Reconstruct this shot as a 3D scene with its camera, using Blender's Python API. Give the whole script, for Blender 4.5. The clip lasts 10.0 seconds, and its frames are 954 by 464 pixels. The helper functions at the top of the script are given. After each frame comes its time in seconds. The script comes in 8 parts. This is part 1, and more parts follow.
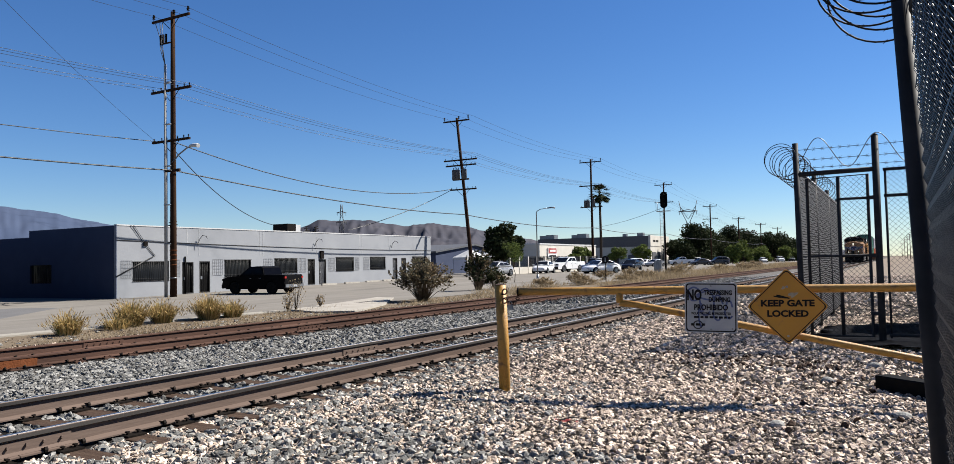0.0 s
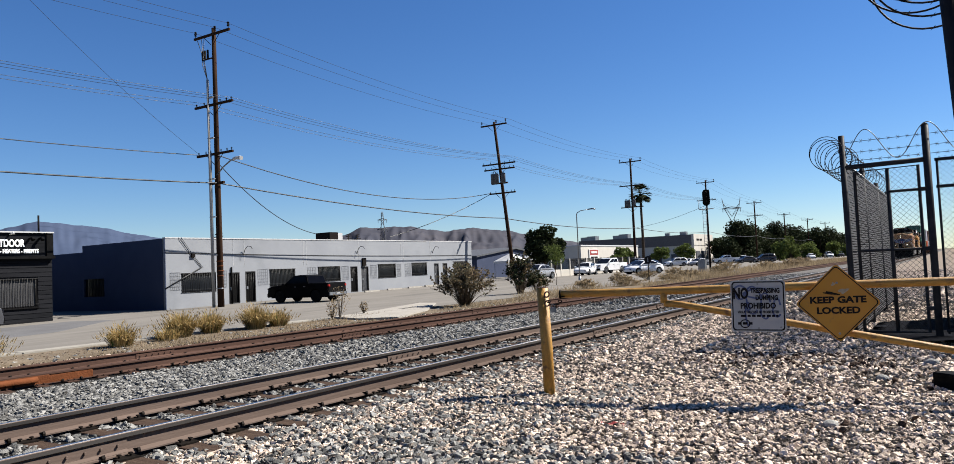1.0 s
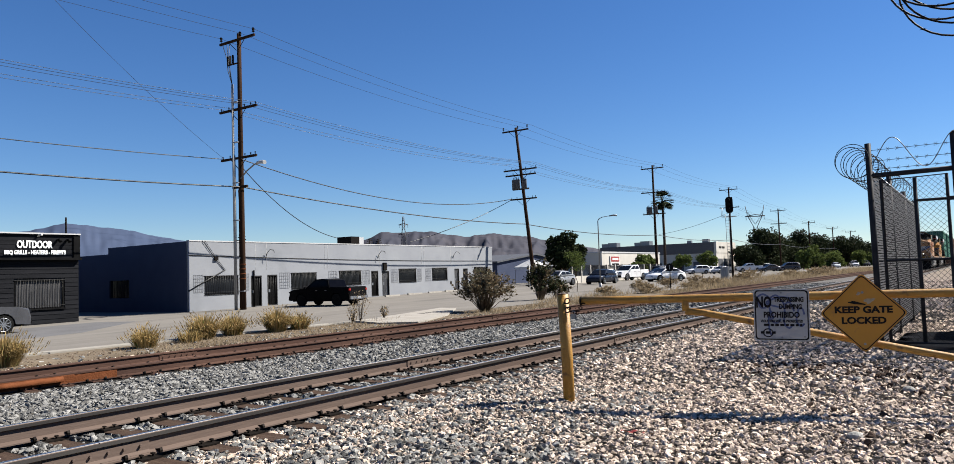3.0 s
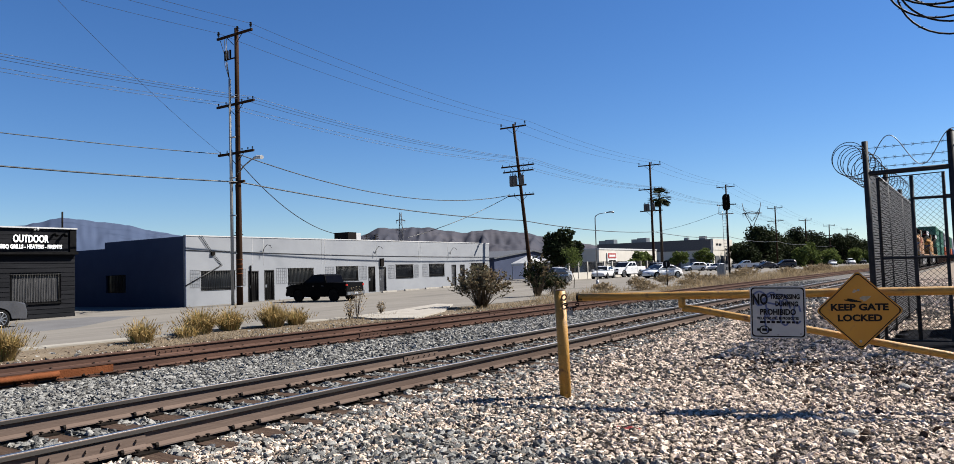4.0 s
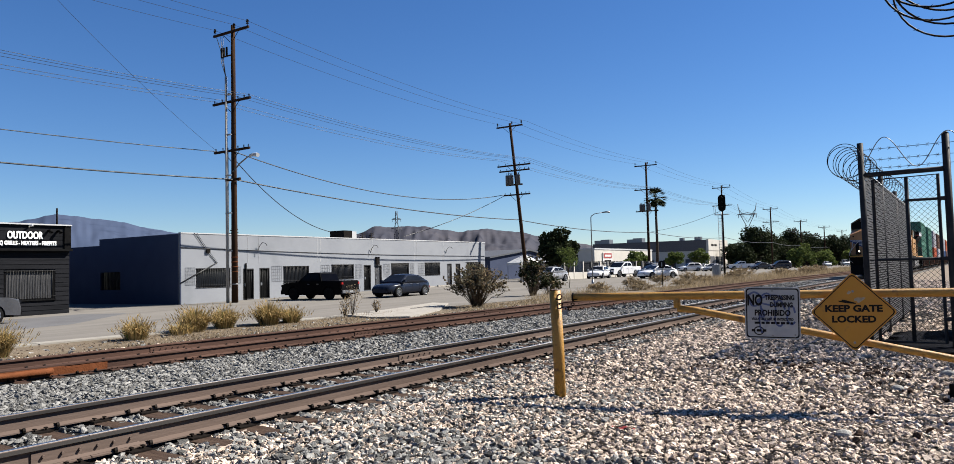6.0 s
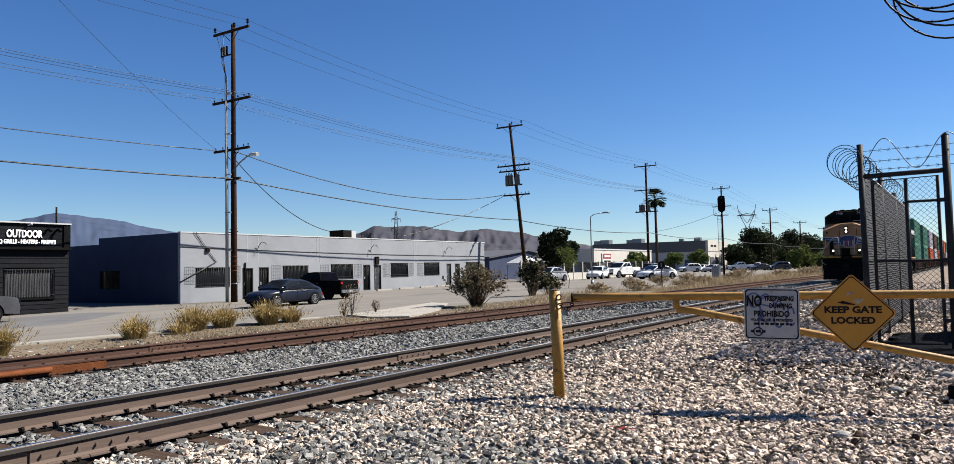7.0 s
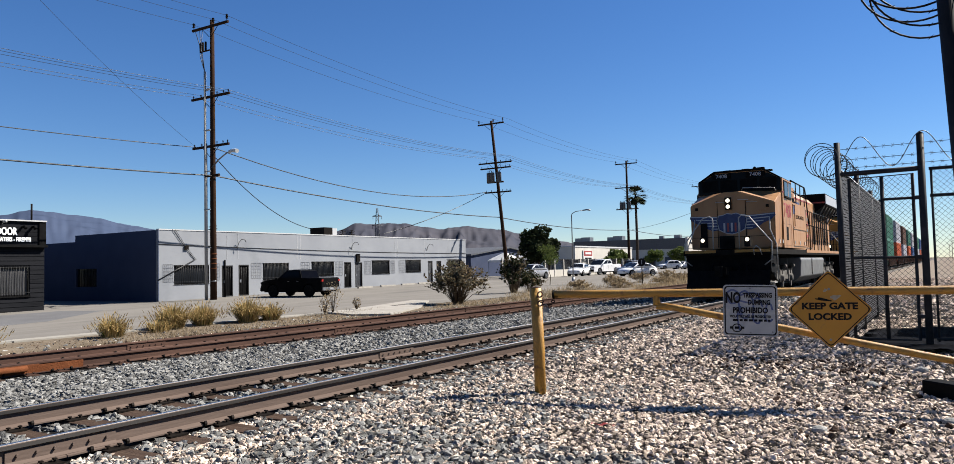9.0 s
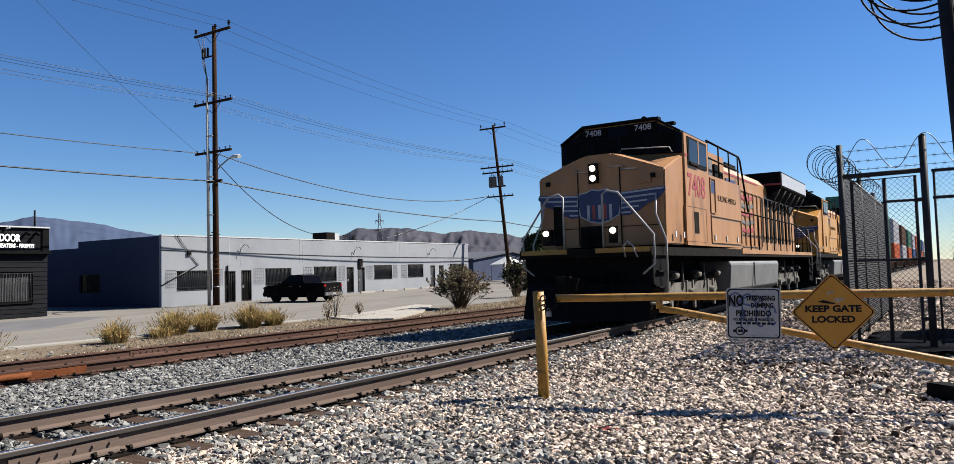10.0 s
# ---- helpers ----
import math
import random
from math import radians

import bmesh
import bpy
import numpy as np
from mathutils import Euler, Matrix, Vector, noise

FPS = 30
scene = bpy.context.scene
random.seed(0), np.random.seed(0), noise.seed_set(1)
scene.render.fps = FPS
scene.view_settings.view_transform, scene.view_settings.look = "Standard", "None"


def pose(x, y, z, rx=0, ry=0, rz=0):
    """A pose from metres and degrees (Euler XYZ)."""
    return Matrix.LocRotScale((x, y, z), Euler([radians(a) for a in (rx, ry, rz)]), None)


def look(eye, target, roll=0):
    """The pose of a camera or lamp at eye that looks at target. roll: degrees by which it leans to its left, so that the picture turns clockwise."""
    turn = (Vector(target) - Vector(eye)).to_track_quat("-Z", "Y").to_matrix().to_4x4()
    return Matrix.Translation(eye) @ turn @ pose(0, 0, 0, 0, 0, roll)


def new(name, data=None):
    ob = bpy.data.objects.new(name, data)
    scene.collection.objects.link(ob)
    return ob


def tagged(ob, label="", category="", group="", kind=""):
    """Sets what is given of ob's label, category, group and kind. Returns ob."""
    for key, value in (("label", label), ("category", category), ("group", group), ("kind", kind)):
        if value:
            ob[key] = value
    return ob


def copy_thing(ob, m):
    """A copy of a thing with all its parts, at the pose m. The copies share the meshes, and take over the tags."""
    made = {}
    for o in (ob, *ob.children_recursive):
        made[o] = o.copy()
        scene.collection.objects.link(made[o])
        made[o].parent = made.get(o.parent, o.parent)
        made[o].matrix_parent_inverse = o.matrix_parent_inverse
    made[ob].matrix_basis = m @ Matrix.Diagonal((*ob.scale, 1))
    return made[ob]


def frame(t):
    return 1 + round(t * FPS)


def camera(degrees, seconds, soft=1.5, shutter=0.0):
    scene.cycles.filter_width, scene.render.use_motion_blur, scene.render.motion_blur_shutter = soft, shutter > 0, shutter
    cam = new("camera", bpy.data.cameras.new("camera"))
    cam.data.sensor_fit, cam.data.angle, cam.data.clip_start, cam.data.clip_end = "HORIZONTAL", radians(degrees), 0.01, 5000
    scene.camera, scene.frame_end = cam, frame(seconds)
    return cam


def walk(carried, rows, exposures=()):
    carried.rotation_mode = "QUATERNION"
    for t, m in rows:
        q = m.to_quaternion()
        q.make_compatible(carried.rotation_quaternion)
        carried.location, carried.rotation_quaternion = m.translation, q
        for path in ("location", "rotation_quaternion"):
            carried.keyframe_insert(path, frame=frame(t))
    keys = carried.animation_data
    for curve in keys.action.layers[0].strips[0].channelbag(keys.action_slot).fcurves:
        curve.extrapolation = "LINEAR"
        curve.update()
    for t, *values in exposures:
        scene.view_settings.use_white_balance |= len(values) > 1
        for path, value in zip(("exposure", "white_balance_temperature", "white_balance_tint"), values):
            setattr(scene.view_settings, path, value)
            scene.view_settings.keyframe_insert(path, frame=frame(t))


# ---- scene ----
cam = camera(65.0, 10.0, 0.4)
EYE = (0.0, 0.0, 1.44)
TURNS = [
    (0.0, 92.42, 1.13, 29.24), (0.5, 92.86, 2.35, 30.63), (1.0, 92.82, 2.54, 32.39), (1.5, 93.20, 2.25, 33.25),
    (2.0, 93.36, 2.34, 33.68), (2.5, 93.44, 2.13, 33.93), (4.0, 93.00, 1.72, 33.72), (4.5, 93.19, 1.91, 33.61),
    (5.0, 93.14, 2.06, 33.64), (5.5, 92.96, 1.57, 33.39), (7.0, 92.93, 1.20, 33.34), (7.5, 92.75, 0.62, 32.83),
    (8.0, 92.29, 0.81, 31.77), (8.5, 92.46, 1.11, 31.72), (9.0, 92.69, 1.27, 31.92), (9.5, 92.90, 1.21, 31.98),
    (10.0, 93.02, 1.54, 32.11),
]
walk(cam, [(t, pose(*EYE, rx, ry, rz)) for t, rx, ry, rz in TURNS])

# ---- light ----
world = bpy.data.worlds.new("sky")
scene.world = world
world.use_nodes = True
_n = world.node_tree.nodes
_sky = _n.new("ShaderNodeTexSky")
_sky.sky_type, _sky.sun_disc = "NISHITA", False
SUN = Vector((0.70, 0.79, 1.0)).normalized()
_sky.sun_elevation = math.asin(SUN.z)
_sky.sun_rotation = math.atan2(SUN.x, SUN.y)
_sky.altitude, _sky.air_density, _sky.dust_density, _sky.ozone_density = 300, 1.0, 0.0, 8.0
_hue = _n.new("ShaderNodeHueSaturation")
_hue.inputs["Saturation"].default_value = 1.14
_hue.inputs["Hue"].default_value = 0.508
world.node_tree.links.new(_sky.outputs[0], _hue.inputs["Color"])
_tint = _n.new("ShaderNodeVectorMath")
_tint.operation = "MULTIPLY"
_tint.inputs[1].default_value = (1.0, 0.96, 0.915)
world.node_tree.links.new(_hue.outputs[0], _tint.inputs[0])
world.node_tree.links.new(_tint.outputs[0], _n["Background"].inputs[0])
_n["Background"].inputs[1].default_value = 0.047
sun = new("sun", bpy.data.lights.new("sun", "SUN"))
sun.data.energy, sun.data.angle, sun.data.color = 5.0, radians(0.53), (1.0, 0.945, 0.865)
sun.matrix_world = look((20, 20, 30), Vector((20, 20, 30)) - SUN)
scene.view_settings.exposure = 1.47


# ---- mesh helpers ----
def add_box(bm, x0, y0, z0, x1, y1, z1, m=None):
    vs = [bm.verts.new(Vector(c) if m is None else m @ Vector(c)) for c in
          ((x0, y0, z0), (x1, y0, z0), (x1, y1, z0), (x0, y1, z0), (x0, y0, z1), (x1, y0, z1), (x1, y1, z1), (x0, y1, z1))]
    for f in ((3, 2, 1, 0), (4, 5, 6, 7), (0, 1, 5, 4), (1, 2, 6, 5), (2, 3, 7, 6), (3, 0, 4, 7)):
        bm.faces.new([vs[i] for i in f])
    return vs


def add_tube(bm, pts, r, n=8, r2=None, caps=True):
    """A tube along a line of points, its radius running from r to r2."""
    pts = [Vector(p) for p in pts]
    rings, last, side = [], len(pts) - 1, None
    for i, p in enumerate(pts):
        d = (pts[min(i + 1, last)] - pts[max(i - 1, 0)]).normalized()
        if side is None:
            side = d.cross(Vector((0, 0, 1)) if abs(d.z) < 0.9 else Vector((1, 0, 0))).normalized()
        side = (side - d * side.dot(d)).normalized()
        up = d.cross(side)
        rad = r if r2 is None else r + (r2 - r) * i / max(last, 1)
        rings.append([bm.verts.new(p + (side * math.cos(a) + up * math.sin(a)) * rad) for a in (2 * math.pi * k / n for k in range(n))])
    for a, b in zip(rings, rings[1:]):
        for k in range(n):
            bm.faces.new((a[k], a[(k + 1) % n], b[(k + 1) % n], b[k])).smooth = True
    if caps:
        bm.faces.new(rings[0][::-1])
        bm.faces.new(rings[-1])


def add_prism(bm, outline, lo, hi, axis="x"):
    """An outline of 2D points, run from lo to hi along an axis; for x the outline is (y, z), for y (x, z), for z (x, y)."""
    def at(p, w):
        return {"x": (w, p[0], p[1]), "y": (p[0], w, p[1]), "z": (p[0], p[1], w)}[axis]
    a, b = [bm.verts.new(at(p, lo)) for p in outline], [bm.verts.new(at(p, hi)) for p in outline]
    bm.faces.new(a[::-1])
    bm.faces.new(b)
    for i in range(len(a)):
        j = (i + 1) % len(a)
        bm.faces.new((a[i], a[j], b[j], b[i]))


def mesh(name, bm, material=None, fix=True):
    if fix:
        bmesh.ops.recalc_face_normals(bm, faces=bm.faces)
    me = bpy.data.meshes.new(name)
    bm.to_mesh(me)
    bm.free()
    if material:
        me.materials.append(material)
    return me


def part(name, bm, material, parent=None, label="", fix=True):
    ob = new(name, mesh(name, bm, material, fix))
    if parent:
        ob.parent = parent
    if label:
        ob["label"] = label
    return ob


def thing(name, label, category, m=None, group="", kind=""):
    ob = tagged(new(name), label, category, group, kind)
    if m is not None:
        ob.matrix_basis = m
    return ob


def box_part(name, c, material, parent=None, label=""):
    bm = bmesh.new()
    add_box(bm, *c)
    return part(name, bm, material, parent, label)


def tube_part(name, pts, r, material, parent=None, label="", n=8, r2=None):
    bm = bmesh.new()
    add_tube(bm, pts, r, n, r2)
    return part(name, bm, material, parent, label)


# ---- materials ----
def mat(name, a, b, scale=3.0, rough=0.8, metal=0.0, bump=0.0, bump_scale=60.0, stain=None, stain_scale=0.7, stain_at=0.55, stretch=(1, 1, 1), island=0.0, spec=0.4):
    """A surface that wanders between two colours, with finer relief and, where given, larger stains."""
    m = bpy.data.materials.new(name)
    m.use_nodes = True
    nt = m.node_tree
    n, link = nt.nodes, nt.links.new
    p = n["Principled BSDF"]
    p.inputs["Roughness"].default_value, p.inputs["Metallic"].default_value = rough, metal
    p.inputs["Specular IOR Level"].default_value = spec if rough < 0.6 else min(spec, 0.04)
    co = n.new("ShaderNodeTexCoord")
    mp = n.new("ShaderNodeMapping")
    mp.inputs["Scale"].default_value = stretch
    link(co.outputs["Object"], mp.inputs["Vector"])

    def noise_at(s, detail):
        t = n.new("ShaderNodeTexNoise")
        t.inputs["Scale"].default_value, t.inputs["Detail"].default_value = s, detail
        link(mp.outputs[0], t.inputs["Vector"])
        return t.outputs["Fac"]

    def mixed(fac, c1, c2):
        x = n.new("ShaderNodeMix")
        x.data_type = "RGBA"
        if isinstance(fac, float):
            x.inputs[0].default_value = fac
        else:
            link(fac, x.inputs[0])
        for sock, c in ((x.inputs[6], c1), (x.inputs[7], c2)):
            if isinstance(c, tuple):
                sock.default_value = (*c, 1)
            else:
                link(c, sock)
        return x.outputs[2]

    def ramp(fac, lo, hi):
        r = n.new("ShaderNodeMapRange")
        r.inputs["From Min"].default_value, r.inputs["From Max"].default_value = lo, hi
        link(fac, r.inputs["Value"])
        return r.outputs[0]
    col = mixed(ramp(noise_at(scale, 6), 0.3, 0.7), a, b)
    if island:
        g = n.new("ShaderNodeNewGeometry")
        h = n.new("ShaderNodeHueSaturation")
        v = n.new("ShaderNodeMapRange")
        v.inputs["To Min"].default_value, v.inputs["To Max"].default_value = 1 - island, 1 + island
        link(g.outputs["Random Per Island"], v.inputs["Value"])
        link(v.outputs[0], h.inputs["Value"])
        link(col, h.inputs["Color"])
        col = h.outputs["Color"]
    if stain:
        col = mixed(ramp(noise_at(stain_scale, 5), stain_at, stain_at + 0.15), col, stain)
    link(col, p.inputs["Base Color"])
    r = ramp(noise_at(scale * 2.3, 4), 0.2, 0.8)
    rr = n.new("ShaderNodeMapRange")
    rr.inputs["To Min"].default_value, rr.inputs["To Max"].default_value = max(rough - 0.12, 0.02), min(rough + 0.1, 1)
    link(r, rr.inputs["Value"])
    link(rr.outputs[0], p.inputs["Roughness"])
    if bump:
        bp = n.new("ShaderNodeBump")
        bp.inputs["Strength"].default_value, bp.inputs["Distance"].default_value = bump, 0.02
        link(noise_at(bump_scale, 5), bp.inputs["Height"])
        link(bp.outputs[0], p.inputs["Normal"])
    return m


def glow(name, rgb, strength):
    m = bpy.data.materials.new(name)
    m.use_nodes = True
    p = m.node_tree.nodes["Principled BSDF"]
    p.inputs["Base Color"].default_value = (0.9, 0.88, 0.8, 1)
    p.inputs["Emission Color"].default_value, p.inputs["Emission Strength"].default_value = (*rgb, 1), strength
    return m


M_DIRT = mat("dry dirt", (0.08118, 0.0635, 0.04468), (0.1364, 0.1111, 0.0819), 0.8, 0.95, bump=0.8, bump_scale=25, stain=(0.08958, 0.07238, 0.05089), stain_scale=0.9, stain_at=0.6)
# Near-black beds: the shade between the loose stones is put into their colour.
M_BED_SHADE = mat("ballast bed", (0.004465, 0.004262, 0.004059), (0.01725, 0.01624, 0.01522), 22, 0.95, bump=1.0, bump_scale=30, stain=(0.007104, 0.006089, 0.005683), stain_scale=9, stain_at=0.52)
M_BED_TAN_SHADE = mat("shade-dark gravel bed", (0.00492, 0.003936, 0.00328), (0.01804, 0.01476, 0.0123), 22, 0.95, bump=1.0, bump_scale=30, stain=(0.008856, 0.007216, 0.006232), stain_scale=9, stain_at=0.54)
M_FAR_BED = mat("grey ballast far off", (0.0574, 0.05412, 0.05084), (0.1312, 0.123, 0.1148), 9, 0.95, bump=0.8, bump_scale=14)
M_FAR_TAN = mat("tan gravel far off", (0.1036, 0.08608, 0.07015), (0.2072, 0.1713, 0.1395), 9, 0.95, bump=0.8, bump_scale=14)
M_STONE = mat("crushed grey stone", (0.09631, 0.09631, 0.09274), (0.1819, 0.1783, 0.1676), 9, 0.9, bump=0.5, bump_scale=90, stain=(0.1926, 0.1534, 0.1141), stain_scale=13, stain_at=0.62, island=0.62)
M_STONE_TAN = mat("crushed tan stone", (0.3159, 0.2519, 0.1993), (0.4738, 0.3918, 0.3189), 9, 0.9, bump=0.5, bump_scale=90, stain=(0.2369, 0.2055, 0.1842), stain_scale=13, stain_at=0.63, island=0.7)
M_ROAD = mat("worn asphalt", (0.123, 0.114, 0.1017), (0.1574, 0.1468, 0.132), 0.6, 0.92, bump=0.3, bump_scale=120, stain=(0.1, 0.09348, 0.08528), stain_scale=0.35, stain_at=0.6, stretch=(1, 0.25, 1))
M_CONCRETE = mat("pale concrete", (0.1906, 0.177, 0.1548), (0.2364, 0.2235, 0.1967), 1.2, 0.9, bump=0.3, bump_scale=80, stain=(0.1838, 0.167, 0.1449), stain_scale=0.8, stain_at=0.62)
M_APRON = mat("bleached concrete", (0.2099, 0.1942, 0.1706), (0.2624, 0.2467, 0.2204), 1.4, 0.9, bump=0.3, bump_scale=60, stain=(0.1574, 0.1417, 0.1207), stain_scale=1.1, stain_at=0.6)
M_PATCH = mat("newer asphalt", (0.0902, 0.08938, 0.09184), (0.1107, 0.1099, 0.1123), 0.7, 0.9, bump=0.3, bump_scale=120)
M_RAIL = mat("brown rail steel", (0.06779, 0.04903, 0.04029), (0.113, 0.08487, 0.07054), 3, 0.65, 0.0, bump=0.2, bump_scale=50, stretch=(1, 0.15, 1))
M_RUN = mat("polished rail head", (0.30, 0.285, 0.265), (0.40, 0.38, 0.355), 4, 0.36, 1.0, stretch=(1, 0.05, 1))
M_RUST = mat("rusted rail steel", (0.04018, 0.02378, 0.01886), (0.07052, 0.041, 0.03116), 2.5, 0.8, 0.0, bump=0.3, bump_scale=60, stretch=(1, 0.15, 1))
M_RUST_ORANGE = mat("orange rust", (0.07693, 0.0264, 0.01091), (0.1194, 0.0419, 0.01779), 6, 0.9, bump=0.5, bump_scale=40)
M_TIE = mat("creosoted timber", (0.03568, 0.02343, 0.01895), (0.06134, 0.04238, 0.03123), 5, 0.9, bump=0.6, bump_scale=30, stretch=(0.3, 4, 1))
M_IRON = mat("dark iron", (0.00492, 0.0041, 0.00369), (0.01394, 0.01148, 0.00984), 20, 0.7, 0.3)
M_STUCCO = mat("pale grey stucco", (0.1823, 0.1912, 0.2079), (0.2097, 0.2193, 0.2325), 0.6, 0.93, bump=0.25, bump_scale=70, stain=(0.1594, 0.1691, 0.1823), stain_scale=0.35, stain_at=0.62)
# Darker and bluer than the front wall's stucco.
M_NAVY = mat("slate blue stucco", (0.033, 0.041, 0.068), (0.043, 0.052, 0.083), 0.5, 0.93, bump=0.3, bump_scale=60)
M_CAP = mat("white parapet cap", (0.3387, 0.344, 0.3485), (0.39, 0.39, 0.39), 2, 0.7)
M_ROOF = mat("gravel roof", (0.1755, 0.1706, 0.1656), (0.2411, 0.2353, 0.2255), 2, 0.95)
M_CLAD = mat("charcoal boards", (0.00574, 0.00615, 0.00738), (0.01148, 0.01189, 0.01394), 2, 0.8, bump=0.5, bump_scale=20, stretch=(1, 0.2, 3), stain=(0.024, 0.024, 0.026), stain_scale=3, stain_at=0.66, spec=0.1)
M_BLACK = mat("black paint", (0.00246, 0.00246, 0.00287), (0.00656, 0.00656, 0.00656), 6, 0.75, spec=0.1)
M_DARKBAR = mat("dark bronze bars", (0.00492, 0.00492, 0.00492), (0.01148, 0.01066, 0.00984), 8, 0.55, 0.0, spec=0.3)
M_GLASS = mat("dark window glass", (0.00492, 0.00574, 0.00738), (0.01148, 0.01312, 0.0164), 0.8, 0.10, spec=0.12)
M_CAB_GLASS = mat("tinted cab glass", (0.00164, 0.00164, 0.00246), (0.00328, 0.00328, 0.0041), 0.8, 0.12, spec=0.05)
M_LACE = mat("grey fence lacing", (0.05597, 0.05597, 0.05996), (0.1119, 0.1119, 0.1184), 9, 0.6, stretch=(1, 0.3, 3))
M_TWIG = mat("dry brown twigs", (0.082, 0.05904, 0.03936), (0.1558, 0.1181, 0.082), 8, 0.95)
M_SHADE_SHEET = mat("navy ground shade", (0.00246, 0.00287, 0.00492), (0.00656, 0.00738, 0.01148), 5, 0.85, bump=0.5, bump_scale=9)
M_CURTAIN = mat("pale blinds", (0.01722, 0.0182, 0.01968), (0.06396, 0.06396, 0.06642), 9, 0.8, stretch=(1, 6, 0.2))
M_YELLOW = mat("weathered yellow paint", (0.2465, 0.1162, 0.01269), (0.2983, 0.1616, 0.02877), 5, 0.55, bump=0.3, bump_scale=50, stain=(0.09307, 0.04074, 0.01312), stain_scale=11, stain_at=0.59)
M_SIGN_Y = mat("yellow sign sheet", (0.305, 0.1335, 0.006101), (0.3584, 0.1678, 0.01068), 3, 0.45, stain=(0.1525, 0.0877, 0.03432), stain_scale=9, stain_at=0.62)
M_SIGN_W = mat("faded white sign sheet", (0.2327, 0.2398, 0.2539), (0.3032, 0.3103, 0.3173), 4, 0.5, stain=(0.2085, 0.2085, 0.2304), stain_scale=6, stain_at=0.6)
M_INK = mat("sign ink", (0.0082, 0.0082, 0.00902), (0.01763, 0.01517, 0.01394), 30, 0.6)
M_SPRAY = mat("blue spray paint", (0.05002, 0.0656, 0.1509), (0.1099, 0.1304, 0.2206), 12, 0.6)
M_SCRAPE = mat("scraped sheet", (0.2107, 0.1804, 0.1304), (0.3009, 0.2608, 0.1911), 25, 0.6)
M_WOOD = mat("weathered pole timber", (0.01574, 0.00861, 0.005637), (0.03936, 0.02181, 0.01333), 3, 0.92, bump=0.6, bump_scale=25, stretch=(4, 4, 0.25))
M_GALV = mat("galvanised steel", (0.1402, 0.1443, 0.1525), (0.2066, 0.2107, 0.2189), 6, 0.45, 0.7, stretch=(1, 1, 0.3))
M_POST = mat("grey painted post", (0.01677, 0.01754, 0.01983), (0.03202, 0.03279, 0.03584), 6, 0.6, 0.0, stain=(0.02669, 0.01526, 0.01068), stain_scale=4, stain_at=0.72)
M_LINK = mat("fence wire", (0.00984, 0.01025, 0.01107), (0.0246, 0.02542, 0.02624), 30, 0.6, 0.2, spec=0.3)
# Lighter copy of the fence wire, with sun glints put into its colour.
M_LINK_LIT = mat("sunlit fence wire", (0.05, 0.051, 0.053), (0.095, 0.096, 0.1), 30, 0.42, 0.5, spec=0.4)
M_SLAT = mat("dark fence slats", (0.00984, 0.01025, 0.01148), (0.01804, 0.01886, 0.0205), 10, 0.85, bump=0.2)
M_SLAT_GREY = mat("grey fence slats", (0.05248, 0.05379, 0.06035), (0.0925, 0.09643, 0.1043), 8, 0.6)
M_WIRE = mat("overhead cable", (0.002952, 0.003198, 0.003936), (0.005412, 0.005904, 0.006642), 5, 0.5)
M_WIRE_PALE = mat("bare conductor", (0.0164, 0.01886, 0.0246), (0.0287, 0.03198, 0.03854), 5, 0.6, 0.0, spec=0.2)
M_LOCO = mat("faded armour yellow", (0.225, 0.104, 0.036), (0.302, 0.150, 0.059), 1.3, 0.5, bump=0.05, bump_scale=6, stain=(0.12, 0.055, 0.024), stain_scale=1.6, stain_at=0.56, stretch=(1, 1, 0.3))
M_LOCO_B = mat("fresh armour yellow", (0.2899, 0.1237, 0.01599), (0.3325, 0.1609, 0.02665), 0.9, 0.45, stain=(0.2249, 0.129, 0.04797), stain_scale=0.6, stain_at=0.64, stretch=(1, 1, 0.4))
M_LOCO_GREY = mat("locomotive grey", (0.07826, 0.07826, 0.07826), (0.109, 0.109, 0.1066), 1.2, 0.55, stain=(0.05179, 0.04396, 0.03674), stain_scale=1.4, stain_at=0.62)
M_UNDER = mat("grimy underframe", (0.0041, 0.00369, 0.00328), (0.01312, 0.01148, 0.00984), 4, 0.85)
M_TRUCKFRAME = mat("dusty grey bogie", (0.06427, 0.06076, 0.05492), (0.146, 0.1367, 0.1227), 4, 0.8)
M_RED = mat("red stripe", (0.2107, 0.02542, 0.0205), (0.2509, 0.04018, 0.03034), 4, 0.5)
M_NUM = mat("faded pink numerals", (0.2258, 0.04502, 0.05904), (0.262, 0.08192, 0.08561), 9, 0.6)
M_BLUE = mat("emblem blue", (0.009344, 0.0182, 0.07229), (0.0182, 0.03001, 0.09056), 6, 0.5)
M_SILVER = mat("emblem silver", (0.2485, 0.2542, 0.2722), (0.3264, 0.3321, 0.3436), 8, 0.45)
M_WHITE = mat("white paint", (0.4149, 0.4149, 0.4084), (0.474, 0.474, 0.4625), 2, 0.6)
M_CREAM = mat("cream painted block", (0.3444, 0.328, 0.2952), (0.41, 0.3895, 0.3526), 0.5, 0.85)
M_HEAD = mat("dark rail head side", (0.024, 0.021, 0.019), (0.045, 0.04, 0.036), 4, 0.5, 0.3, stretch=(1, 0.05, 1))
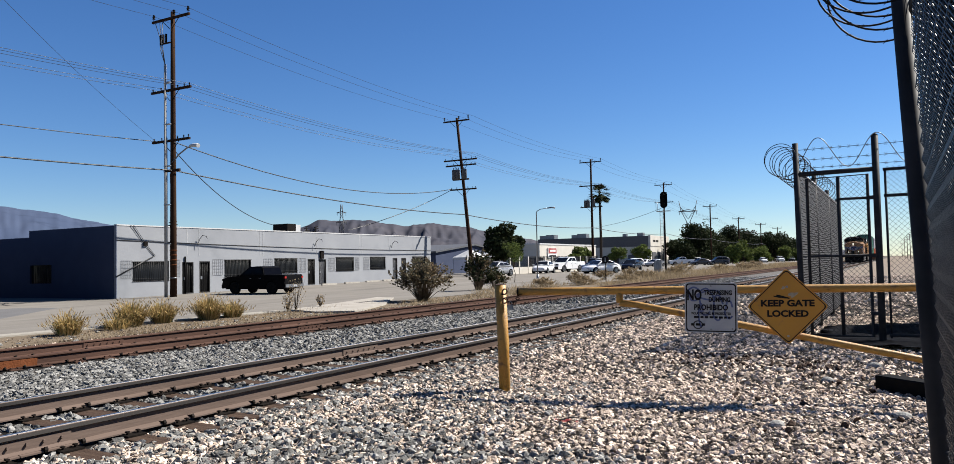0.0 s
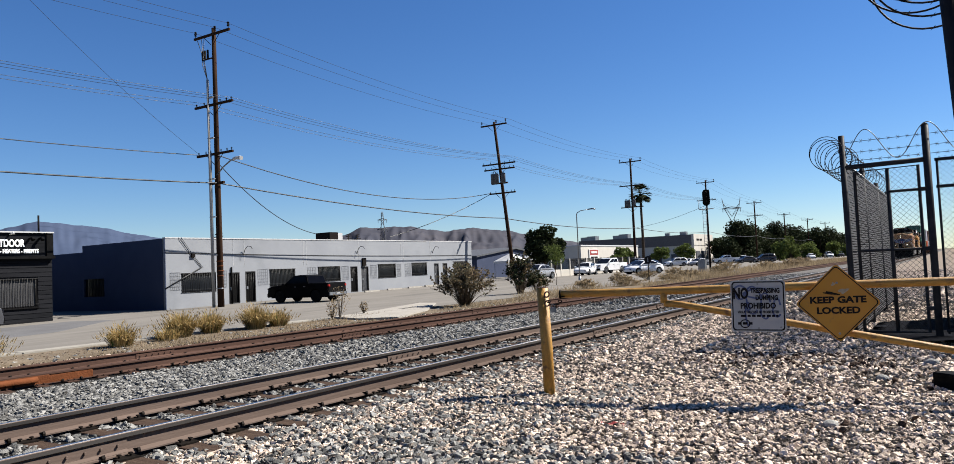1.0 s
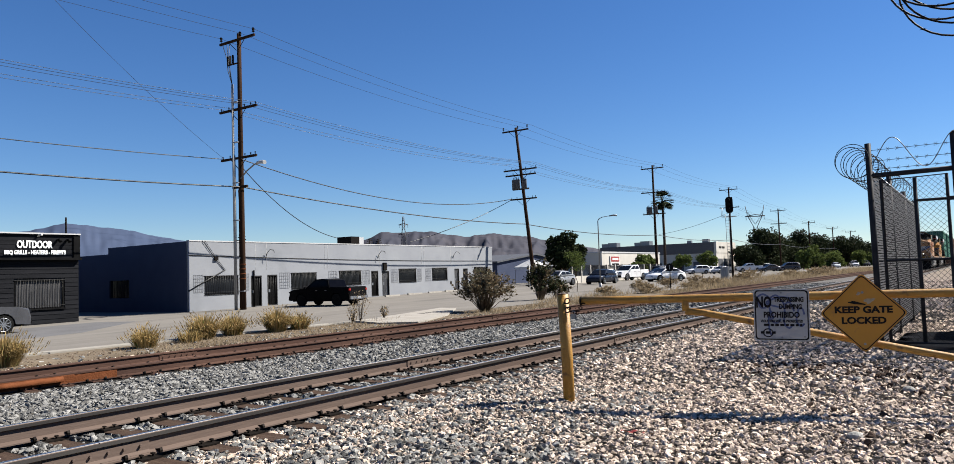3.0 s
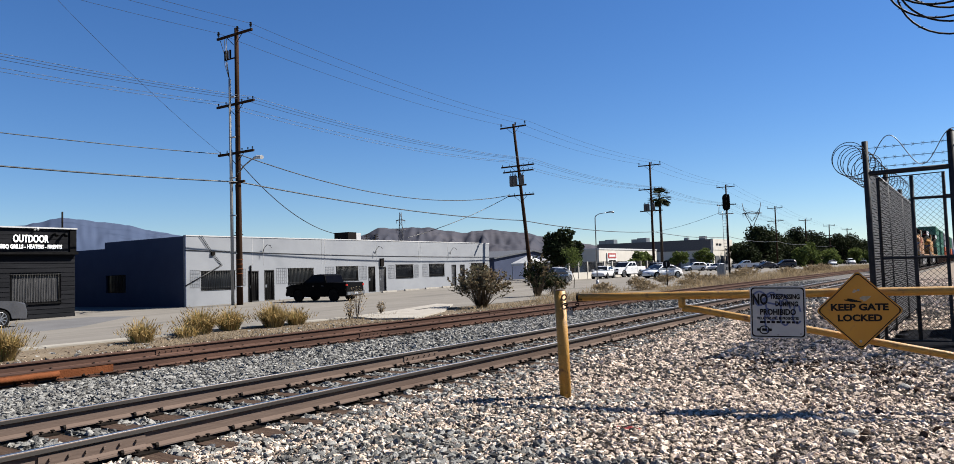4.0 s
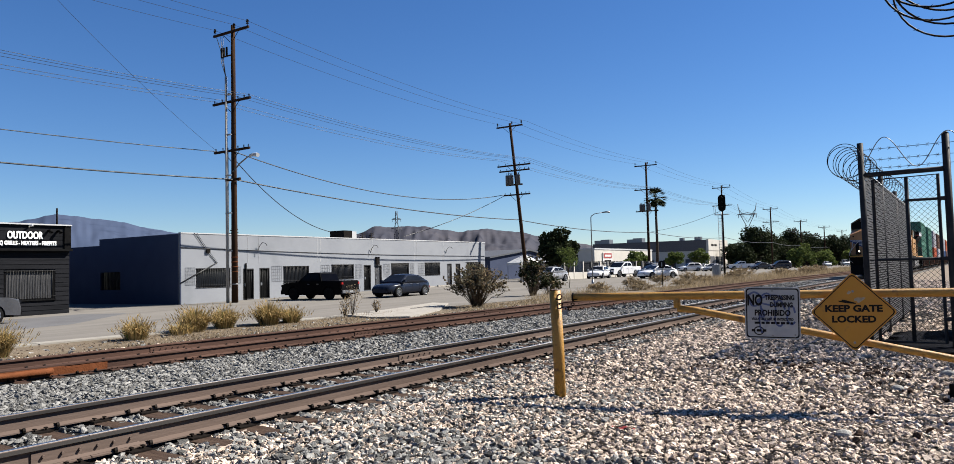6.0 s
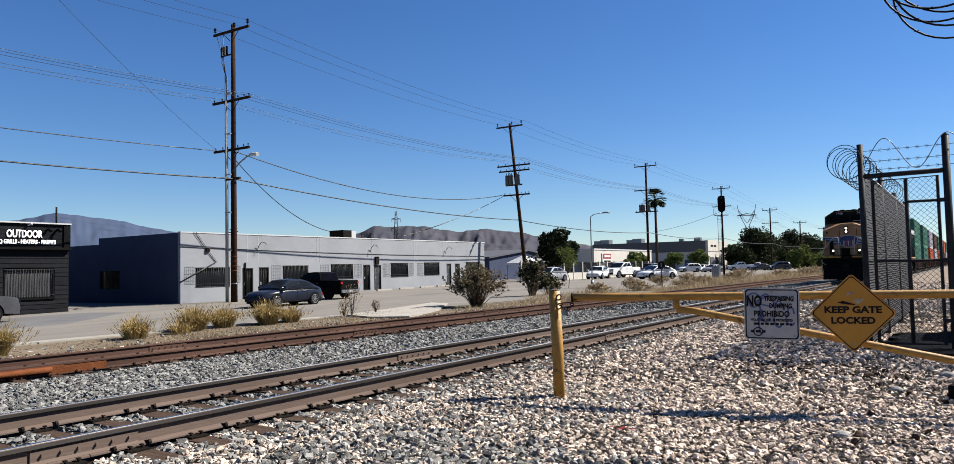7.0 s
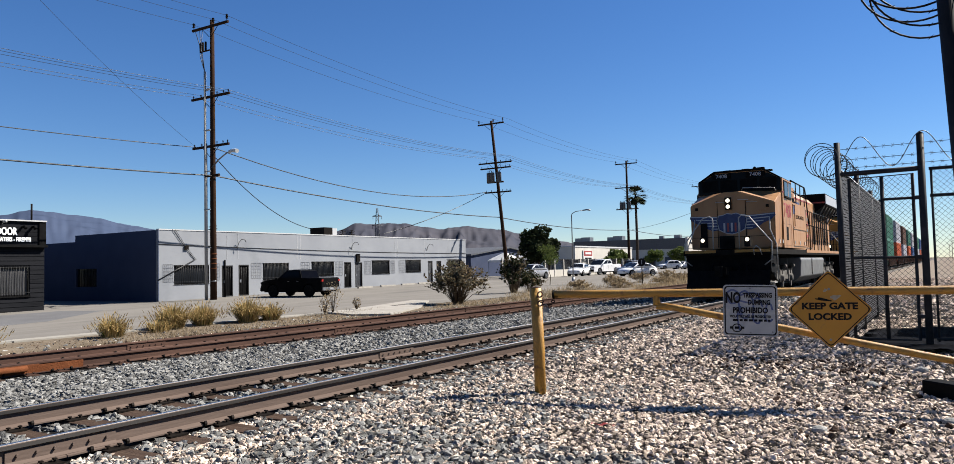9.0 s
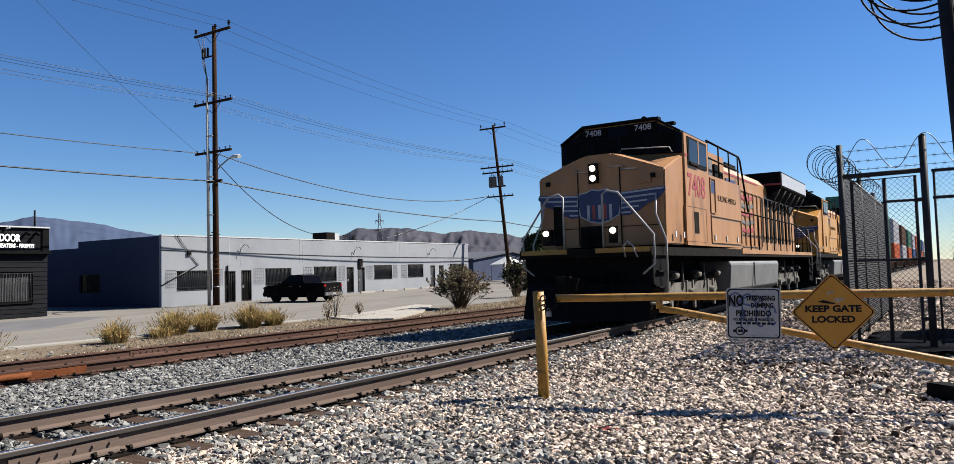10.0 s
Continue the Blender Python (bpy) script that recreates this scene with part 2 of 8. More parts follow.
M_HANDRAIL = mat("white handrail", (0.2448, 0.2356, 0.2134), (0.3112, 0.3019, 0.2798), 12, 0.5)
M_LAMP = glow("headlight", (1.0, 0.90, 0.70), 1.3)
# Faint glow added to the white sign letters to lift their brightness.
M_LETTER = glow("white letters with added glow", (1.0, 1.0, 1.0), 0.28)
M_TYRE = mat("tyre rubber", (0.00492, 0.00492, 0.00492), (0.01148, 0.01148, 0.01107), 12, 0.85)
M_ALLOY = mat("alloy rim", (0.2255, 0.2304, 0.2411), (0.3009, 0.3059, 0.3165), 8, 0.3, 0.8)
M_TAIL = mat("red lamp", (0.2255, 0.00984, 0.00984), (0.2763, 0.0205, 0.01558), 8, 0.2)


def leaf_mat(name, a, b, rough=0.6, through_light=0.3):
    """Thin leaves and blades: part of the light passes through them."""
    m = mat(name, a, b, 0.8, max(rough, 0.8), island=0.45, spec=0.08)
    n, link = m.node_tree.nodes, m.node_tree.links.new
    p, t, x = n["Principled BSDF"], n.new("ShaderNodeBsdfTranslucent"), n.new("ShaderNodeMixShader")
    link(p.inputs["Base Color"].links[0].from_socket, t.inputs["Color"])
    x.inputs[0].default_value = through_light
    link(p.outputs[0], x.inputs[1])
    link(t.outputs[0], x.inputs[2])
    link(x.outputs[0], n["Material Output"].inputs["Surface"])
    return m


M_LEAF = leaf_mat("dark green leaves", (0.01558, 0.02132, 0.00902), (0.0246, 0.03116, 0.01312), through_light=0.12)
M_LEAF_LIT = leaf_mat("light green leaves", (0.05658, 0.07728, 0.02025), (0.08979, 0.1129, 0.03305))
M_LEAF_GREY = leaf_mat("grey green leaves", (0.06396, 0.06183, 0.03838), (0.1333, 0.1173, 0.08528))
M_LEAF_BROWN = leaf_mat("brown withered leaves", (0.06232, 0.05166, 0.02509), (0.1324, 0.09758, 0.05855))
M_STRAW = leaf_mat("dry straw", (0.246, 0.1681, 0.0656), (0.3608, 0.2665, 0.1189), 0.8, 0.3)
M_STRAW_PALE = leaf_mat("bleached weeds", (0.1722, 0.1271, 0.0738), (0.2706, 0.2132, 0.1353), 0.85, 0.4)
M_BARK = mat("bark", (0.03608, 0.02624, 0.01771), (0.06822, 0.05248, 0.04002), 8, 0.95, bump=0.6)


# ---- ground ----
def lot_z(y):
    return -0.27 + 0.0128 * (min(max(y, 0), 62) - 29)


def ground_z(x, y):
    """The height of the bare ground: level by the tracks, falling towards the street."""
    if x > -15.7:
        return -0.16
    if x > -20:
        return -0.06
    k = min((-20 - x) / 10, 1)
    return -0.06 + (lot_z(y) + 0.06) * k


def sheet(name, xs, ys, material, label, category, lift=0.0, zf=ground_z, kind="structure", wobble=0.0):
    bm = bmesh.new()
    grid = [[bm.verts.new((x, y, zf(x, y) + lift + (wobble * noise.noise(Vector((x * 1.3, y * 1.3, 0.5))) if wobble else 0))) for y in ys] for x in xs]
    for i in range(len(xs) - 1):
        for j in range(len(ys) - 1):
            bm.faces.new((grid[i][j], grid[i + 1][j], grid[i + 1][j + 1], grid[i][j + 1])).smooth = True
    return tagged(part(name, bm, material), label, category, kind=kind)


def steps(a, b, d):
    n = max(int(round((b - a) / d)), 1)
    return [a + (b - a) * i / n for i in range(n + 1)]


YS = [-800, -200, -60, -20, -8, 0, 10, 20, 29, 40, 50, 62, 80, 120, 200, 400, 900, 2500, 4500]
sheet("ground", [-4500, -1500, -600, -300, -150, -80, -60, -50, -41, -36, -30, -27, -24, -22, -20, -18, -15.9, -15.5, -10, 0, 10, 30, 80, 200, 600, 2500], YS, M_DIRT,
      "dry sandy ground beside the railway", "ground")
sheet("road", [-90, -60, -41, -36, -30, -27, -24, -22, -20.6, -20, -18.3], [-60, -20, -8, 0, 10, 20, 29, 40, 50, 62, 80, 120, 200, 400], M_ROAD,
      "sun-bleached grey asphalt street and parking lot", "road", 0.012)
_bm = bmesh.new()
for _y0, _y1 in ((-30.0, -3.0), (-2.96, 3.0), (3.04, 9.0), (9.04, 15.0), (15.04, 19.3)):
    add_box(_bm, -18.75, _y0, -0.3, -18.2, _y1, -0.025)
tagged(part("kerb", _bm, M_CONCRETE), "low pale concrete kerb along the street", "kerb", kind="structure")
_bm = bmesh.new()
add_prism(_bm, [(-18.3, 19.4), (-19.3, 23.0), (-20.9, 27.9), (-19.7, 27.5), (-16.9, 23.0), (-15.3, 19.2), (-16.4, 18.6)], -0.3, 0.0, "z")
APRON = tagged(part("pavement", _bm, M_APRON), "broken pale concrete apron beside the siding", "pavement", kind="structure")
for _k, (_x, _y, _w) in enumerate(((-18.45, 23.3, 0.16), (-18.52, 23.65, 0.10), (-18.6, 23.95, 0.13), (-18.68, 24.25, 0.09), (-18.76, 24.5, 0.11))):
    box_part("paint_mark", (_x - 0.12, _y, 0.0, _x + 0.12, _y + _w, 0.004), M_INK, APRON)
_bm = bmesh.new()
add_prism(_bm, [(-38.6, 3.0), (-38.9, 21.6), (-36.4, 22.4), (-31.6, 17.0), (-30.2, 9.0), (-30.8, 3.0)], -0.75, -0.72, "z")
for _v in _bm.verts:
    _v.co.z += ground_z(_v.co.x, _v.co.y) + 0.736
tagged(part("road_patch", _bm, M_PATCH), "darker blue-grey asphalt patch before the shop", "road", kind="structure")


# Cross-section of the railway formation
TRACKS = ((-6.486, 0.25), (-12.75, 0.13))
PROFILE = [(-15.6, -0.08), (-14.4, -0.07), (-11.1, -0.06), (-10.2, -0.03), (-9.0, 0.02), (-8.2, 0.05), (-7.8, 0.045), (-5.1, 0.045), (-4.5, 0.02), (-3.6, -0.005), (-2.0, -0.01), (3.0, -0.01), (8.0, -0.05), (16.0, -0.05)]


def bed_z(x, y=0.0):
    for (x0, z0), (x1, z1) in zip(PROFILE, PROFILE[1:]):
        if x0 <= x <= x1:
            return z0 + (z1 - z0) * (x - x0) / (x1 - x0)
    return -0.06


_bys = steps(-10, 40, 0.5) + [50, 70, 100, 150, 250, 500, 1200]
SPLIT = max(y for y in _bys if y <= 60)
sheet("ballast_bed", [p[0] for p in PROFILE if p[0] <= -4.5], [y for y in _bys if 0 <= y <= 60], M_BED_SHADE, "grey ballast bed under the rails, darkened as shade between stones", "ballast", 0, bed_z)
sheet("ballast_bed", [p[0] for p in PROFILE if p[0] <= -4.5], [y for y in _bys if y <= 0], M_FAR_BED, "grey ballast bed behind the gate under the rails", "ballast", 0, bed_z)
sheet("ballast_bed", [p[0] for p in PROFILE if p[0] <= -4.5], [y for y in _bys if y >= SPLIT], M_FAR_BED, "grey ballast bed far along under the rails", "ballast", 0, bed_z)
sheet("gravel_yard", steps(-4.5, 3, 0.5), [y for y in _bys if 0 <= y <= 60], M_BED_TAN_SHADE, "tan gravel yard beside the track, darkened as shade between stones", "gravel", 0, bed_z)
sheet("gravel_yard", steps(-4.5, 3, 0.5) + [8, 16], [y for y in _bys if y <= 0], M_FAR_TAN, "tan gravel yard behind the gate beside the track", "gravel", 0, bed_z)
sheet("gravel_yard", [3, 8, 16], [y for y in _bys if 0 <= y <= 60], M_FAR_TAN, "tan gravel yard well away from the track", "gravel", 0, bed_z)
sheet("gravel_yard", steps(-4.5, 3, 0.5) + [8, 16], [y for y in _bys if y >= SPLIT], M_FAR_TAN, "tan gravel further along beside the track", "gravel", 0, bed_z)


# ---- the two tracks ----
def rail_outline(c, top, h=0.17):
    w, web, foot = 0.037, 0.009, 0.07
    half = [(w - 0.008, top), (w, top - 0.01), (w, top - 0.032), (web, top - 0.045), (web, top - h + 0.03), (foot, top - h + 0.012), (foot, top - h)]
    return [(c + x, z) for x, z in half] + [(c - x, z) for x, z in reversed(half)]


def build_track(x, top, steel, label, worn, detail):
    tr = tagged(new("railway_track"), label, "railway track", kind="structure")
    for side in (-1, 1):
        c = x + side * 0.7525
        bm = bmesh.new()
        cuts = [-40, 3.2, 13.4, 60, 1200] if side > 0 else [-40, 9.2, 21.3, 60, 1200]
        for y0, y1 in zip(cuts, cuts[1:]):
            add_prism(bm, rail_outline(c, top), y0 + 0.004, y1 - 0.004, "y")
        rail = part("rail", bm, steel, tr)
        if worn:
            bm = bmesh.new()
            add_prism(bm, [(c - 0.025, top), (c + 0.025, top), (c + 0.022, top + 0.0025), (c - 0.022, top + 0.0025)], -40, 1200, "y")
            part("running_surface", bm, M_RUN, rail, "bright polished running surface")
            # a thin darker strip on each side of the rail head
            for s in (-1, 1):
                x0, x1 = sorted((c + s * 0.037, c + s * 0.0395))
                box_part("head_side", (x0, -40, top - 0.034, x1, 1200, top - 0.004), M_HEAD, rail, "dark side of the rail head")
        for y in cuts[1:3]:
            bm = bmesh.new()
            for s in (-1, 1):
                add_prism(bm, [(c + s * 0.01, top - 0.05), (c + s * 0.022, top - 0.055), (c + s * 0.02, top - 0.13), (c + s * 0.05, top - 0.15), (c + s * 0.01, top - 0.14)], y - 0.42, y + 0.42, "y")
                for k in (-0.34, -0.2, -0.07, 0.07, 0.2, 0.34):
                    add_tube(bm, [(c + s * 0.02, y + k, top - 0.09), (c + s * 0.04, y + k, top - 0.09)], 0.012, 6)
            part("joint_bar", bm, steel, rail)
    tie_me, plate_me, anchor_me = [], None, None
    for k in range(5):
        bm = bmesh.new()
        vs = add_box(bm, -1.3 - 0.04 * k % 0.1, -0.11, -0.18, 1.3 + 0.03 * k % 0.08, 0.11, 0)
        for v in vs:
            v.co += Vector((random.uniform(-0.04, 0.04), random.uniform(-0.015, 0.015), random.uniform(-0.012, 0.0)))
        tie_me.append(mesh("tie", bm, M_TIE))
    bm = bmesh.new()
    add_box(bm, -0.17, -0.09, 0, 0.17, 0.09, 0.014)
    for sx, sy in ((-0.1, -0.05), (-0.1, 0.05), (0.1, -0.05), (0.1, 0.05)):
        add_tube(bm, [(sx, sy, 0.01), (sx, sy, 0.032)], 0.009, 5)
        add_box(bm, sx - 0.016, sy - 0.013, 0.03, sx + 0.016, sy + 0.013, 0.042)
    plate_me = mesh("tie_plate", bm, steel if not worn else M_IRON)
    bm = bmesh.new()
    for s in (-0.15, 0.15):
        add_prism(bm, [(-0.085, 0.0), (0.085, 0.0), (0.09, 0.02), (0.078, 0.042), (0.06, 0.03), (-0.06, 0.022), (-0.078, 0.042), (-0.09, 0.02)], s - 0.012, s + 0.012, "y")
    anchor_me = mesh("rail_anchor", bm, M_IRON)
    far = bmesh.new()
    base = top - 0.17
    for i in range(-8, 620):
        y = i * 0.51 + 0.15 * math.sin(i * 1.7) * 0.2
        if i <= detail:
            ob = new("tie", tie_me[i % 5])
            ob.parent = tr
            ob.matrix_basis = pose(x + random.uniform(-0.05, 0.05), y, base - 0.016, 0, 0, random.uniform(-1.2, 1.2))
            for side in (-1, 1):
                p = new("tie_plate", plate_me)
                p.parent, p.matrix_basis = tr, pose(x + side * 0.7525, y, base - 0.018)
                if i % 2:
                    p = new("rail_anchor", anchor_me)
                    p.parent, p.matrix_basis = tr, pose(x + side * 0.7525, y + random.uniform(-0.03, 0.03), base + 0.002)
        else:
            add_box(far, x - 1.3, y - 0.11, base - 0.2, x + 1.3, y + 0.11, base - 0.018)
    tagged(part("far_ties", far, M_TIE, tr), kind="stuff")
    return tr


build_track(-6.486, 0.25, M_RAIL, "main track of brown steel rails with polished heads on dark timber ties", True, 90)
SIDING = build_track(-12.75, 0.13, M_RUST, "disused siding of rust-brown steel rails on timber ties", False, 70)
_bm = bmesh.new()
add_box(_bm, -11.985, 4.6, -0.03, -11.93, 6.3, 0.10)
add_box(_bm, -11.99, 4.8, 0.07, -11.925, 5.9, 0.09)
add_box(_bm, -11.975, 6.3, -0.03, -11.935, 7.0, 0.085)
add_tube(_bm, [(-11.9, 4.3, 0.05), (-11.9, 6.1, 0.05)], 0.045, 8)
part("rusted_splice", _bm, M_RUST_ORANGE, SIDING, "bright orange rusted splice plate")


# ---- lettering ----
def text_part(name, words, size, m, material, parent, label="", depth=0.004, bold=0.0, squeeze=1.0):
    cu = bpy.data.curves.new(name, "FONT")
    cu.body, cu.size, cu.extrude, cu.align_x, cu.align_y, cu.offset, cu.resolution_u = words, size, depth, "CENTER", "CENTER", bold, 3
    ob = new(name, cu)
    me = bpy.data.meshes.new_from_object(ob.evaluated_get(bpy.context.evaluated_depsgraph_get()))
    bpy.data.objects.remove(ob)
    bpy.data.curves.remove(cu)
    me.name = name
    me.materials.clear()
    me.materials.append(material)
    me.transform(m @ Matrix.Diagonal((squeeze, 1, 1, 1)))
    ob = new(name, me)
    ob.parent = parent
    if label:
        ob["label"] = label
    return ob


def facing(x, y, z, rz):
    """Upright lettering that reads from the side which rz turns to; 0 faces -y."""
    return pose(x, y, z, 90, 0, rz)


# ---- the street's buildings ----
FX = -41.3


def wall_x(bm, x, t, y0, y1, z0, z1, holes, axis="x"):
    """A wall on the plane x, t thick behind it, as one skin with openings (ya, yb, za, zb); axis "y" turns it to a plane of y."""
    ys = sorted({y0, y1, *(h[0] for h in holes), *(h[1] for h in holes)} & set(v for v in [y0, y1] + [w for h in holes for w in h[:2]] if y0 <= v <= y1))
    zs = sorted({z0, z1, *(h[2] for h in holes), *(h[3] for h in holes)})
    zs = [z for z in zs if z0 <= z <= z1]
    made = {}

    def vert(k, y, z):
        key = (k, y, z)
        if key not in made:
            d = x - t * k
            made[key] = bm.verts.new((d, y, z) if axis == "x" else (y, x + t * k, z))
        return made[key]

    def solid(i, j):
        if not (0 <= i < len(ys) - 1 and 0 <= j < len(zs) - 1):
            return False
        yc, zc = (ys[i] + ys[i + 1]) / 2, (zs[j] + zs[j + 1]) / 2
        return not any(h[0] < yc < h[1] and h[2] < zc < h[3] for h in holes)
    for i in range(len(ys) - 1):
        for j in range(len(zs) - 1):
            if not solid(i, j):
                continue
            a, b, c, d = ys[i], ys[i + 1], zs[j], zs[j + 1]
            for k in (0, 1):
                bm.faces.new((vert(k, a, c), vert(k, b, c), vert(k, b, d), vert(k, a, d)))
            for ok, p, q in ((solid(i - 1, j), (a, c), (a, d)), (solid(i + 1, j), (b, c), (b, d)), (solid(i, j - 1), (a, c), (b, c)), (solid(i, j + 1), (a, d), (b, d))):
                if not ok:
                    bm.faces.new((vert(0, *p), vert(0, *q), vert(1, *q), vert(1, *p)))


def build_window(parent, y0, y1, z0, z1, bars=True, blinds=False, x=FX):
    w = part("window", _frame_x(x - 0.06, y0, y1, z0, z1, 0.06, 0.07), M_BLACK, parent)
    box_part("pane", (x - 0.13, y0, z0, x - 0.11, y1, z1), M_CURTAIN if blinds else M_GLASS, w)
    if bars:
        n = max(int((y1 - y0) / 0.13), 3)
        for i in range(1, n):
            y = y0 + (y1 - y0) * i / n
            tube_part("bar", [(x + 0.03, y, z0 - 0.04), (x + 0.03, y, z1 + 0.02)], 0.011, M_DARKBAR, w, n=5)
        for z in (z0 - 0.02, z0 + 0.16, z1):
            box_part("crossbar", (x + 0.018, y0 - 0.03, z - 0.015, x + 0.03, y1 + 0.03, z + 0.015), M_DARKBAR, w)
    return w


def _frame_x(x, y0, y1, z0, z1, w, d):
    bm = bmesh.new()
    add_box(bm, x - d / 2, y0, z0, x + d / 2, y0 + w, z1)
    add_box(bm, x - d / 2, y1 - w, z0, x + d / 2, y1, z1)
    add_box(bm, x - d / 2, y0 + w, z1 - w, x + d / 2, y1 - w, z1)
    add_box(bm, x - d / 2, y0 + w, z0, x + d / 2, y1 - w, z0 + w)
    return bm


def build_door(parent, y0, y1, z0, z1, pale=False):
    d = part("door", _frame_x(FX - 0.05, y0, y1, z0, z1, 0.07, 0.10), M_DARKBAR, parent)
    box_part("leaf", (FX - 0.16, y0 + 0.02, z0, FX - 0.10, y1 - 0.02, z1 - 0.02), M_SLAT_GREY if pale else M_BLACK, d)
    for i in range(1, 6):
        y = y0 + (y1 - y0) * i / 6
        tube_part("bar", [(FX - 0.06, y, z0 + 0.1), (FX - 0.06, y, z1 - 0.08)], 0.012, M_DARKBAR, d, n=5)
    box_part("lock_box", (FX - 0.08, y0 + 0.12, z0 + 0.92, FX - 0.02, y0 + 0.26, z0 + 1.12), M_GALV, d)
    return d


def build_grey_building():
    b = thing("commercial_building", "long single-storey pale grey stucco building with barred windows", "building")
    wins = [(30.09, 32.75, 0.76, 1.98), (37.36, 39.87, 0.86, 2.06), (42.22, 44.74, 1.02, 2.14), (49.38, 51.8, 1.05, 2.21), (54.07, 56.43, 1.12, 2.24), (60.85, 63.28, 1.19, 2.26)]
    doors = [(33.78, 34.71, -0.18, 1.93), (35.19, 36.1, -0.17, 1.97), (45.91, 46.78, 0.0, 2.09), (47.25, 48.15, 0.0, 2.06), (57.56, 58.32, 0.1, 2.13), (58.96, 59.76, 0.12, 2.13)]
    bm = bmesh.new()
    wall_x(bm, FX, 0.25, 29.0, 64.2, -0.8, 4.2, wins + doors)
    part("front_wall", bm, M_STUCCO, b)
    bm = bmesh.new()
    add_box(bm, FX - 0.26, 28.99, 4.2, FX + 0.03, 64.25, 4.27)
    part("parapet_cap", bm, M_CAP, b)
    # side wall, stepped down at the back, with one barred window
    bm = bmesh.new()
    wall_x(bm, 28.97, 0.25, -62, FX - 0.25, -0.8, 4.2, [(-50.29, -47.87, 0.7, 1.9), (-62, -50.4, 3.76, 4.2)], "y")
    part("side_wall", bm, M_NAVY, b, "slate blue side wall")
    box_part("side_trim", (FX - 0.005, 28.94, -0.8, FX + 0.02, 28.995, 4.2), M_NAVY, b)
    w = box_part("window", (-50.29, 29.1, 0.7, -47.87, 29.16, 1.9), M_GLASS, b)
    for i in range(1, 14):
        x = -50.29 + 2.42 * i / 14
        tube_part("bar", [(x, 28.95, 0.68), (x, 28.95, 1.92)], 0.012, M_BLACK, w, n=5)
    box_part("back_wall", (-62, 29.22, -0.8, -61.75, 64.2, 3.9), M_STUCCO, b)
    box_part("far_wall", (-61.75, 63.95, -0.8, FX - 0.25, 64.2, 4.1), M_STUCCO, b)
    box_part("roof", (-61.75, 29.22, 3.4, FX - 0.25, 63.95, 3.6), M_ROOF, b)
    for y0, y1, z0, z1 in wins:
        build_window(b, y0, y1, z0, z1)
    for i, (y0, y1, z0, z1) in enumerate(doors):
        build_door(b, y0, y1, z0, z1, i in (3, 4))
    for y in (34.2, 35.16, 40.75, 41.05, 47.0, 52.6, 52.95, 57.0):
        box_part("panel_joint", (FX, y - 0.012, 2.35, FX + 0.012, y + 0.012, 4.15), M_CAP, b)
    # A thin dark tube stands in for the overhead cable's shadow.
    bm = bmesh.new()
    add_tube(bm, [(FX + 0.03, 28.95 + 35.2 * i / 24, 3.31 - 0.45 * i / 24 - 0.12 * math.sin(math.pi * i / 24)) for i in range(25)], 0.022, 6)
    part("strung_cable", bm, M_WIRE, b, "cable shadow modelled as a thin dark line along the wall")
    tube_part("conduit", [(FX + 0.05, 28.9, 1.06), (FX + 0.05, 31.62, 2.34)], 0.034, M_WIRE, b)
    tube_part("conduit", [(FX + 0.04, 31.62, 2.34), (FX + 0.04, 30.9, 3.1), (FX + 0.04, 29.95, 4.25)], 0.014, M_WIRE_PALE, b, n=6)
    tube_part("conduit", [(FX + 0.04, 31.72, 2.32), (FX + 0.04, 31.0, 3.12), (FX + 0.04, 30.15, 4.25)], 0.014, M_WIRE_PALE, b, n=6)
    box_part("splice_box", (FX + 0.01, 30.85, 2.98, FX + 0.12, 31.1, 3.22), M_IRON, b)
    tube_part("conduit", [(FX + 0.06, 34.0, -0.2), (FX + 0.06, 34.0, 2.3)], 0.05, M_BLACK, b)
    for y in (35.1, 46.8, 57.4):
        bm = bmesh.new()
        add_tube(bm, [(FX, y, 3.1), (FX + 0.12, y, 3.45), (FX + 0.3, y + 0.12, 3.72), (FX + 0.5, y + 0.25, 3.66), (FX + 0.55, y + 0.3, 3.5)], 0.022, 6)
        part("goose_neck_light", bm, M_IRON, b, "dark goose-neck wall light")
    box_part("meter_box", (FX + 0.01, 47.35, 2.1, FX + 0.14, 47.75, 2.75), M_IRON, b)
    for y0, y1 in ((29.3, 30.0), (32.9, 33.6), (36.3, 37.2), (41.1, 42.0), (44.9, 45.7), (48.4, 49.2), (51.95, 52.5), (53.1, 53.9)):
        zt = 2.05 + (y0 - 29) * 0.006
        trellis = part("wire_trellis", _frame_x(FX + 0.025, y0, y1, zt - 1.1, zt, 0.01, 0.01), M_SLAT_GREY, b, "square wire trellis panel")
        for i in range(1, 5):
            y, z = y0 + (y1 - y0) * i / 5, zt - 1.1 + 0.22 * i
            box_part("rod", (FX + 0.02, y - 0.005, zt - 1.09, FX + 0.028, y + 0.005, zt - 0.01), M_SLAT_GREY, trellis)
            box_part("rod", (FX + 0.03, y0 + 0.01, z - 0.005, FX + 0.038, y1 - 0.01, z + 0.005), M_SLAT_GREY, trellis)
    # roof gear
    ac = thing("rooftop_unit", "dark boxy air conditioner on the flat roof", "air conditioner", pose(-44.5, 47, 3.6))
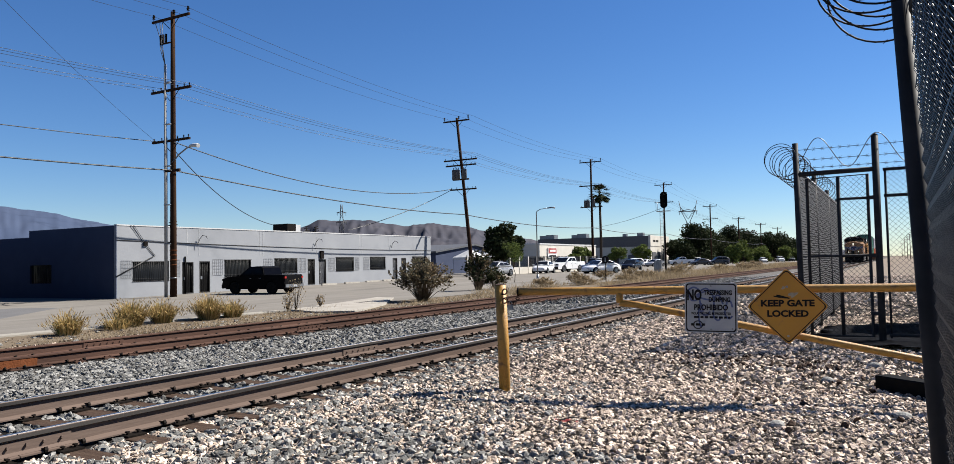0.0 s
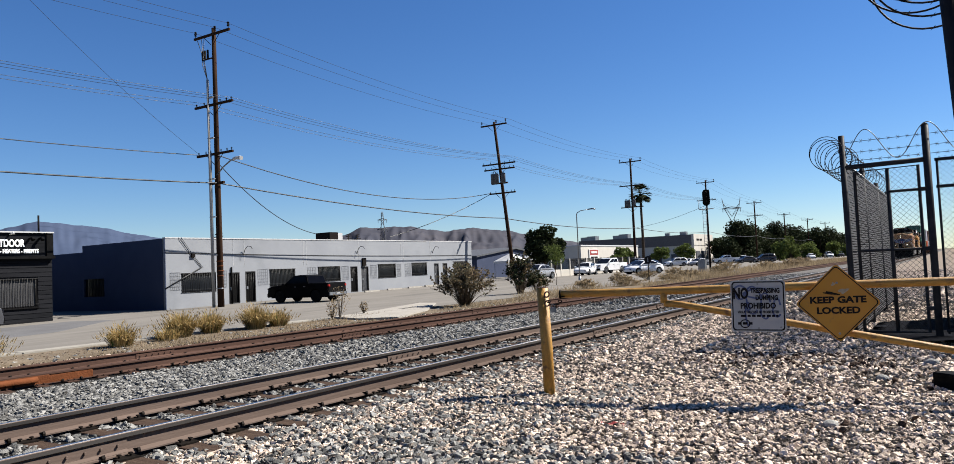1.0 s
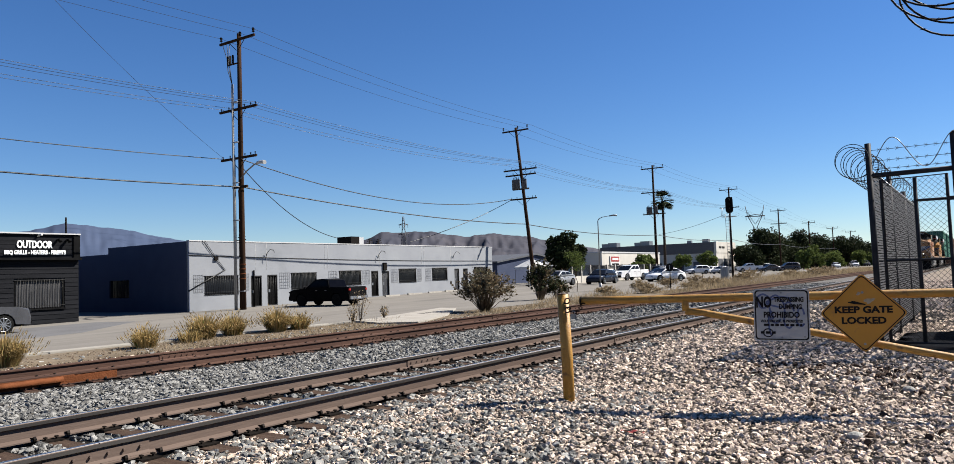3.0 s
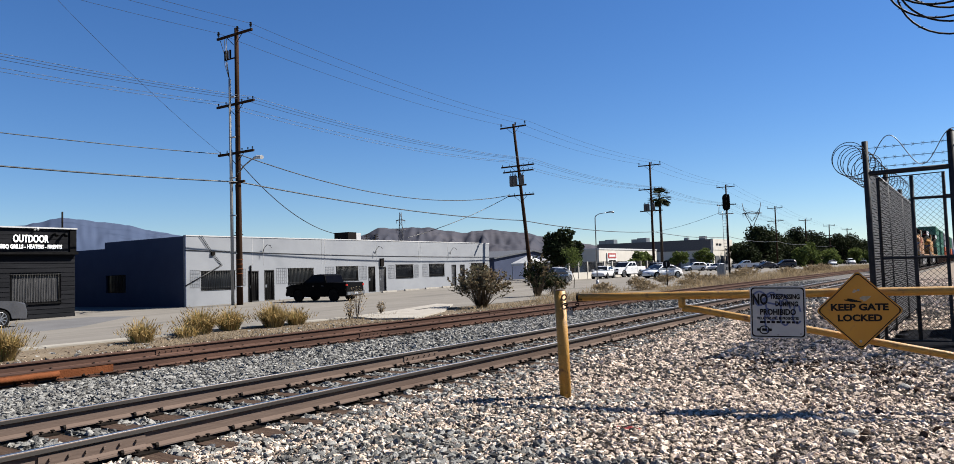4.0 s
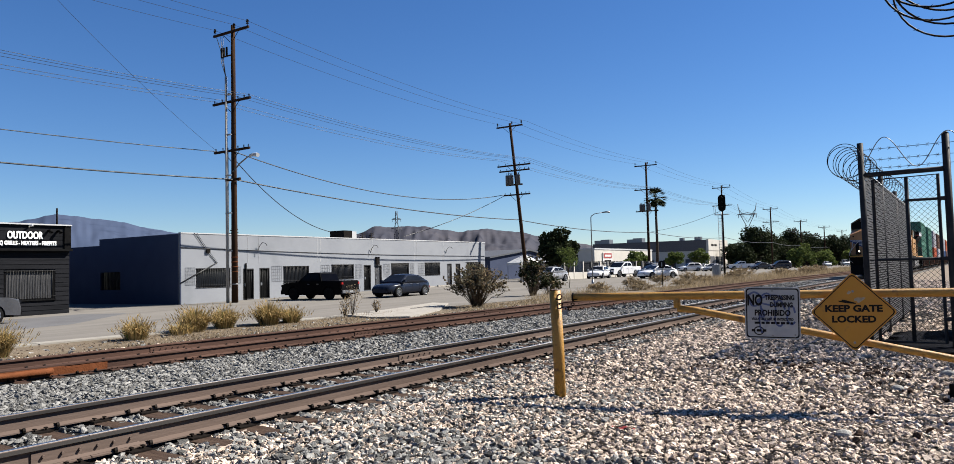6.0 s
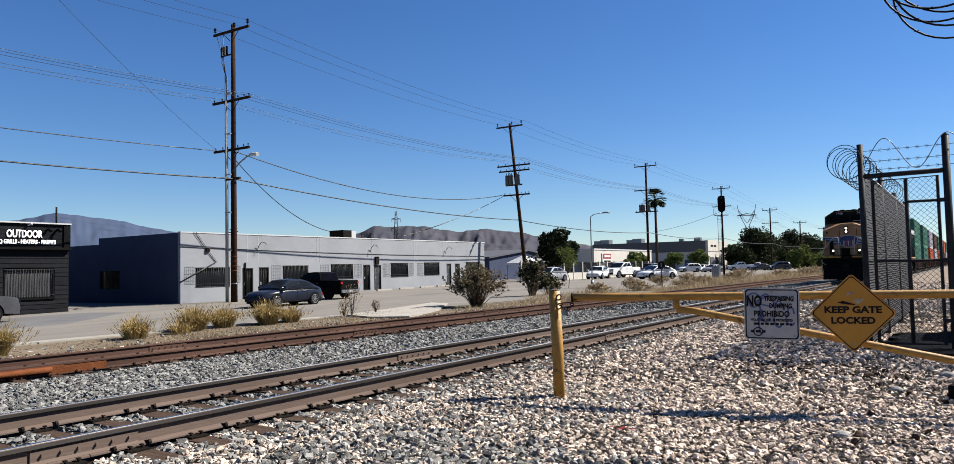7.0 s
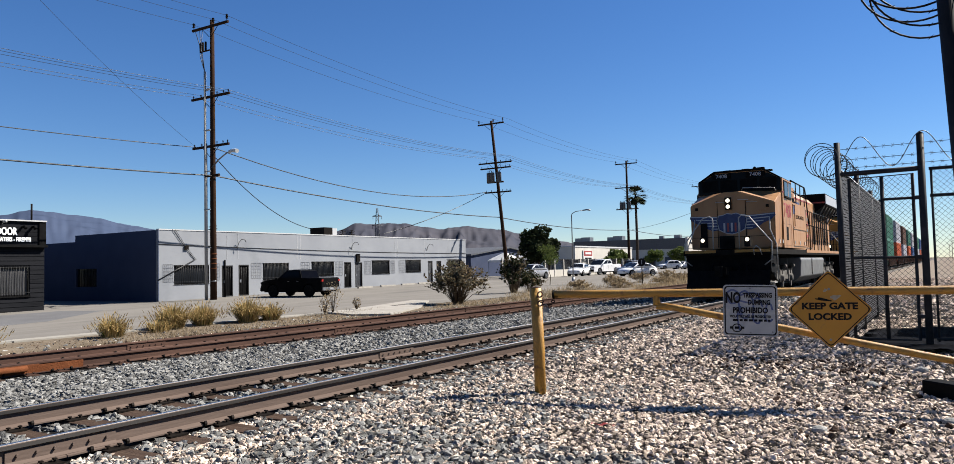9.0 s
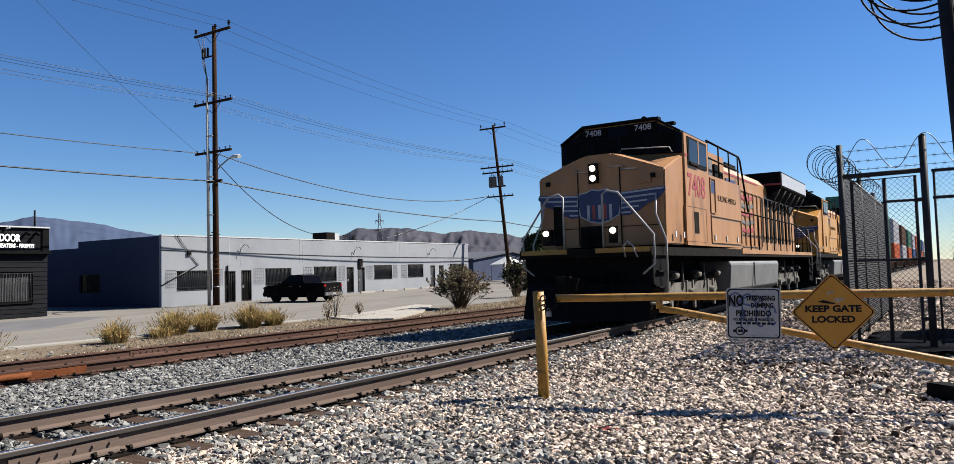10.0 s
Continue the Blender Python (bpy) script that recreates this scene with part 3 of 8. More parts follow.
    box_part("casing", (-0.8, -0.8, 0.42, 0.8, 0.2, 1.45), M_IRON, ac)
    box_part("side_panel", (-0.75, 0.2, 0.45, 0.75, 0.8, 1.4), M_CAP, ac)
    box_part("stand", (-0.7, -1.0, -0.02, 0.7, 0.9, 0.42), M_GALV, ac)
    for y in (33.6, 46.6, 47.7):
        m = thing("roof_mast", "small service mast with cable brackets on the roof", "mast", pose(-42.0, y, 3.6))
        tube_part("pipe", [(0, 0, -0.02), (0, 0, 1.15)], 0.035, M_IRON, m)
        for k, h in enumerate((0.75, 0.95, 1.1)):
            tube_part("bracket", [(-0.05, -0.35 + 0.1 * k, h), (0.05, 0.35 - 0.05 * k, h + 0.1)], 0.03, M_IRON, m)
        tube_part("stay", [(0, 0, 0.95), (0, -0.8, -0.02)], 0.02, M_IRON, m)
    for y in (46.5, 49.4, 52.2, 54.6, 57.0, 61.0):
        s = thing("wheel_stop", "white concrete parking stop against the building", "wheel stop", pose(-39.6, y, lot_z(y) + 0.01, 0, 0, random.uniform(-2, 2)), group="parking stops")
        bm = bmesh.new()
        add_prism(bm, [(-0.08, 0), (0.08, 0), (0.06, 0.13), (-0.06, 0.13)], -0.9, 0.9, "y")
        part("block", bm, M_APRON, s)


def build_grill_shop():
    b = thing("shop_building", "charcoal board-clad shop with a lettered sign band", "building")
    win = (18.75, 21.26, 0.46, 1.98)
    bm = bmesh.new()
    wall_x(bm, FX - 0.05, 0.2, 4.0, 22.02, -0.9, 4.4, [win])
    part("front_wall", bm, M_CLAD, b)
    box_part("side_wall", (-62, 21.82, -0.9, FX - 0.25, 22.02, 4.2), M_CLAD, b)
    box_part("roof", (-62, 4.0, 3.9, FX - 0.25, 21.82, 4.1), M_ROOF, b)
    box_part("back_wall", (-62.2, 4.0, -0.9, -62, 22.02, 4.1), M_CLAD, b)
    z, k = -0.6, 0
    while z < 3.0:
        h = 0.235
        for y0, y1 in ((4.0, win[0] - 0.04), (win[1] + 0.04, 22.05)) if z + h > win[2] and z < win[3] else ((4.0, 22.05),):
            bm = bmesh.new()
            add_prism(bm, [(FX - 0.048, z), (FX - 0.005, z), (FX - 0.028, z + h), (FX - 0.048, z + h)], y0, y1, "y")
            part("board", bm, M_CLAD, b)
        z += h + 0.008
    bm = bmesh.new()
    add_box(bm, FX - 0.04, 4.0, 3.02, FX + 0.25, 22.1, 3.14)
    part("ledge", bm, M_BLACK, b, "dark projecting ledge under the sign band")
    for i in range(5):
        box_part("sign_board", (FX - 0.045, 4.0, 3.16 + i * 0.225, FX - 0.01, 22.08, 3.37 + i * 0.225), M_CLAD, b)
    box_part("parapet_cap", (FX - 0.25, 4.0, 4.4, FX + 0.12, 22.12, 4.47), M_CAP, b, "pale metal parapet cap")
    box_part("corner_post", (FX - 0.06, 21.75, 3.14, FX + 0.06, 22.1, 4.4), M_BLACK, b)
    text_part("sign_letters", "OUTDOOR", 0.54, pose(FX + 0.03, 19.72, 3.83, 90, 0, 90), M_LETTER, b, "white letters reading outdoor", 0.02, 0.010, 0.64)
    text_part("sign_letters", "BBQ GRILLS - HEATERS - FIREPITS", 0.30, pose(FX + 0.03, 19.78, 3.42, 90, 0, 90), M_LETTER, b, "white letters naming grills, heaters and firepits", 0.015, 0.006, 0.70)
    w = build_window(b, *win, True, True, FX)
    box_part("window_sill", (FX - 0.01, win[0] - 0.05, win[2] - 0.07, FX + 0.06, win[1] + 0.05, win[2]), M_BLACK, w)
    tube_part("pipe", [(FX - 0.5, 21.62, 4.1), (FX - 0.5, 21.62, 5.4)], 0.05, M_IRON, b)
    bm = bmesh.new()
    add_tube(bm, [(FX, 19.9, 4.3), (FX + 0.35, 19.9, 4.38), (FX + 0.4, 19.9, 4.3)], 0.05, 8)
    part("sign_light", bm, M_WHITE, b)
    for y in (20.9, 21.4):
        bm = bmesh.new()
        add_tube(bm, [(FX, y, 4.1), (FX + 0.25, y, 4.12), (FX + 0.32, y, 4.0)], 0.06, 8, 0.1)
        part("floodlight", bm, M_BLACK, b)


build_grey_building()
build_grill_shop()


# ---- far buildings ----
def build_far_buildings():
    b = thing("white_shop", "low white shop building with a red sign beyond parked cars", "building")
    box_part("wall", (-80, 132, -0.8, -60, 163, 4.9), M_CREAM, b)
    box_part("roof_edge", (-80.1, 131.9, 4.9, -59.9, 163.1, 5.15), M_CAP, b)
    box_part("door", (-60.0, 148, -0.8, -59.9, 150, 2.0), M_BLACK, b)
    for y in (143.5, 154, 158):
        box_part("window", (-60.0, y, 0.6, -59.9, y + 2.2, 2.0), M_GLASS, b)
    s = box_part("sign_panel", (-59.95, 135.5, 2.3, -59.8, 140, 4.3), M_WHITE, b)
    box_part("sign_face", (-59.8, 135.8, 3.2, -59.76, 139.7, 4.2), M_RED, s, "plain red sign face")
    box_part("sign_bar", (-59.76, 136.3, 3.5, -59.73, 139.2, 3.9), M_WHITE, s)
    box_part("sign_bar", (-59.8, 136.2, 2.5, -59.76, 139.4, 2.85), M_INK, s)
    b = thing("warehouse", "long pale warehouse with a dark upper band", "building")
    box_part("wall", (-88, 193, -0.8, -56, 211, 5.1), M_CREAM, b)
    box_part("upper_band", (-88.1, 192.9, 5.1, -56.5, 211.1, 7.9), M_LACE, b, "dark grey upper wall band")
    box_part("end_wall", (-56.5, 192.9, 5.1, -55.9, 211.1, 8.0), M_CREAM, b, "white upper end wall")
    for y in (194.5, 199.5, 204.5):
        box_part("loading_door", (-56.0, y, -0.8, -55.85, y + 3.4, 3.6), M_SLAT_GREY, b)
    for y in (195.4, 198.2):
        box_part("sign_bar", (-55.9, y, 6.3, -55.84, y + 2.0, 6.8), M_INK, b)
    for x in (-62, -68, -74):
        box_part("loading_door", (x, 192.85, -0.8, x + 3.4, 193.0, 3.0), M_SLAT_GREY, b)
    for x, w in ((-58.5, 1.6), (-63, 1.1), (-74.5, 2.6), (-77, 1.8), (-84, 2.6), (-86.5, 2.0)):
        box_part("rooftop_unit", (x - w, 195, 7.88, x, 195 + w, 8.3 + w * 0.32), M_GALV, b)
    b = thing("yard_shed", "blue-grey gabled sheds behind the yard wall", "building")
    bm = bmesh.new()
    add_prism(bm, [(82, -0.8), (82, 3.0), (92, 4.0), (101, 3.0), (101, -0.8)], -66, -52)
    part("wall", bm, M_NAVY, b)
    bm = bmesh.new()
    add_prism(bm, [(81.6, 2.95), (92, 4.02), (101.4, 2.95), (101.4, 3.15), (92, 4.25), (81.6, 3.15)], -66.3, -51.7)
    part("roof", bm, M_SLAT_GREY, b)
    for y in (80.5, 86.0):
        t = thing("canopy_tent", "white peaked canopy tent in the yard", "tent", pose(-46, y, 0.05))
        bm = bmesh.new()
        base = [bm.verts.new(p) for p in ((-1.6, -1.6, 2.2), (1.6, -1.6, 2.2), (1.6, 1.6, 2.2), (-1.6, 1.6, 2.2))]
        low = [bm.verts.new(p) for p in ((-1.6, -1.6, 1.95), (1.6, -1.6, 1.95), (1.6, 1.6, 1.95), (-1.6, 1.6, 1.95))]
        tip = bm.verts.new((0, 0, 3.2))
        for i in range(4):
            bm.faces.new((base[i], base[(i + 1) % 4], tip))
            bm.faces.new((low[i], low[(i + 1) % 4], base[(i + 1) % 4], base[i]))
        part("canopy", bm, M_WHITE, t)
        for sx, sy in ((-1.5, -1.5), (1.5, -1.5), (1.5, 1.5), (-1.5, 1.5)):
            tube_part("leg", [(sx, sy, -0.3), (sx, sy, 2.1)], 0.03, M_GALV, t, n=6)
    f = thing("yard_fence", "white panel fence with dark iron rails along the street", "fence")
    y = 66.0
    while y < 104:
        box_part("post", (-38.2, y - 0.09, -0.4, -38.0, y + 0.09, 2.2), M_CREAM, f)
        box_part("low_wall", (-38.15, y + 0.09, -0.4, -38.05, y + 2.31, 0.95), M_CREAM, f)
        for i in range(9):
            box_part("baluster", (-38.12, y + 0.2 + i * 0.25, 0.95, -38.08, y + 0.24 + i * 0.25, 2.15), M_IRON, f)
        box_part("hand_rail", (-38.13, y + 0.09, 2.1, -38.07, y + 2.31, 2.16), M_IRON, f)
        if (int(y) // 2) % 3:
            box_part("panel", (-38.3, y + 0.1, 0.75, -38.22, y + 2.3, 2.05), M_SLAT_GREY, f)
        y += 2.4


build_far_buildings()


def build_hills(name, label, rows, dist, rgb_a, rgb_b, relief=0.06):
    """A far ridge: rows of azimuth to the left of the track and height angle, in degrees."""
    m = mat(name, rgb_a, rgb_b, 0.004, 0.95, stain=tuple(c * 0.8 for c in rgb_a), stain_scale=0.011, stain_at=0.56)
    bm = bmesh.new()
    prev = None
    az = rows[0][0]
    while az >= rows[-1][0]:
        for (a0, e0), (a1, e1) in zip(rows, rows[1:]):
            if a0 >= az >= a1:
                e = e0 + (e1 - e0) * (a0 - az) / (a0 - a1)
        e += 0.10 * noise.noise(Vector((az * 0.9, 1.7, 0))) + 0.05 * noise.noise(Vector((az * 3.1, 5.7, 0))) + 0.02 * noise.noise(Vector((az * 8.3, 9.7, 0)))
        ring = []
        for k in range(15):
            d = dist * (0.72 + 0.02 * k)
            fold = 0.4 - abs(noise.noise(Vector((az * 0.8 + k * 0.05, k * 0.16, 3)))) * 1.6 + 0.5 * noise.noise(Vector((az * 2.4 - k * 0.12, k * 0.35, 7)))
            h = dist * math.tan(radians(e)) * (k / 14) ** 0.85 * (1 + (relief * fold * min(1, (14 - k) / 5) if 0 < k < 14 else 0))
            ring.append(bm.verts.new((-math.sin(radians(az)) * d, math.cos(radians(az)) * d, h - 2)))
        if prev:
            for k in range(14):
                bm.faces.new((prev[k], ring[k], ring[k + 1], prev[k + 1])).smooth = True
        prev = ring
        az -= 0.12
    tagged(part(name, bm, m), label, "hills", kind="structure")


# Both ridges carry the haze of distance in their base colours.
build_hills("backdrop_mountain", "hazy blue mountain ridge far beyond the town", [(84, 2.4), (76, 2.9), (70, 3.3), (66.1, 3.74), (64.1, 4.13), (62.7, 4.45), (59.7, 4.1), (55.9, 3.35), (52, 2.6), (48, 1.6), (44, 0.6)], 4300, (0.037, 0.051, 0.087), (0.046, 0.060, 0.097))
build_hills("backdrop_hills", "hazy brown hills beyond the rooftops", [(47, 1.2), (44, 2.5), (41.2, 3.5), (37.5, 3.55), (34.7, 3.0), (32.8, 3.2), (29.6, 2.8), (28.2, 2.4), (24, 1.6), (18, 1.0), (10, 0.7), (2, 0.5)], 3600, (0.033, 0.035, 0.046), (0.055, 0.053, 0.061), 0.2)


# ---- utility poles and wires ----
PX = -38.8
POLE_Y = (-6.5, 31.1, 66.5, 104.2, 143.8, 185.0, 222.0, 262.0, 302.0)
POLE_TOP = (17.5, 17.5, 16.6, 16.5, 16.4, 14.6, 13.2, 13.0, 13.0)


def build_pole(i, y, top):
    labels = {1: "tall dark wooden utility pole with riser pipes and street light", 2: "leaning wooden utility pole with transformers"}
    p = thing("utility_pole", labels.get(i, "weathered wooden utility pole with crossarms"), "utility pole", group="utility poles along the street")
    zb = lot_z(y) - 0.6 if y < 62 else -0.5

    def at(z):
        return PX + (0 if i != 2 else 1.1 - 1.6 * z / 16.6 + 0.0)
    tube_part("mast", [(at(z), y, z) for z in (zb, 4, 8, 12, top)], 0.21, M_WOOD, p, n=12, r2=0.13)
    arms = [(top - 0.45, 1.7), (12.55 if i < 5 else top - 3.5, 1.8)] + ([(9.4, 1.7)] if i < 4 else [])
    if i == 2:
        arms = [(top - 0.35, 1.55), (12.15, 1.95), (11.6, 1.8), (9.1, 1.55)]
    for k, (z, w) in enumerate(arms):
        x = at(z)
        arm = box_part("crossarm", (x - w, y - 0.22, z - 0.07, x + w, y - 0.1, z + 0.07), M_WOOD, p)
        for s in (-1, 1):
            tube_part("brace", [(x + s * 0.75, y - 0.16, z - 0.06), (x + s * 0.1, y - 0.14, z - 0.65)], 0.022, M_IRON, p, n=5)
        spots = (-w + 0.12, 0.3, w - 0.12) if k == 0 else (-w + 0.15, -w * 0.5, w * 0.35, w * 0.68, w - 0.12)
        for s in spots:
            bm = bmesh.new()
            big = 1.0 if k == 0 else 0.45
            add_tube(bm, [(x + s, y - 0.16, z + 0.06), (x + s, y - 0.16, z + 0.06 + 0.18 * big)], 0.02, 6)
            for j in range(3):
                zz = z + 0.06 + big * (0.16 + 0.1 * j)
                add_tube(bm, [(x + s, y - 0.16, zz), (x + s, y - 0.16, zz + 0.07 * big)], 0.08 * big + 0.02, 8, 0.04 * big)
            part("insulator", bm, M_IRON, p)
    if i == 1:
        for dx, r in ((-0.42, 0.075), (-0.30, 0.05)):
            tube_part("riser_pipe", [(PX + dx, y - 0.24, zb), (PX + dx, y - 0.24, 14.2 if r > 0.06 else 9.6)], r, M_HANDRAIL, p, "pale grey riser pipe", n=10)
        for z in (3, 5.4, 7.8, 10.4, 13):
            box_part("standoff", (PX - 0.5, y - 0.3, z, PX + 0.05, y - 0.12, z + 0.06), M_GALV, p)
        for k, s in enumerate((-1.0, -0.6, -0.35)):
            tube_part("jumper", [(PX - 0.42, y - 0.24, 14.15), (PX - 0.5 + s * 0.35, y - 0.24, 15.2), (PX - 0.62 + s * 0.3, y - 0.24, 16.0), (PX - 0.35 + s, y - 0.2, 16.9)], 0.022, M_WIRE, p, n=6)
            box_part("arrester", (PX - 0.85 + 0.25 * k, y - 0.3, 15.55, PX - 0.77 + 0.25 * k, y - 0.2, 16.1), M_IRON, p)
        box_part("arrester_arm", (PX - 0.95, y - 0.22, 15.5, PX, y - 0.14, 15.57), M_WOOD, p)
        arm = tube_part("lamp_arm", [(PX, y - 0.1, 8.0), (PX + 0.9, y - 0.3, 8.45), (PX + 1.9, y - 0.5, 8.75), (PX + 2.3, y - 0.55, 8.78)], 0.045, M_GALV, p)
        bm = bmesh.new()
        add_tube(bm, [(PX + 2.2, y - 0.55, 8.80), (PX + 2.5, y - 0.6, 8.82), (PX + 2.9, y - 0.65, 8.78), (PX + 3.05, y - 0.68, 8.74)], 0.09, 8, 0.13)
        part("lamp_head", bm, M_WHITE, arm, "pale cobra-head street light")
        for z in (0.9, 1.7, 2.0, 2.3, 2.6):
            tube_part("band", [(PX, y, z), (PX, y, z + 0.06)], 0.216, M_GALV if z < 1 else M_RUST_ORANGE, p, n=12)
        box_part("low_bracket", (PX - 0.5, y - 0.3, 7.45, PX + 0.9, y - 0.18, 7.6), M_WOOD, p)
    if i in (2, 3):
        for dx in (-0.75, -0.35, 0.45):
            bm = bmesh.new()
            zt = 10.6 if i == 2 else 9.9
            add_tube(bm, [(at(10) + dx, y - 0.5, zt - 0.5), (at(10) + dx, y - 0.5, zt + 0.45), (at(10) + dx, y - 0.5, zt + 0.5)], 0.24, 12)
            for s in (-0.1, 0.1):
                add_tube(bm, [(at(10) + dx + s, y - 0.5, zt + 0.5), (at(10) + dx + s, y - 0.5, zt + 0.75)], 0.035, 6)
            part("transformer", bm, M_SLAT_GREY, p, "grey can transformer")
        box_part("transformer_rack", (at(10) - 1.1, y - 0.3, 10.05 if i == 2 else 9.35, at(10) + 0.8, y - 0.15, 10.2 if i == 2 else 9.5), M_WOOD, p)


for _i, (_y, _t) in enumerate(zip(POLE_Y, POLE_TOP)):
    build_pole(_i, _y, _t)


def sag_line(a, b, sag, n=18):
    a, b = Vector(a), Vector(b)
    return [a.lerp(b, k / n) - Vector((0, 0, sag * 4 * (k / n) * (1 - k / n))) for k in range(n + 1)]


def build_wire(spans, r, material, label):
    bm, pts = bmesh.new(), []
    for a, b, s in spans:
        line = sag_line(a, b, s)
        pts += line if not pts or (pts[-1] - line[0]).length > 0.3 else line[1:]
    add_tube(bm, pts, r, 5, caps=False)
    tagged(part("overhead_wire", bm, material, fix=False), label, "wire", "overhead wires")


def build_wires():
    n = len(POLE_Y)
    for s in (-1.58, 0.3, 1.58):
        build_wire([((PX + s, POLE_Y[i] - 0.16, POLE_TOP[i] - 0.05), (PX + s, POLE_Y[i + 1] - 0.16, POLE_TOP[i + 1] - 0.05), 0.55) for i in range(n - 1)], 0.011, M_WIRE_PALE, "thin bare power line strung between the pole tops")
    for s in (-1.65, -0.9, 0.63, 1.22, 1.68):
        z = [12.75 if i < 5 else POLE_TOP[i] - 3.3 for i in range(n)]
        build_wire([((PX + s, POLE_Y[i] - 0.16, z[i]), (PX + s, POLE_Y[i + 1] - 0.16, z[i + 1]), 0.6) for i in range(n - 1)], 0.012, M_WIRE if s < 0 or s > 1.6 else M_WIRE_PALE, "power line strung between the middle crossarms")
    low = [7.6, 7.52, 6.5, 6.35, 6.5, 6.3, 6.2, 6.2, 6.2]
    build_wire([((PX + 0.3, POLE_Y[i] - 0.2, low[i]), (PX + 0.3, POLE_Y[i + 1] - 0.2, low[i + 1]), 0.45) for i in range(n - 1)], 0.042, M_WIRE, "thick black telephone cable strung between the poles")
    build_wire([((PX - 1.5, -6.5, 9.6), (PX - 1.5, 31, 9.5), 0.5)], 0.026, M_WIRE, "black service cable reaching the tall pole")
    build_wire([((PX + 0.2, 31, 9.3), (PX - 1.2, 66.4, 9.2), 1.5)], 0.034, M_WIRE, "slack black cable hung between two poles")
    build_wire([((PX + 0.1, 31, 8.9), (-42, 42.8, 4.75), 0.8)], 0.028, M_WIRE, "service drop wire to the building roof")
    build_wire([((PX - 1.3, 66.4, 9.1), (-42, 52.0, 4.6), 0.35)], 0.031, M_WIRE, "service drop wire to the building roof")
    build_wire([((PX, 31.1, 8.2), (-42, 33.6, 4.6), 0.2)], 0.014, M_WIRE, "thin drop wire to the roof mast")
    build_wire([((PX - 0.3, 31.1, 7.4), (-42, 33.6, 4.4), 0.3)], 0.014, M_WIRE, "thin drop wire to the roof mast")
    build_wire([((PX - 1.5, 31, 9.5), (-29.5, 8.0, 18.6), 0.7)], 0.009, M_WIRE, "thin slanting wire running up from the tall pole")
    build_wire([((-38.2, 104, 6.4), (-22.3, 82, 7.2), 0.3)], 0.02, M_WIRE, "black cable crossing towards the signal mast")


build_wires()


# ---- the yellow gate and its signs ----
GA, GB = Vector((-3.72, 7.58, 0)), Vector((0.04, 8.51, 0))
GD = (GB - GA).normalized()
GATE_TURN = math.degrees(math.atan2(GD.y, GD.x))


def on_gate(s, z, off=0.0):
    """A point s metres along the gate, off metres towards the camera."""
    return GA + GD * s + Vector((GD.y, -GD.x, 0)) * off + Vector((0, 0, z))


def build_gate():
    g = thing("swing_gate", "weathered yellow steel pipe gate across the gravel yard", "gate")
    bm = bmesh.new()
    add_tube(bm, [on_gate(5.6 * q / 12, 1.115 + 0.01 * q / 12) for q in range(13)], 0.042, 16)
    part("top_bar", bm, M_YELLOW, g)
    tube_part("brace_bar", [on_gate(1.12, 0.985), on_gate(1.3, 0.965), on_gate(4.0, 0.42), on_gate(5.6, 0.1)], 0.036, M_YELLOW, g, n=12)
    tube_part("elbow", [on_gate(1.12, 1.11), on_gate(1.12, 0.99)], 0.037, M_YELLOW, g, n=12)
    bm = bmesh.new()
    add_tube(bm, [on_gate(-0.01, 1.115), on_gate(0.012, 1.115)], 0.047, 14)
    part("end_cap", bm, M_IRON, g)
    p = thing("gate_post", "scuffed yellow steel gate post set in the gravel", "post")
    tube_part("pipe", [(-3.9, 7.55, -0.2), (-3.905, 7.55, 0.5), (-3.93, 7.55, 1.19)], 0.064, M_YELLOW, p, n=20)
    tube_part("cap", [(-3.93, 7.55, 1.19), (-3.93, 7.55, 1.2)], 0.062, M_RUST, p, n=20)
    for z in (1.02, 1.12):
        bm = bmesh.new()
        pts = [(-3.85 + 0.03 * math.cos(a), 7.5 + 0.01 * math.sin(a), z + 0.03 * math.sin(a)) for a in (2 * math.pi * k / 12 for k in range(13))]
        add_tube(bm, pts, 0.008, 6)
        part("ring", bm, M_RUST, p)
    c = thing("chain", "rusty padlocked chain between gate and post", "chain")
    for k in range(7):
        bm = bmesh.new()
        o = Vector((-3.86 + 0.03 * k, 7.49 + 0.01 * k, 1.09 - 0.10 * math.sin(math.pi * k / 6)))
        for q in range(1):
            pts = [o + (Vector((0.022 * math.cos(a), 0, 0.013 * math.sin(a))) if k % 2 else Vector((0.022 * math.cos(a), 0.013 * math.sin(a), 0))) for a in (2 * math.pi * j / 8 for j in range(9))]
            add_tube(bm, pts, 0.006, 5)
        part("link", bm, M_IRON, c)
    lock = box_part("padlock", (-3.80, 7.47, 0.92, -3.745, 7.5, 0.975), M_GALV, c)
    tube_part("shackle", [(-3.79, 7.485, 0.975), (-3.79, 7.485, 1.0), (-3.775, 7.485, 1.012), (-3.757, 7.485, 1.0), (-3.757, 7.485, 0.975)], 0.005, M_GALV, lock, n=6)


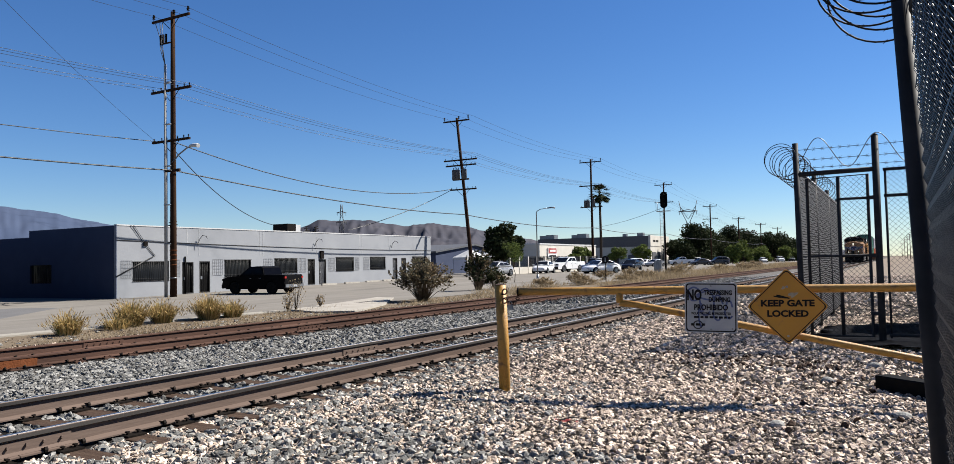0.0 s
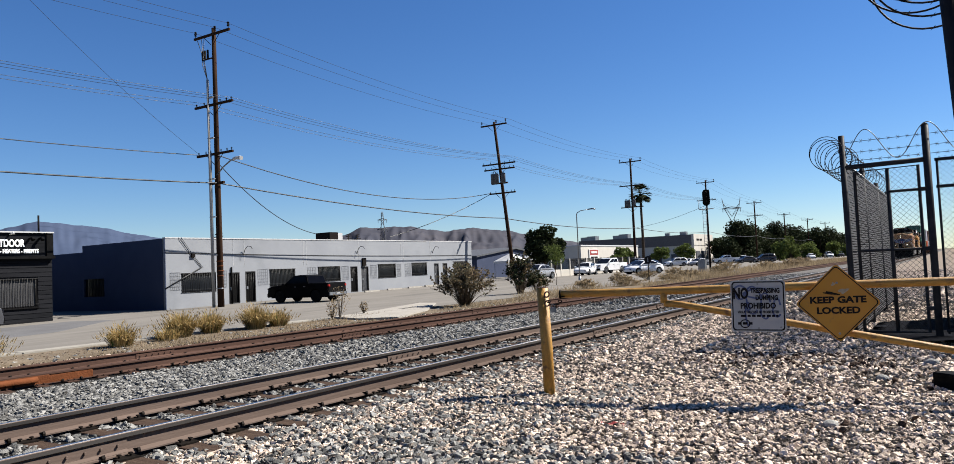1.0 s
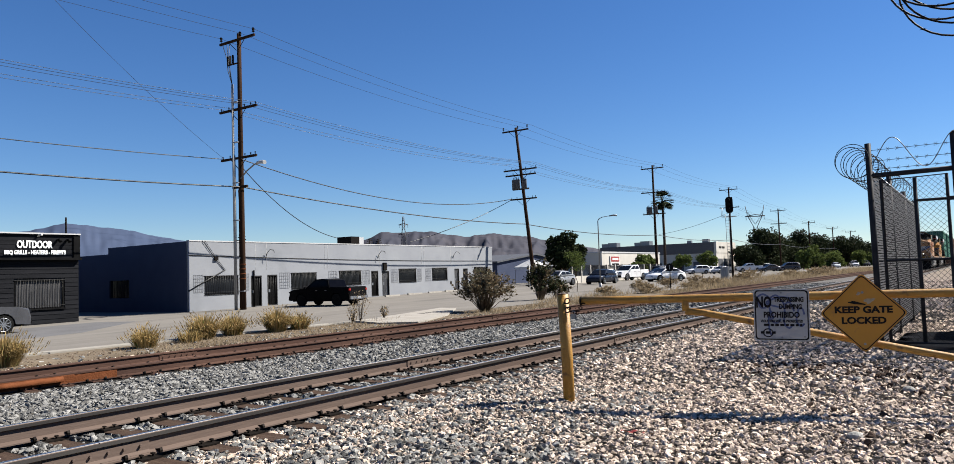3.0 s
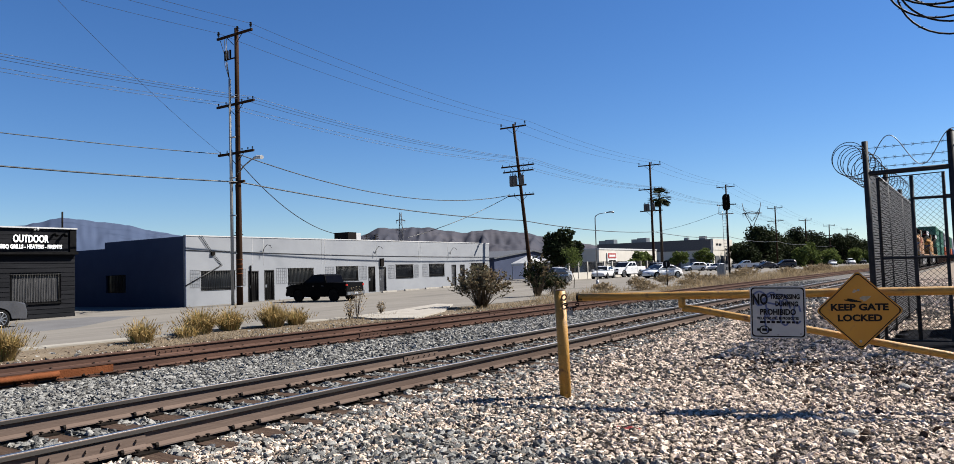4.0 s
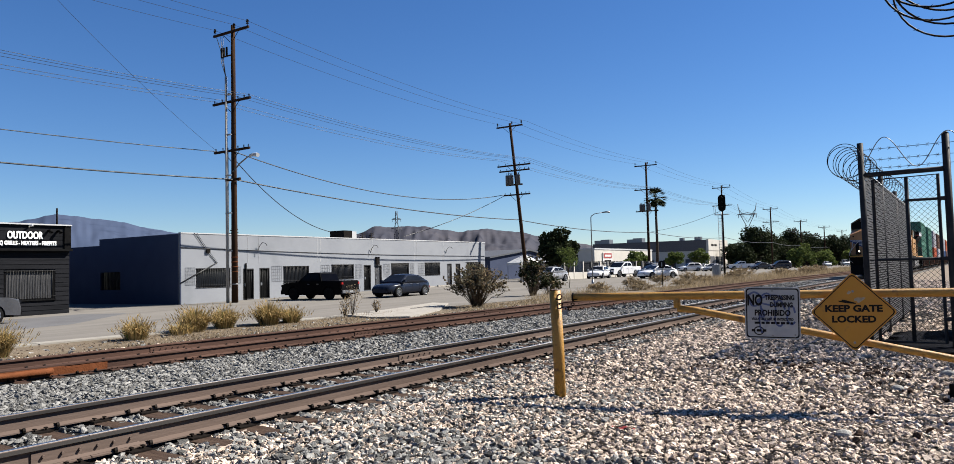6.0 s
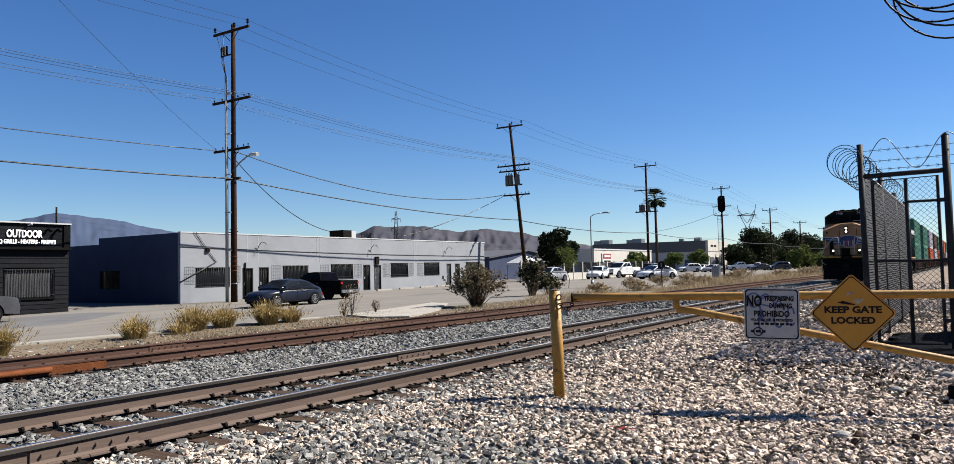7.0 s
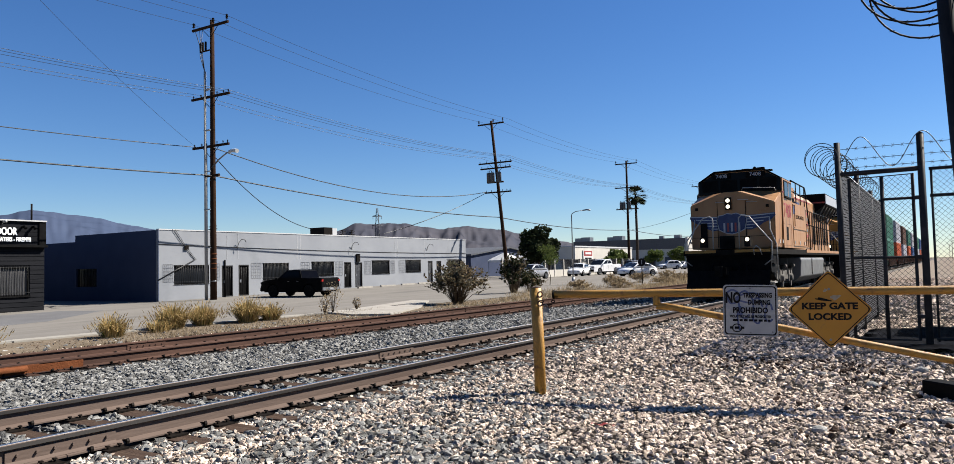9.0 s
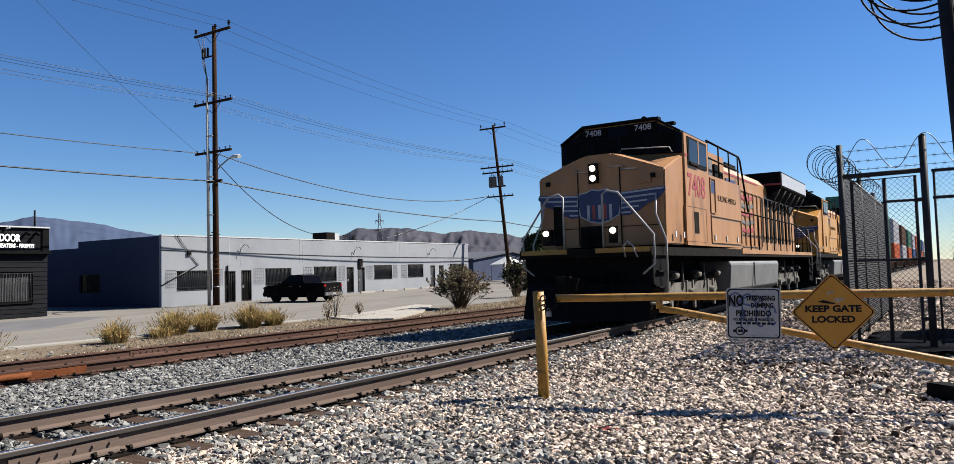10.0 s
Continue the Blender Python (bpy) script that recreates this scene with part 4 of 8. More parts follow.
def rounded(w, h, r, n=5):
    pts = []
    for cx, cy, a0 in ((w - r, h - r, 0), (-w + r, h - r, 90), (-w + r, -h + r, 180), (w - r, -h + r, 270)):
        for k in range(n):
            a = radians(a0 + 90 * k / (n - 1))
            pts.append((cx + r * math.cos(a), cy + r * math.sin(a)))
    return pts


def ring_part(name, outline, k, y0, y1, material, parent, m):
    """A flat border: an outline and the same drawn in by k, between two depths."""
    bm = bmesh.new()
    inner = [(x * (1 - k), z * (1 - k)) for x, z in outline]
    loops = [[bm.verts.new(m @ Vector((x, y, z))) for x, z in o] for o, y in ((outline, y0), (inner, y0), (inner, y1), (outline, y1))]
    n = len(outline)
    for a, b in ((0, 1), (1, 2), (2, 3), (3, 0)):
        for i in range(n):
            j = (i + 1) % n
            bm.faces.new((loops[a][i], loops[a][j], loops[b][j], loops[b][i]))
    return part(name, bm, material, parent)


def build_signs():
    m = Matrix.Translation(on_gate(2.06, 0.935, 0.075)) @ pose(0, 0, 0, 1.5, 1.2, GATE_TURN)
    s = thing("warning_sign", "graffiti-smeared white no-trespassing sign fixed to the gate", "sign", m)
    bm = bmesh.new()
    add_prism(bm, rounded(0.262, 0.262, 0.035), 0, 0.004, "y")
    part("sheet", bm, M_SIGN_W, s)
    ring_part("border", rounded(0.25, 0.25, 0.03), 0.045, -0.002, 0.001, M_INK, s, Matrix())

    def words(t, size, x, z, sq=1.0, bold=0.0):
        text_part("lettering", t, size, pose(x, -0.0045, z, 90, 0, 0), M_INK, s, "", 0.001, bold, sq)
    words("NO", 0.15, -0.165, 0.125, 0.62, 0.006)
    words("TRESPASSING", 0.066, 0.07, 0.155, 0.70, 0.003)
    words("DUMPING", 0.066, 0.085, 0.082, 0.72, 0.003)
    words("PROHIBIDO", 0.08, 0.0, 0.0, 0.80, 0.003)
    words("VIOLATORS WILL BE PROSECUTED", 0.035, 0.0, -0.062, 0.72, 0.0015)
    for x0, x1, z in ((-0.17, 0.19, -0.1),):
        x = x0
        while x < x1:
            w = random.uniform(0.02, 0.055)
            box_part("small_print", (x, -0.003, z - 0.011, min(x + w, x1), -0.0005, z + 0.011), M_INK, s)
            x += w + 0.012
    bm = bmesh.new()
    add_tube(bm, [(-0.13 + 0.045 * math.cos(a), -0.001, -0.18 + 0.04 * math.sin(a)) for a in (2 * math.pi * k / 16 for k in range(17))], 0.006, 5)
    add_box(bm, -0.2, -0.003, -0.19, -0.165, 0, -0.165)
    add_box(bm, -0.095, -0.003, -0.19, -0.06, 0, -0.165)
    add_box(bm, -0.152, -0.003, -0.19, -0.108, 0, -0.165)
    part("emblem", bm, M_INK, s)
    random.seed(5)
    for k, (cx, cz, rx, rz) in enumerate(((-0.17, 0.14, 0.055, 0.07), (-0.05, 0.06, 0.07, 0.14), (0.07, 0.0, 0.05, 0.13), (0.18, -0.02, 0.04, 0.09), (0.0, 0.13, 0.12, 0.05), (-0.1, -0.08, 0.02, 0.12))):
        bm = bmesh.new()
        pts = [Vector((cx + rx * math.cos(a) * (1 + 0.2 * math.sin(3 * a + k)), -0.0012 - 0.0003 * k, cz + rz * math.sin(a))) for a in (0.3 + 5.2 * j / 20 for j in range(21))]
        edge = []
        for i, a in enumerate(pts):
            d = (pts[min(i + 1, 20)] - pts[max(i - 1, 0)]).normalized()
            o = Vector((-d.z, 0, d.x)) * 0.009
            edge.append((bm.verts.new(a - o), bm.verts.new(a + o)))
        for (a, b), (c, d) in zip(edge, edge[1:]):
            bm.faces.new((a, c, d, b))
        part("spray_scrawl", bm, M_SPRAY, s, "blue spray-paint scrawl", False)
    for sx, sz in ((0, 0.225), (0.21, -0.215), (-0.0, -0.225)):
        bm2 = bmesh.new()
        add_tube(bm2, [(sx, 0.002, sz), (sx, -0.008, sz)], 0.009, 8)
        part("bolt", bm2, M_GALV, s)
    m = Matrix.Translation(on_gate(2.80, 0.945, 0.085)) @ pose(0, 0, 0, 1.0, 0, GATE_TURN)
    d = thing("gate_sign", "yellow diamond sign reading keep gate locked", "sign", m)
    q = [(x * 0.7071 - z * 0.7071, x * 0.7071 + z * 0.7071) for x, z in rounded(0.275, 0.275, 0.035)]
    bm = bmesh.new()
    add_prism(bm, q, 0, 0.004, "y")
    part("sheet", bm, M_SIGN_Y, d)
    ring_part("border", [(x * 0.96, z * 0.96) for x, z in q], 0.035, -0.002, 0.001, M_INK, d, Matrix())
    text_part("lettering", "KEEP GATE", 0.088, pose(0.0, -0.002, 0.03, 90, 0, 0), M_INK, d, "", 0.001, 0.004, 1.17)
    text_part("lettering", "LOCKED", 0.088, pose(0.0, -0.002, -0.075, 90, 0, 0), M_INK, d, "", 0.001, 0.004, 1.14)
    for cx, cz, w, h, rot in ((-0.04, 0.095, 0.14, 0.016, -12), (-0.03, 0.19, 0.03, 0.02, 0), (0.06, 0.12, 0.07, 0.03, 20)):
        bm = bmesh.new()
        pts = [Vector((w * math.cos(a) * (0.75 + 0.3 * math.sin(2.3 * a + cx * 50)), -0.0038, h * math.sin(a) * (0.75 + 0.3 * math.cos(3 * a)))) for a in (2 * math.pi * k / 14 for k in range(14))]
        mm = Matrix.Translation((cx, 0, cz)) @ pose(0, 0, 0, 0, -rot, 0)
        bm.faces.new([bm.verts.new(mm @ v) for v in pts])
        part("scrape", bm, M_INK if w > 0.1 else M_SCRAPE, d, "scraped worn patch")
    for sz in (0.2, -0.3):
        bm = bmesh.new()
        add_tube(bm, [(0, 0.002, sz), (0, -0.008, sz)], 0.012, 8)
        part("bolt", bm, M_GALV, d)


build_gate()
build_signs()


# ---- fences ----
def link_mesh(bm, a, b, z0, z1, step=0.15, r=0.004):
    """Crossing wires between two uprights: the diamonds of a chain-link fence."""
    a, b = Vector(a), Vector(b)
    length, h = (b - a).length, z1 - z0
    d = (b - a).normalized()
    side = Vector((d.y, -d.x, 0))
    n = int((length + h) / step)
    for i in range(1, n + 1):
        for s in (1, -1):
            t = i * step
            u0, v0 = (t, 0.0) if t <= length else (length, t - length)
            u1, v1 = (0.0, t) if t <= h else (t - h, h)
            if s < 0:
                u0, u1 = length - u0, length - u1
            p0, p1 = a + d * u0 + Vector((0, 0, z0 + v0)), a + d * u1 + Vector((0, 0, z0 + v1))
            add_tube(bm, [p0 + side * 0.003 * s, p1 + side * 0.003 * s], r, 3, caps=False)


def barbed(p0, p1, parent, gap=0.13):
    bm = bmesh.new()
    a, b = Vector(p0), Vector(p1)
    add_tube(bm, [a, b], 0.004, 4)
    n = int((b - a).length / gap)
    for i in range(1, n):
        c = a.lerp(b, i / n)
        add_tube(bm, [c + Vector((0.02, 0.01, 0.03)), c - Vector((0.02, 0.01, 0.03))], 0.0035, 3)
        add_tube(bm, [c + Vector((-0.02, 0.02, 0.028)), c - Vector((-0.02, 0.02, 0.028))], 0.0035, 3)
    return part("barbed_wire", bm, M_LINK, parent)


def razor_coil(a, b, radius, turns, parent, r=0.007, squash=1.0, phase=0.0):
    """A coil of razor wire strung from a to b, with its barbs."""
    a, b = Vector(a), Vector(b)
    d = (b - a).normalized()
    side = Vector((d.y, -d.x, 0)).normalized()
    bm, pts, n = bmesh.new(), [], int(turns * 36)
    for i in range(n + 1):
        ang = phase + 2 * math.pi * turns * i / n
        wob = 1 + 0.08 * math.sin(i * 0.19)
        pts.append(a.lerp(b, i / n) + side * math.cos(ang) * radius * wob + Vector((0, 0, math.sin(ang) * radius * squash * wob)))
    add_tube(bm, pts, r, 5)
    for i in range(2, n, 4):
        t = (pts[i] - pts[i - 1]).normalized()
        o = t.cross(Vector((0.3, 0.5, 0.8))).normalized() * r * 3.2
        for s in (1, -1):
            bm.faces.new([bm.verts.new(v) for v in (pts[i] - t * r * 0.9, pts[i] + o * s + t * r * 2.4 * s, pts[i] + t * r * 0.9)])
    return part("razor_wire", bm, M_LINK, parent, "", False)


def build_enclosure():
    f = thing("chain_link_fence", "dark chain-link fence topped with razor wire beside the track", "fence")
    ax, ay, top = -1.43, 13.9, 2.95
    for y, h in ((ay, 3.4), (17.2, 3.2), (20.6, 3.1), (24.0, 3.1)):
        tube_part("post", [(ax, y, -0.3), (ax - 0.02, y, h)], 0.048, M_POST, f, n=12)
    rail = tube_part("top_rail", [(ax, ay, top - 0.02), (ax, 24, top)], 0.03, M_GALV, f)
    tube_part("mid_rail", [(ax, ay, 1.45), (ax, 24, 1.45)], 0.025, M_POST, f)
    bm = bmesh.new()
    link_mesh(bm, (ax, ay, 0), (ax, 24, 0), 0.06, top - 0.03, 0.07, 0.0034)
    part("mesh", bm, M_LINK, f, "dark wire weave")
    # lacing threaded through the wire, one band over another
    for y0, y1 in ((ay + 0.06, 17.14), (17.26, 20.54), (20.66, 23.94)):
        bm = bmesh.new()
        z, k = 0.1, 0
        while z < top - 0.06:
            n = 14
            zs = [z + 0.003 * math.sin(0.8 * q + k * 1.9) + 0.002 * math.sin(2.3 * q + k) for q in range(n + 1)]
            xs = [ax + 0.012 + 0.006 * math.sin(q * 1.7 + k * 2.4) for q in range(n + 1)]
            ys = [y0 + (y1 - y0) * q / n for q in range(n + 1)]
            lo = [bm.verts.new((xs[q], ys[q], zs[q])) for q in range(n + 1)]
            hi = [bm.verts.new((xs[q] + 0.006, ys[q], zs[q] + 0.031)) for q in range(n + 1)]
            for q in range(n):
                bm.faces.new((lo[q], lo[q + 1], hi[q + 1], hi[q]))
            z += 0.045
            k += 1
        tagged(part("lacing", bm, M_LACE, f, "grey lacing threaded through the wire", fix=False), kind="stuff")
    razor_coil((ax - 0.24, ay - 0.45, 3.08), (ax - 0.1, 22, 3.12), 0.27, 17, f, 0.006)
    razor_coil((ax - 0.28, ay - 0.4, 3.06), (ax - 0.1, 15.5, 3.1), 0.25, 4, f, 0.006)
    # the gate between the two tall posts and the panel past it
    g = thing("chain_link_gate", "narrow chain-link gate hung between tall grey posts", "gate")
    bx = -0.24
    tube_part("post", [(bx, ay, -0.3), (bx, ay, 3.42)], 0.054, M_POST, g, n=12)
    tube_part("post_cap", [(bx, ay, 3.42), (bx, ay, 3.46)], 0.057, M_POST, g, n=12, r2=0.02)
    tube_part("lintel", [(ax, ay, 2.86), (bx, ay, 2.87)], 0.04, M_POST, g)
    tube_part("leaf_frame", [(ax + 0.14, ay, 0.12), (ax + 0.14, ay, 2.77), (bx - 0.13, ay, 2.79), (bx - 0.13, ay, 0.12), (ax + 0.14, ay, 0.12)], 0.026, M_POST, g)
    tube_part("leaf_rail", [(ax + 0.14, ay, 1.45), (bx - 0.13, ay, 1.45)], 0.022, M_POST, g)
    tube_part("leaf_rail", [(ax + 0.62, ay, 2.4), (bx - 0.13, ay, 2.4)], 0.022, M_POST, g)
    tube_part("stile", [(ax + 0.62, ay + 0.01, 0.12), (ax + 0.62, ay + 0.01, 2.77)], 0.03, M_POST, g)
    bm = bmesh.new()
    link_mesh(bm, (ax + 0.14, ay, 0), (bx - 0.13, ay, 0), 0.12, 2.78, 0.085, 0.003)
    part("mesh", bm, M_LINK, g)
    for z in (0.5, 1.45, 2.4):
        box_part("hinge", (bx - 0.14, ay - 0.05, z - 0.03, bx - 0.03, ay + 0.03, z + 0.03), M_POST, g)
    p = thing("chain_link_fence", "chain-link fence panel with barbed wire strands above", "fence")
    ex = 2.6
    tube_part("post", [(ex, ay, -0.3), (ex, ay, 3.4)], 0.06, M_POST, p, n=12)
    tube_part("stretcher_bar", [(bx + 0.13, ay, 0.1), (bx + 0.13, ay, 2.85)], 0.018, M_POST, p)
    for z in (2.85, 2.42, 0.15):
        tube_part("rail", [(bx + 0.1, ay, z), (ex, ay, z)], 0.026, M_POST, p)
    bm = bmesh.new()
    link_mesh(bm, (bx + 0.13, ay, 0), (ex, ay, 0), 0.12, 2.9, 0.085, 0.003)
    part("mesh", bm, M_LINK, p)
    for z in (3.28, 3.1, 2.96):
        barbed((ax, ay, z), (ex, ay, z), p)
    pts, bm = [], bmesh.new()
    for i in range(160):
        x = ax + 0.05 + i * 0.022
        pts.append((x, ay - 0.03 + 0.1 * math.cos(i * 0.18), 3.2 + 0.25 * math.sin(i * 0.155 - 0.45)))
    add_tube(bm, pts, 0.007, 5)
    part("razor_wire", bm, M_GALV, p)
    # an unseen steel container, added so that its shade lies on the gravel
    b = thing("storage_container", "unseen dark steel container added to shade the gravel yard", "container")
    bm = bmesh.new()
    rib = []
    for i in range(48):
        x = 1.0 + i * 0.125
        rib += [(x, 16.92 if i % 2 else 16.96), (x + 0.05, 16.92 if i % 2 else 16.96)]
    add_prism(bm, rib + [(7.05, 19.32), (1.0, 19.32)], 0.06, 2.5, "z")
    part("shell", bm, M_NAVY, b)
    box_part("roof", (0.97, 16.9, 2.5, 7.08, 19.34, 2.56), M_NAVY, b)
    box_part("base", (0.98, 16.91, -0.1, 7.07, 19.33, 0.06), M_IRON, b)
    for y in (17.4, 17.9, 18.3, 18.8):
        tube_part("lock_rod", [(0.96, y, 0.1), (0.96, y, 2.45)], 0.02, M_GALV, b)


def build_near_fence():
    lean = Matrix.Translation((0.056, 0, 2.3)) @ Matrix.Rotation(radians(-2.1), 4, "Y") @ Matrix.Translation((-0.056, 0, -2.3))
    f = thing("chain_link_fence", "chain-link fence close by with dark slats and a grey post", "fence", lean)
    x, y0, top = 0.098, 3.25, 2.36
    tube_part("post", [(x - 0.038, y0 + 0.02, -0.3), (x - 0.042, y0, 2.6)], 0.034, M_POST, f, n=20)
    tube_part("post", [(x - 0.038 + 0.02, 0.2, -0.3), (x + 0.01, 0.2, 2.45)], 0.03, M_POST, f, n=12)
    tube_part("top_rail", [(x, y0, top), (x, -4, top)], 0.021, M_POST, f)
    for k, z in enumerate((0.35, 0.7, 1.05, 1.45, 1.8, 2.15)):
        tube_part("tie_band", [(x - 0.038, y0 + 0.015, z), (x - 0.038, y0 + 0.015, z + 0.022)], 0.0355, M_POST, f, n=16)
    bm = bmesh.new()
    for i in range(62):
        y = y0 - 0.06 - i * 0.066
        add_box(bm, x - 0.003, y - 0.05, 0.05, x + 0.003, y, top - 0.03)
    tagged(part("slats", bm, M_SLAT, f, "dark privacy slats"), kind="stuff")
    bm = bmesh.new()
    for i in range(70):
        y = y0 - 0.04 - i * 0.035
        pts = [(x - 0.009 - 0.011 * (k % 2), y + 0.016 * (1 if k % 2 else -1), 0.06 + k * 0.034) for k in range(int((top - 0.1) / 0.034))]
        add_tube(bm, pts, 0.0022, 3, caps=False)
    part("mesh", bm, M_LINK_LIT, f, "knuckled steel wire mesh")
    razor_coil((-0.02, y0 + 0.42, 2.57), (x - 0.02, -0.2, 2.66), 0.21, 26, f, 0.0042, 1.0, 2.2)
    razor_coil((-0.05, y0 + 0.36, 2.56), (x - 0.02, 0.5, 2.64), 0.2, 17, f, 0.0042, 0.9, 0.4)


build_enclosure()
build_near_fence()


def build_yard_bits():
    # A flat navy sheet stands in for the shadow lying on the gravel.
    s = thing("plastic_sheet", "flat dark navy sheet standing in for shade on the gravel", "plastic sheet", pose(0, 0, 0.035))
    bm = bmesh.new()
    grid = []
    for i in range(15):
        f = i / 14
        x = -1.28 + 3.3 * f
        lo, hi = 14.4 - 1.38 * min(f * 6, 1) + 0.1 * noise.noise(Vector((x * 2, 0, 5))), 16.3 + 1.2 * min(f * 3, 1) + 0.1 * noise.noise(Vector((x * 2, 9, 5)))
        grid.append([bm.verts.new((x, lo + (hi - lo) * j / 9, 0.03 + 0.035 * noise.noise(Vector((x * 2.1, j * 0.5, 1))))) for j in range(10)])
    for i in range(14):
        for j in range(9):
            bm.faces.new((grid[i][j], grid[i + 1][j], grid[i + 1][j + 1], grid[i][j + 1])).smooth = True
    bmesh.ops.solidify(bm, geom=bm.faces[:], thickness=0.01)
    part("sheet", bm, M_SHADE_SHEET, s)
    t = thing("timber_beam", "black creosoted timber beam lying on the gravel", "timber beam", pose(0.35, 8.85, -0.02, 0, 0, -40))
    bm = bmesh.new()
    add_box(bm, -0.7, -0.11, 0, 0.9, 0.11, 0.17)
    bmesh.ops.bevel(bm, geom=bm.edges[:], offset=0.012, segments=1, affect="EDGES")
    part("baulk", bm, M_BLACK, t)
    r = thing("plastic_scrap", "scrap of torn red plastic on the gravel", "litter", pose(-2.62, 6.25, 0.03, 0, 0, 15))
    bm = bmesh.new()
    top = [[bm.verts.new((0.025 * i - 0.1, 0.02 * j - 0.02, 0.012 * math.sin(i * 1.3 + j))) for j in range(3)] for i in range(9)]
    for i in range(8):
        for j in range(2):
            bm.faces.new((top[i][j], top[i + 1][j], top[i + 1][j + 1], top[i][j + 1]))
    part("scrap", bm, M_RED, r)
    for x, y, s, rz in ((-0.95, 6.9, 0.07, 20), (-0.3, 11.0, 0.09, 50), (0.0, 7.7, 0.07, 5), (-1.35, 10.3, 0.06, 70), (-0.75, 9.6, 0.07, 10)):
        k = thing("rock", "single large grey rock among the gravel", "rock", pose(x, y, bed_z(x) - 0.01, 0, 0, rz), group="loose rocks")
        bm = bmesh.new()
        bmesh.ops.create_icosphere(bm, subdivisions=2, radius=s)
        for v in bm.verts:
            v.co *= 1 + 0.25 * noise.noise(v.co * 9 + Vector((x, y, 0)))
            v.co.z = max(v.co.z * 0.6 + s * 0.4, 0)
        part("stone", bm, M_STONE, k)


build_yard_bits()


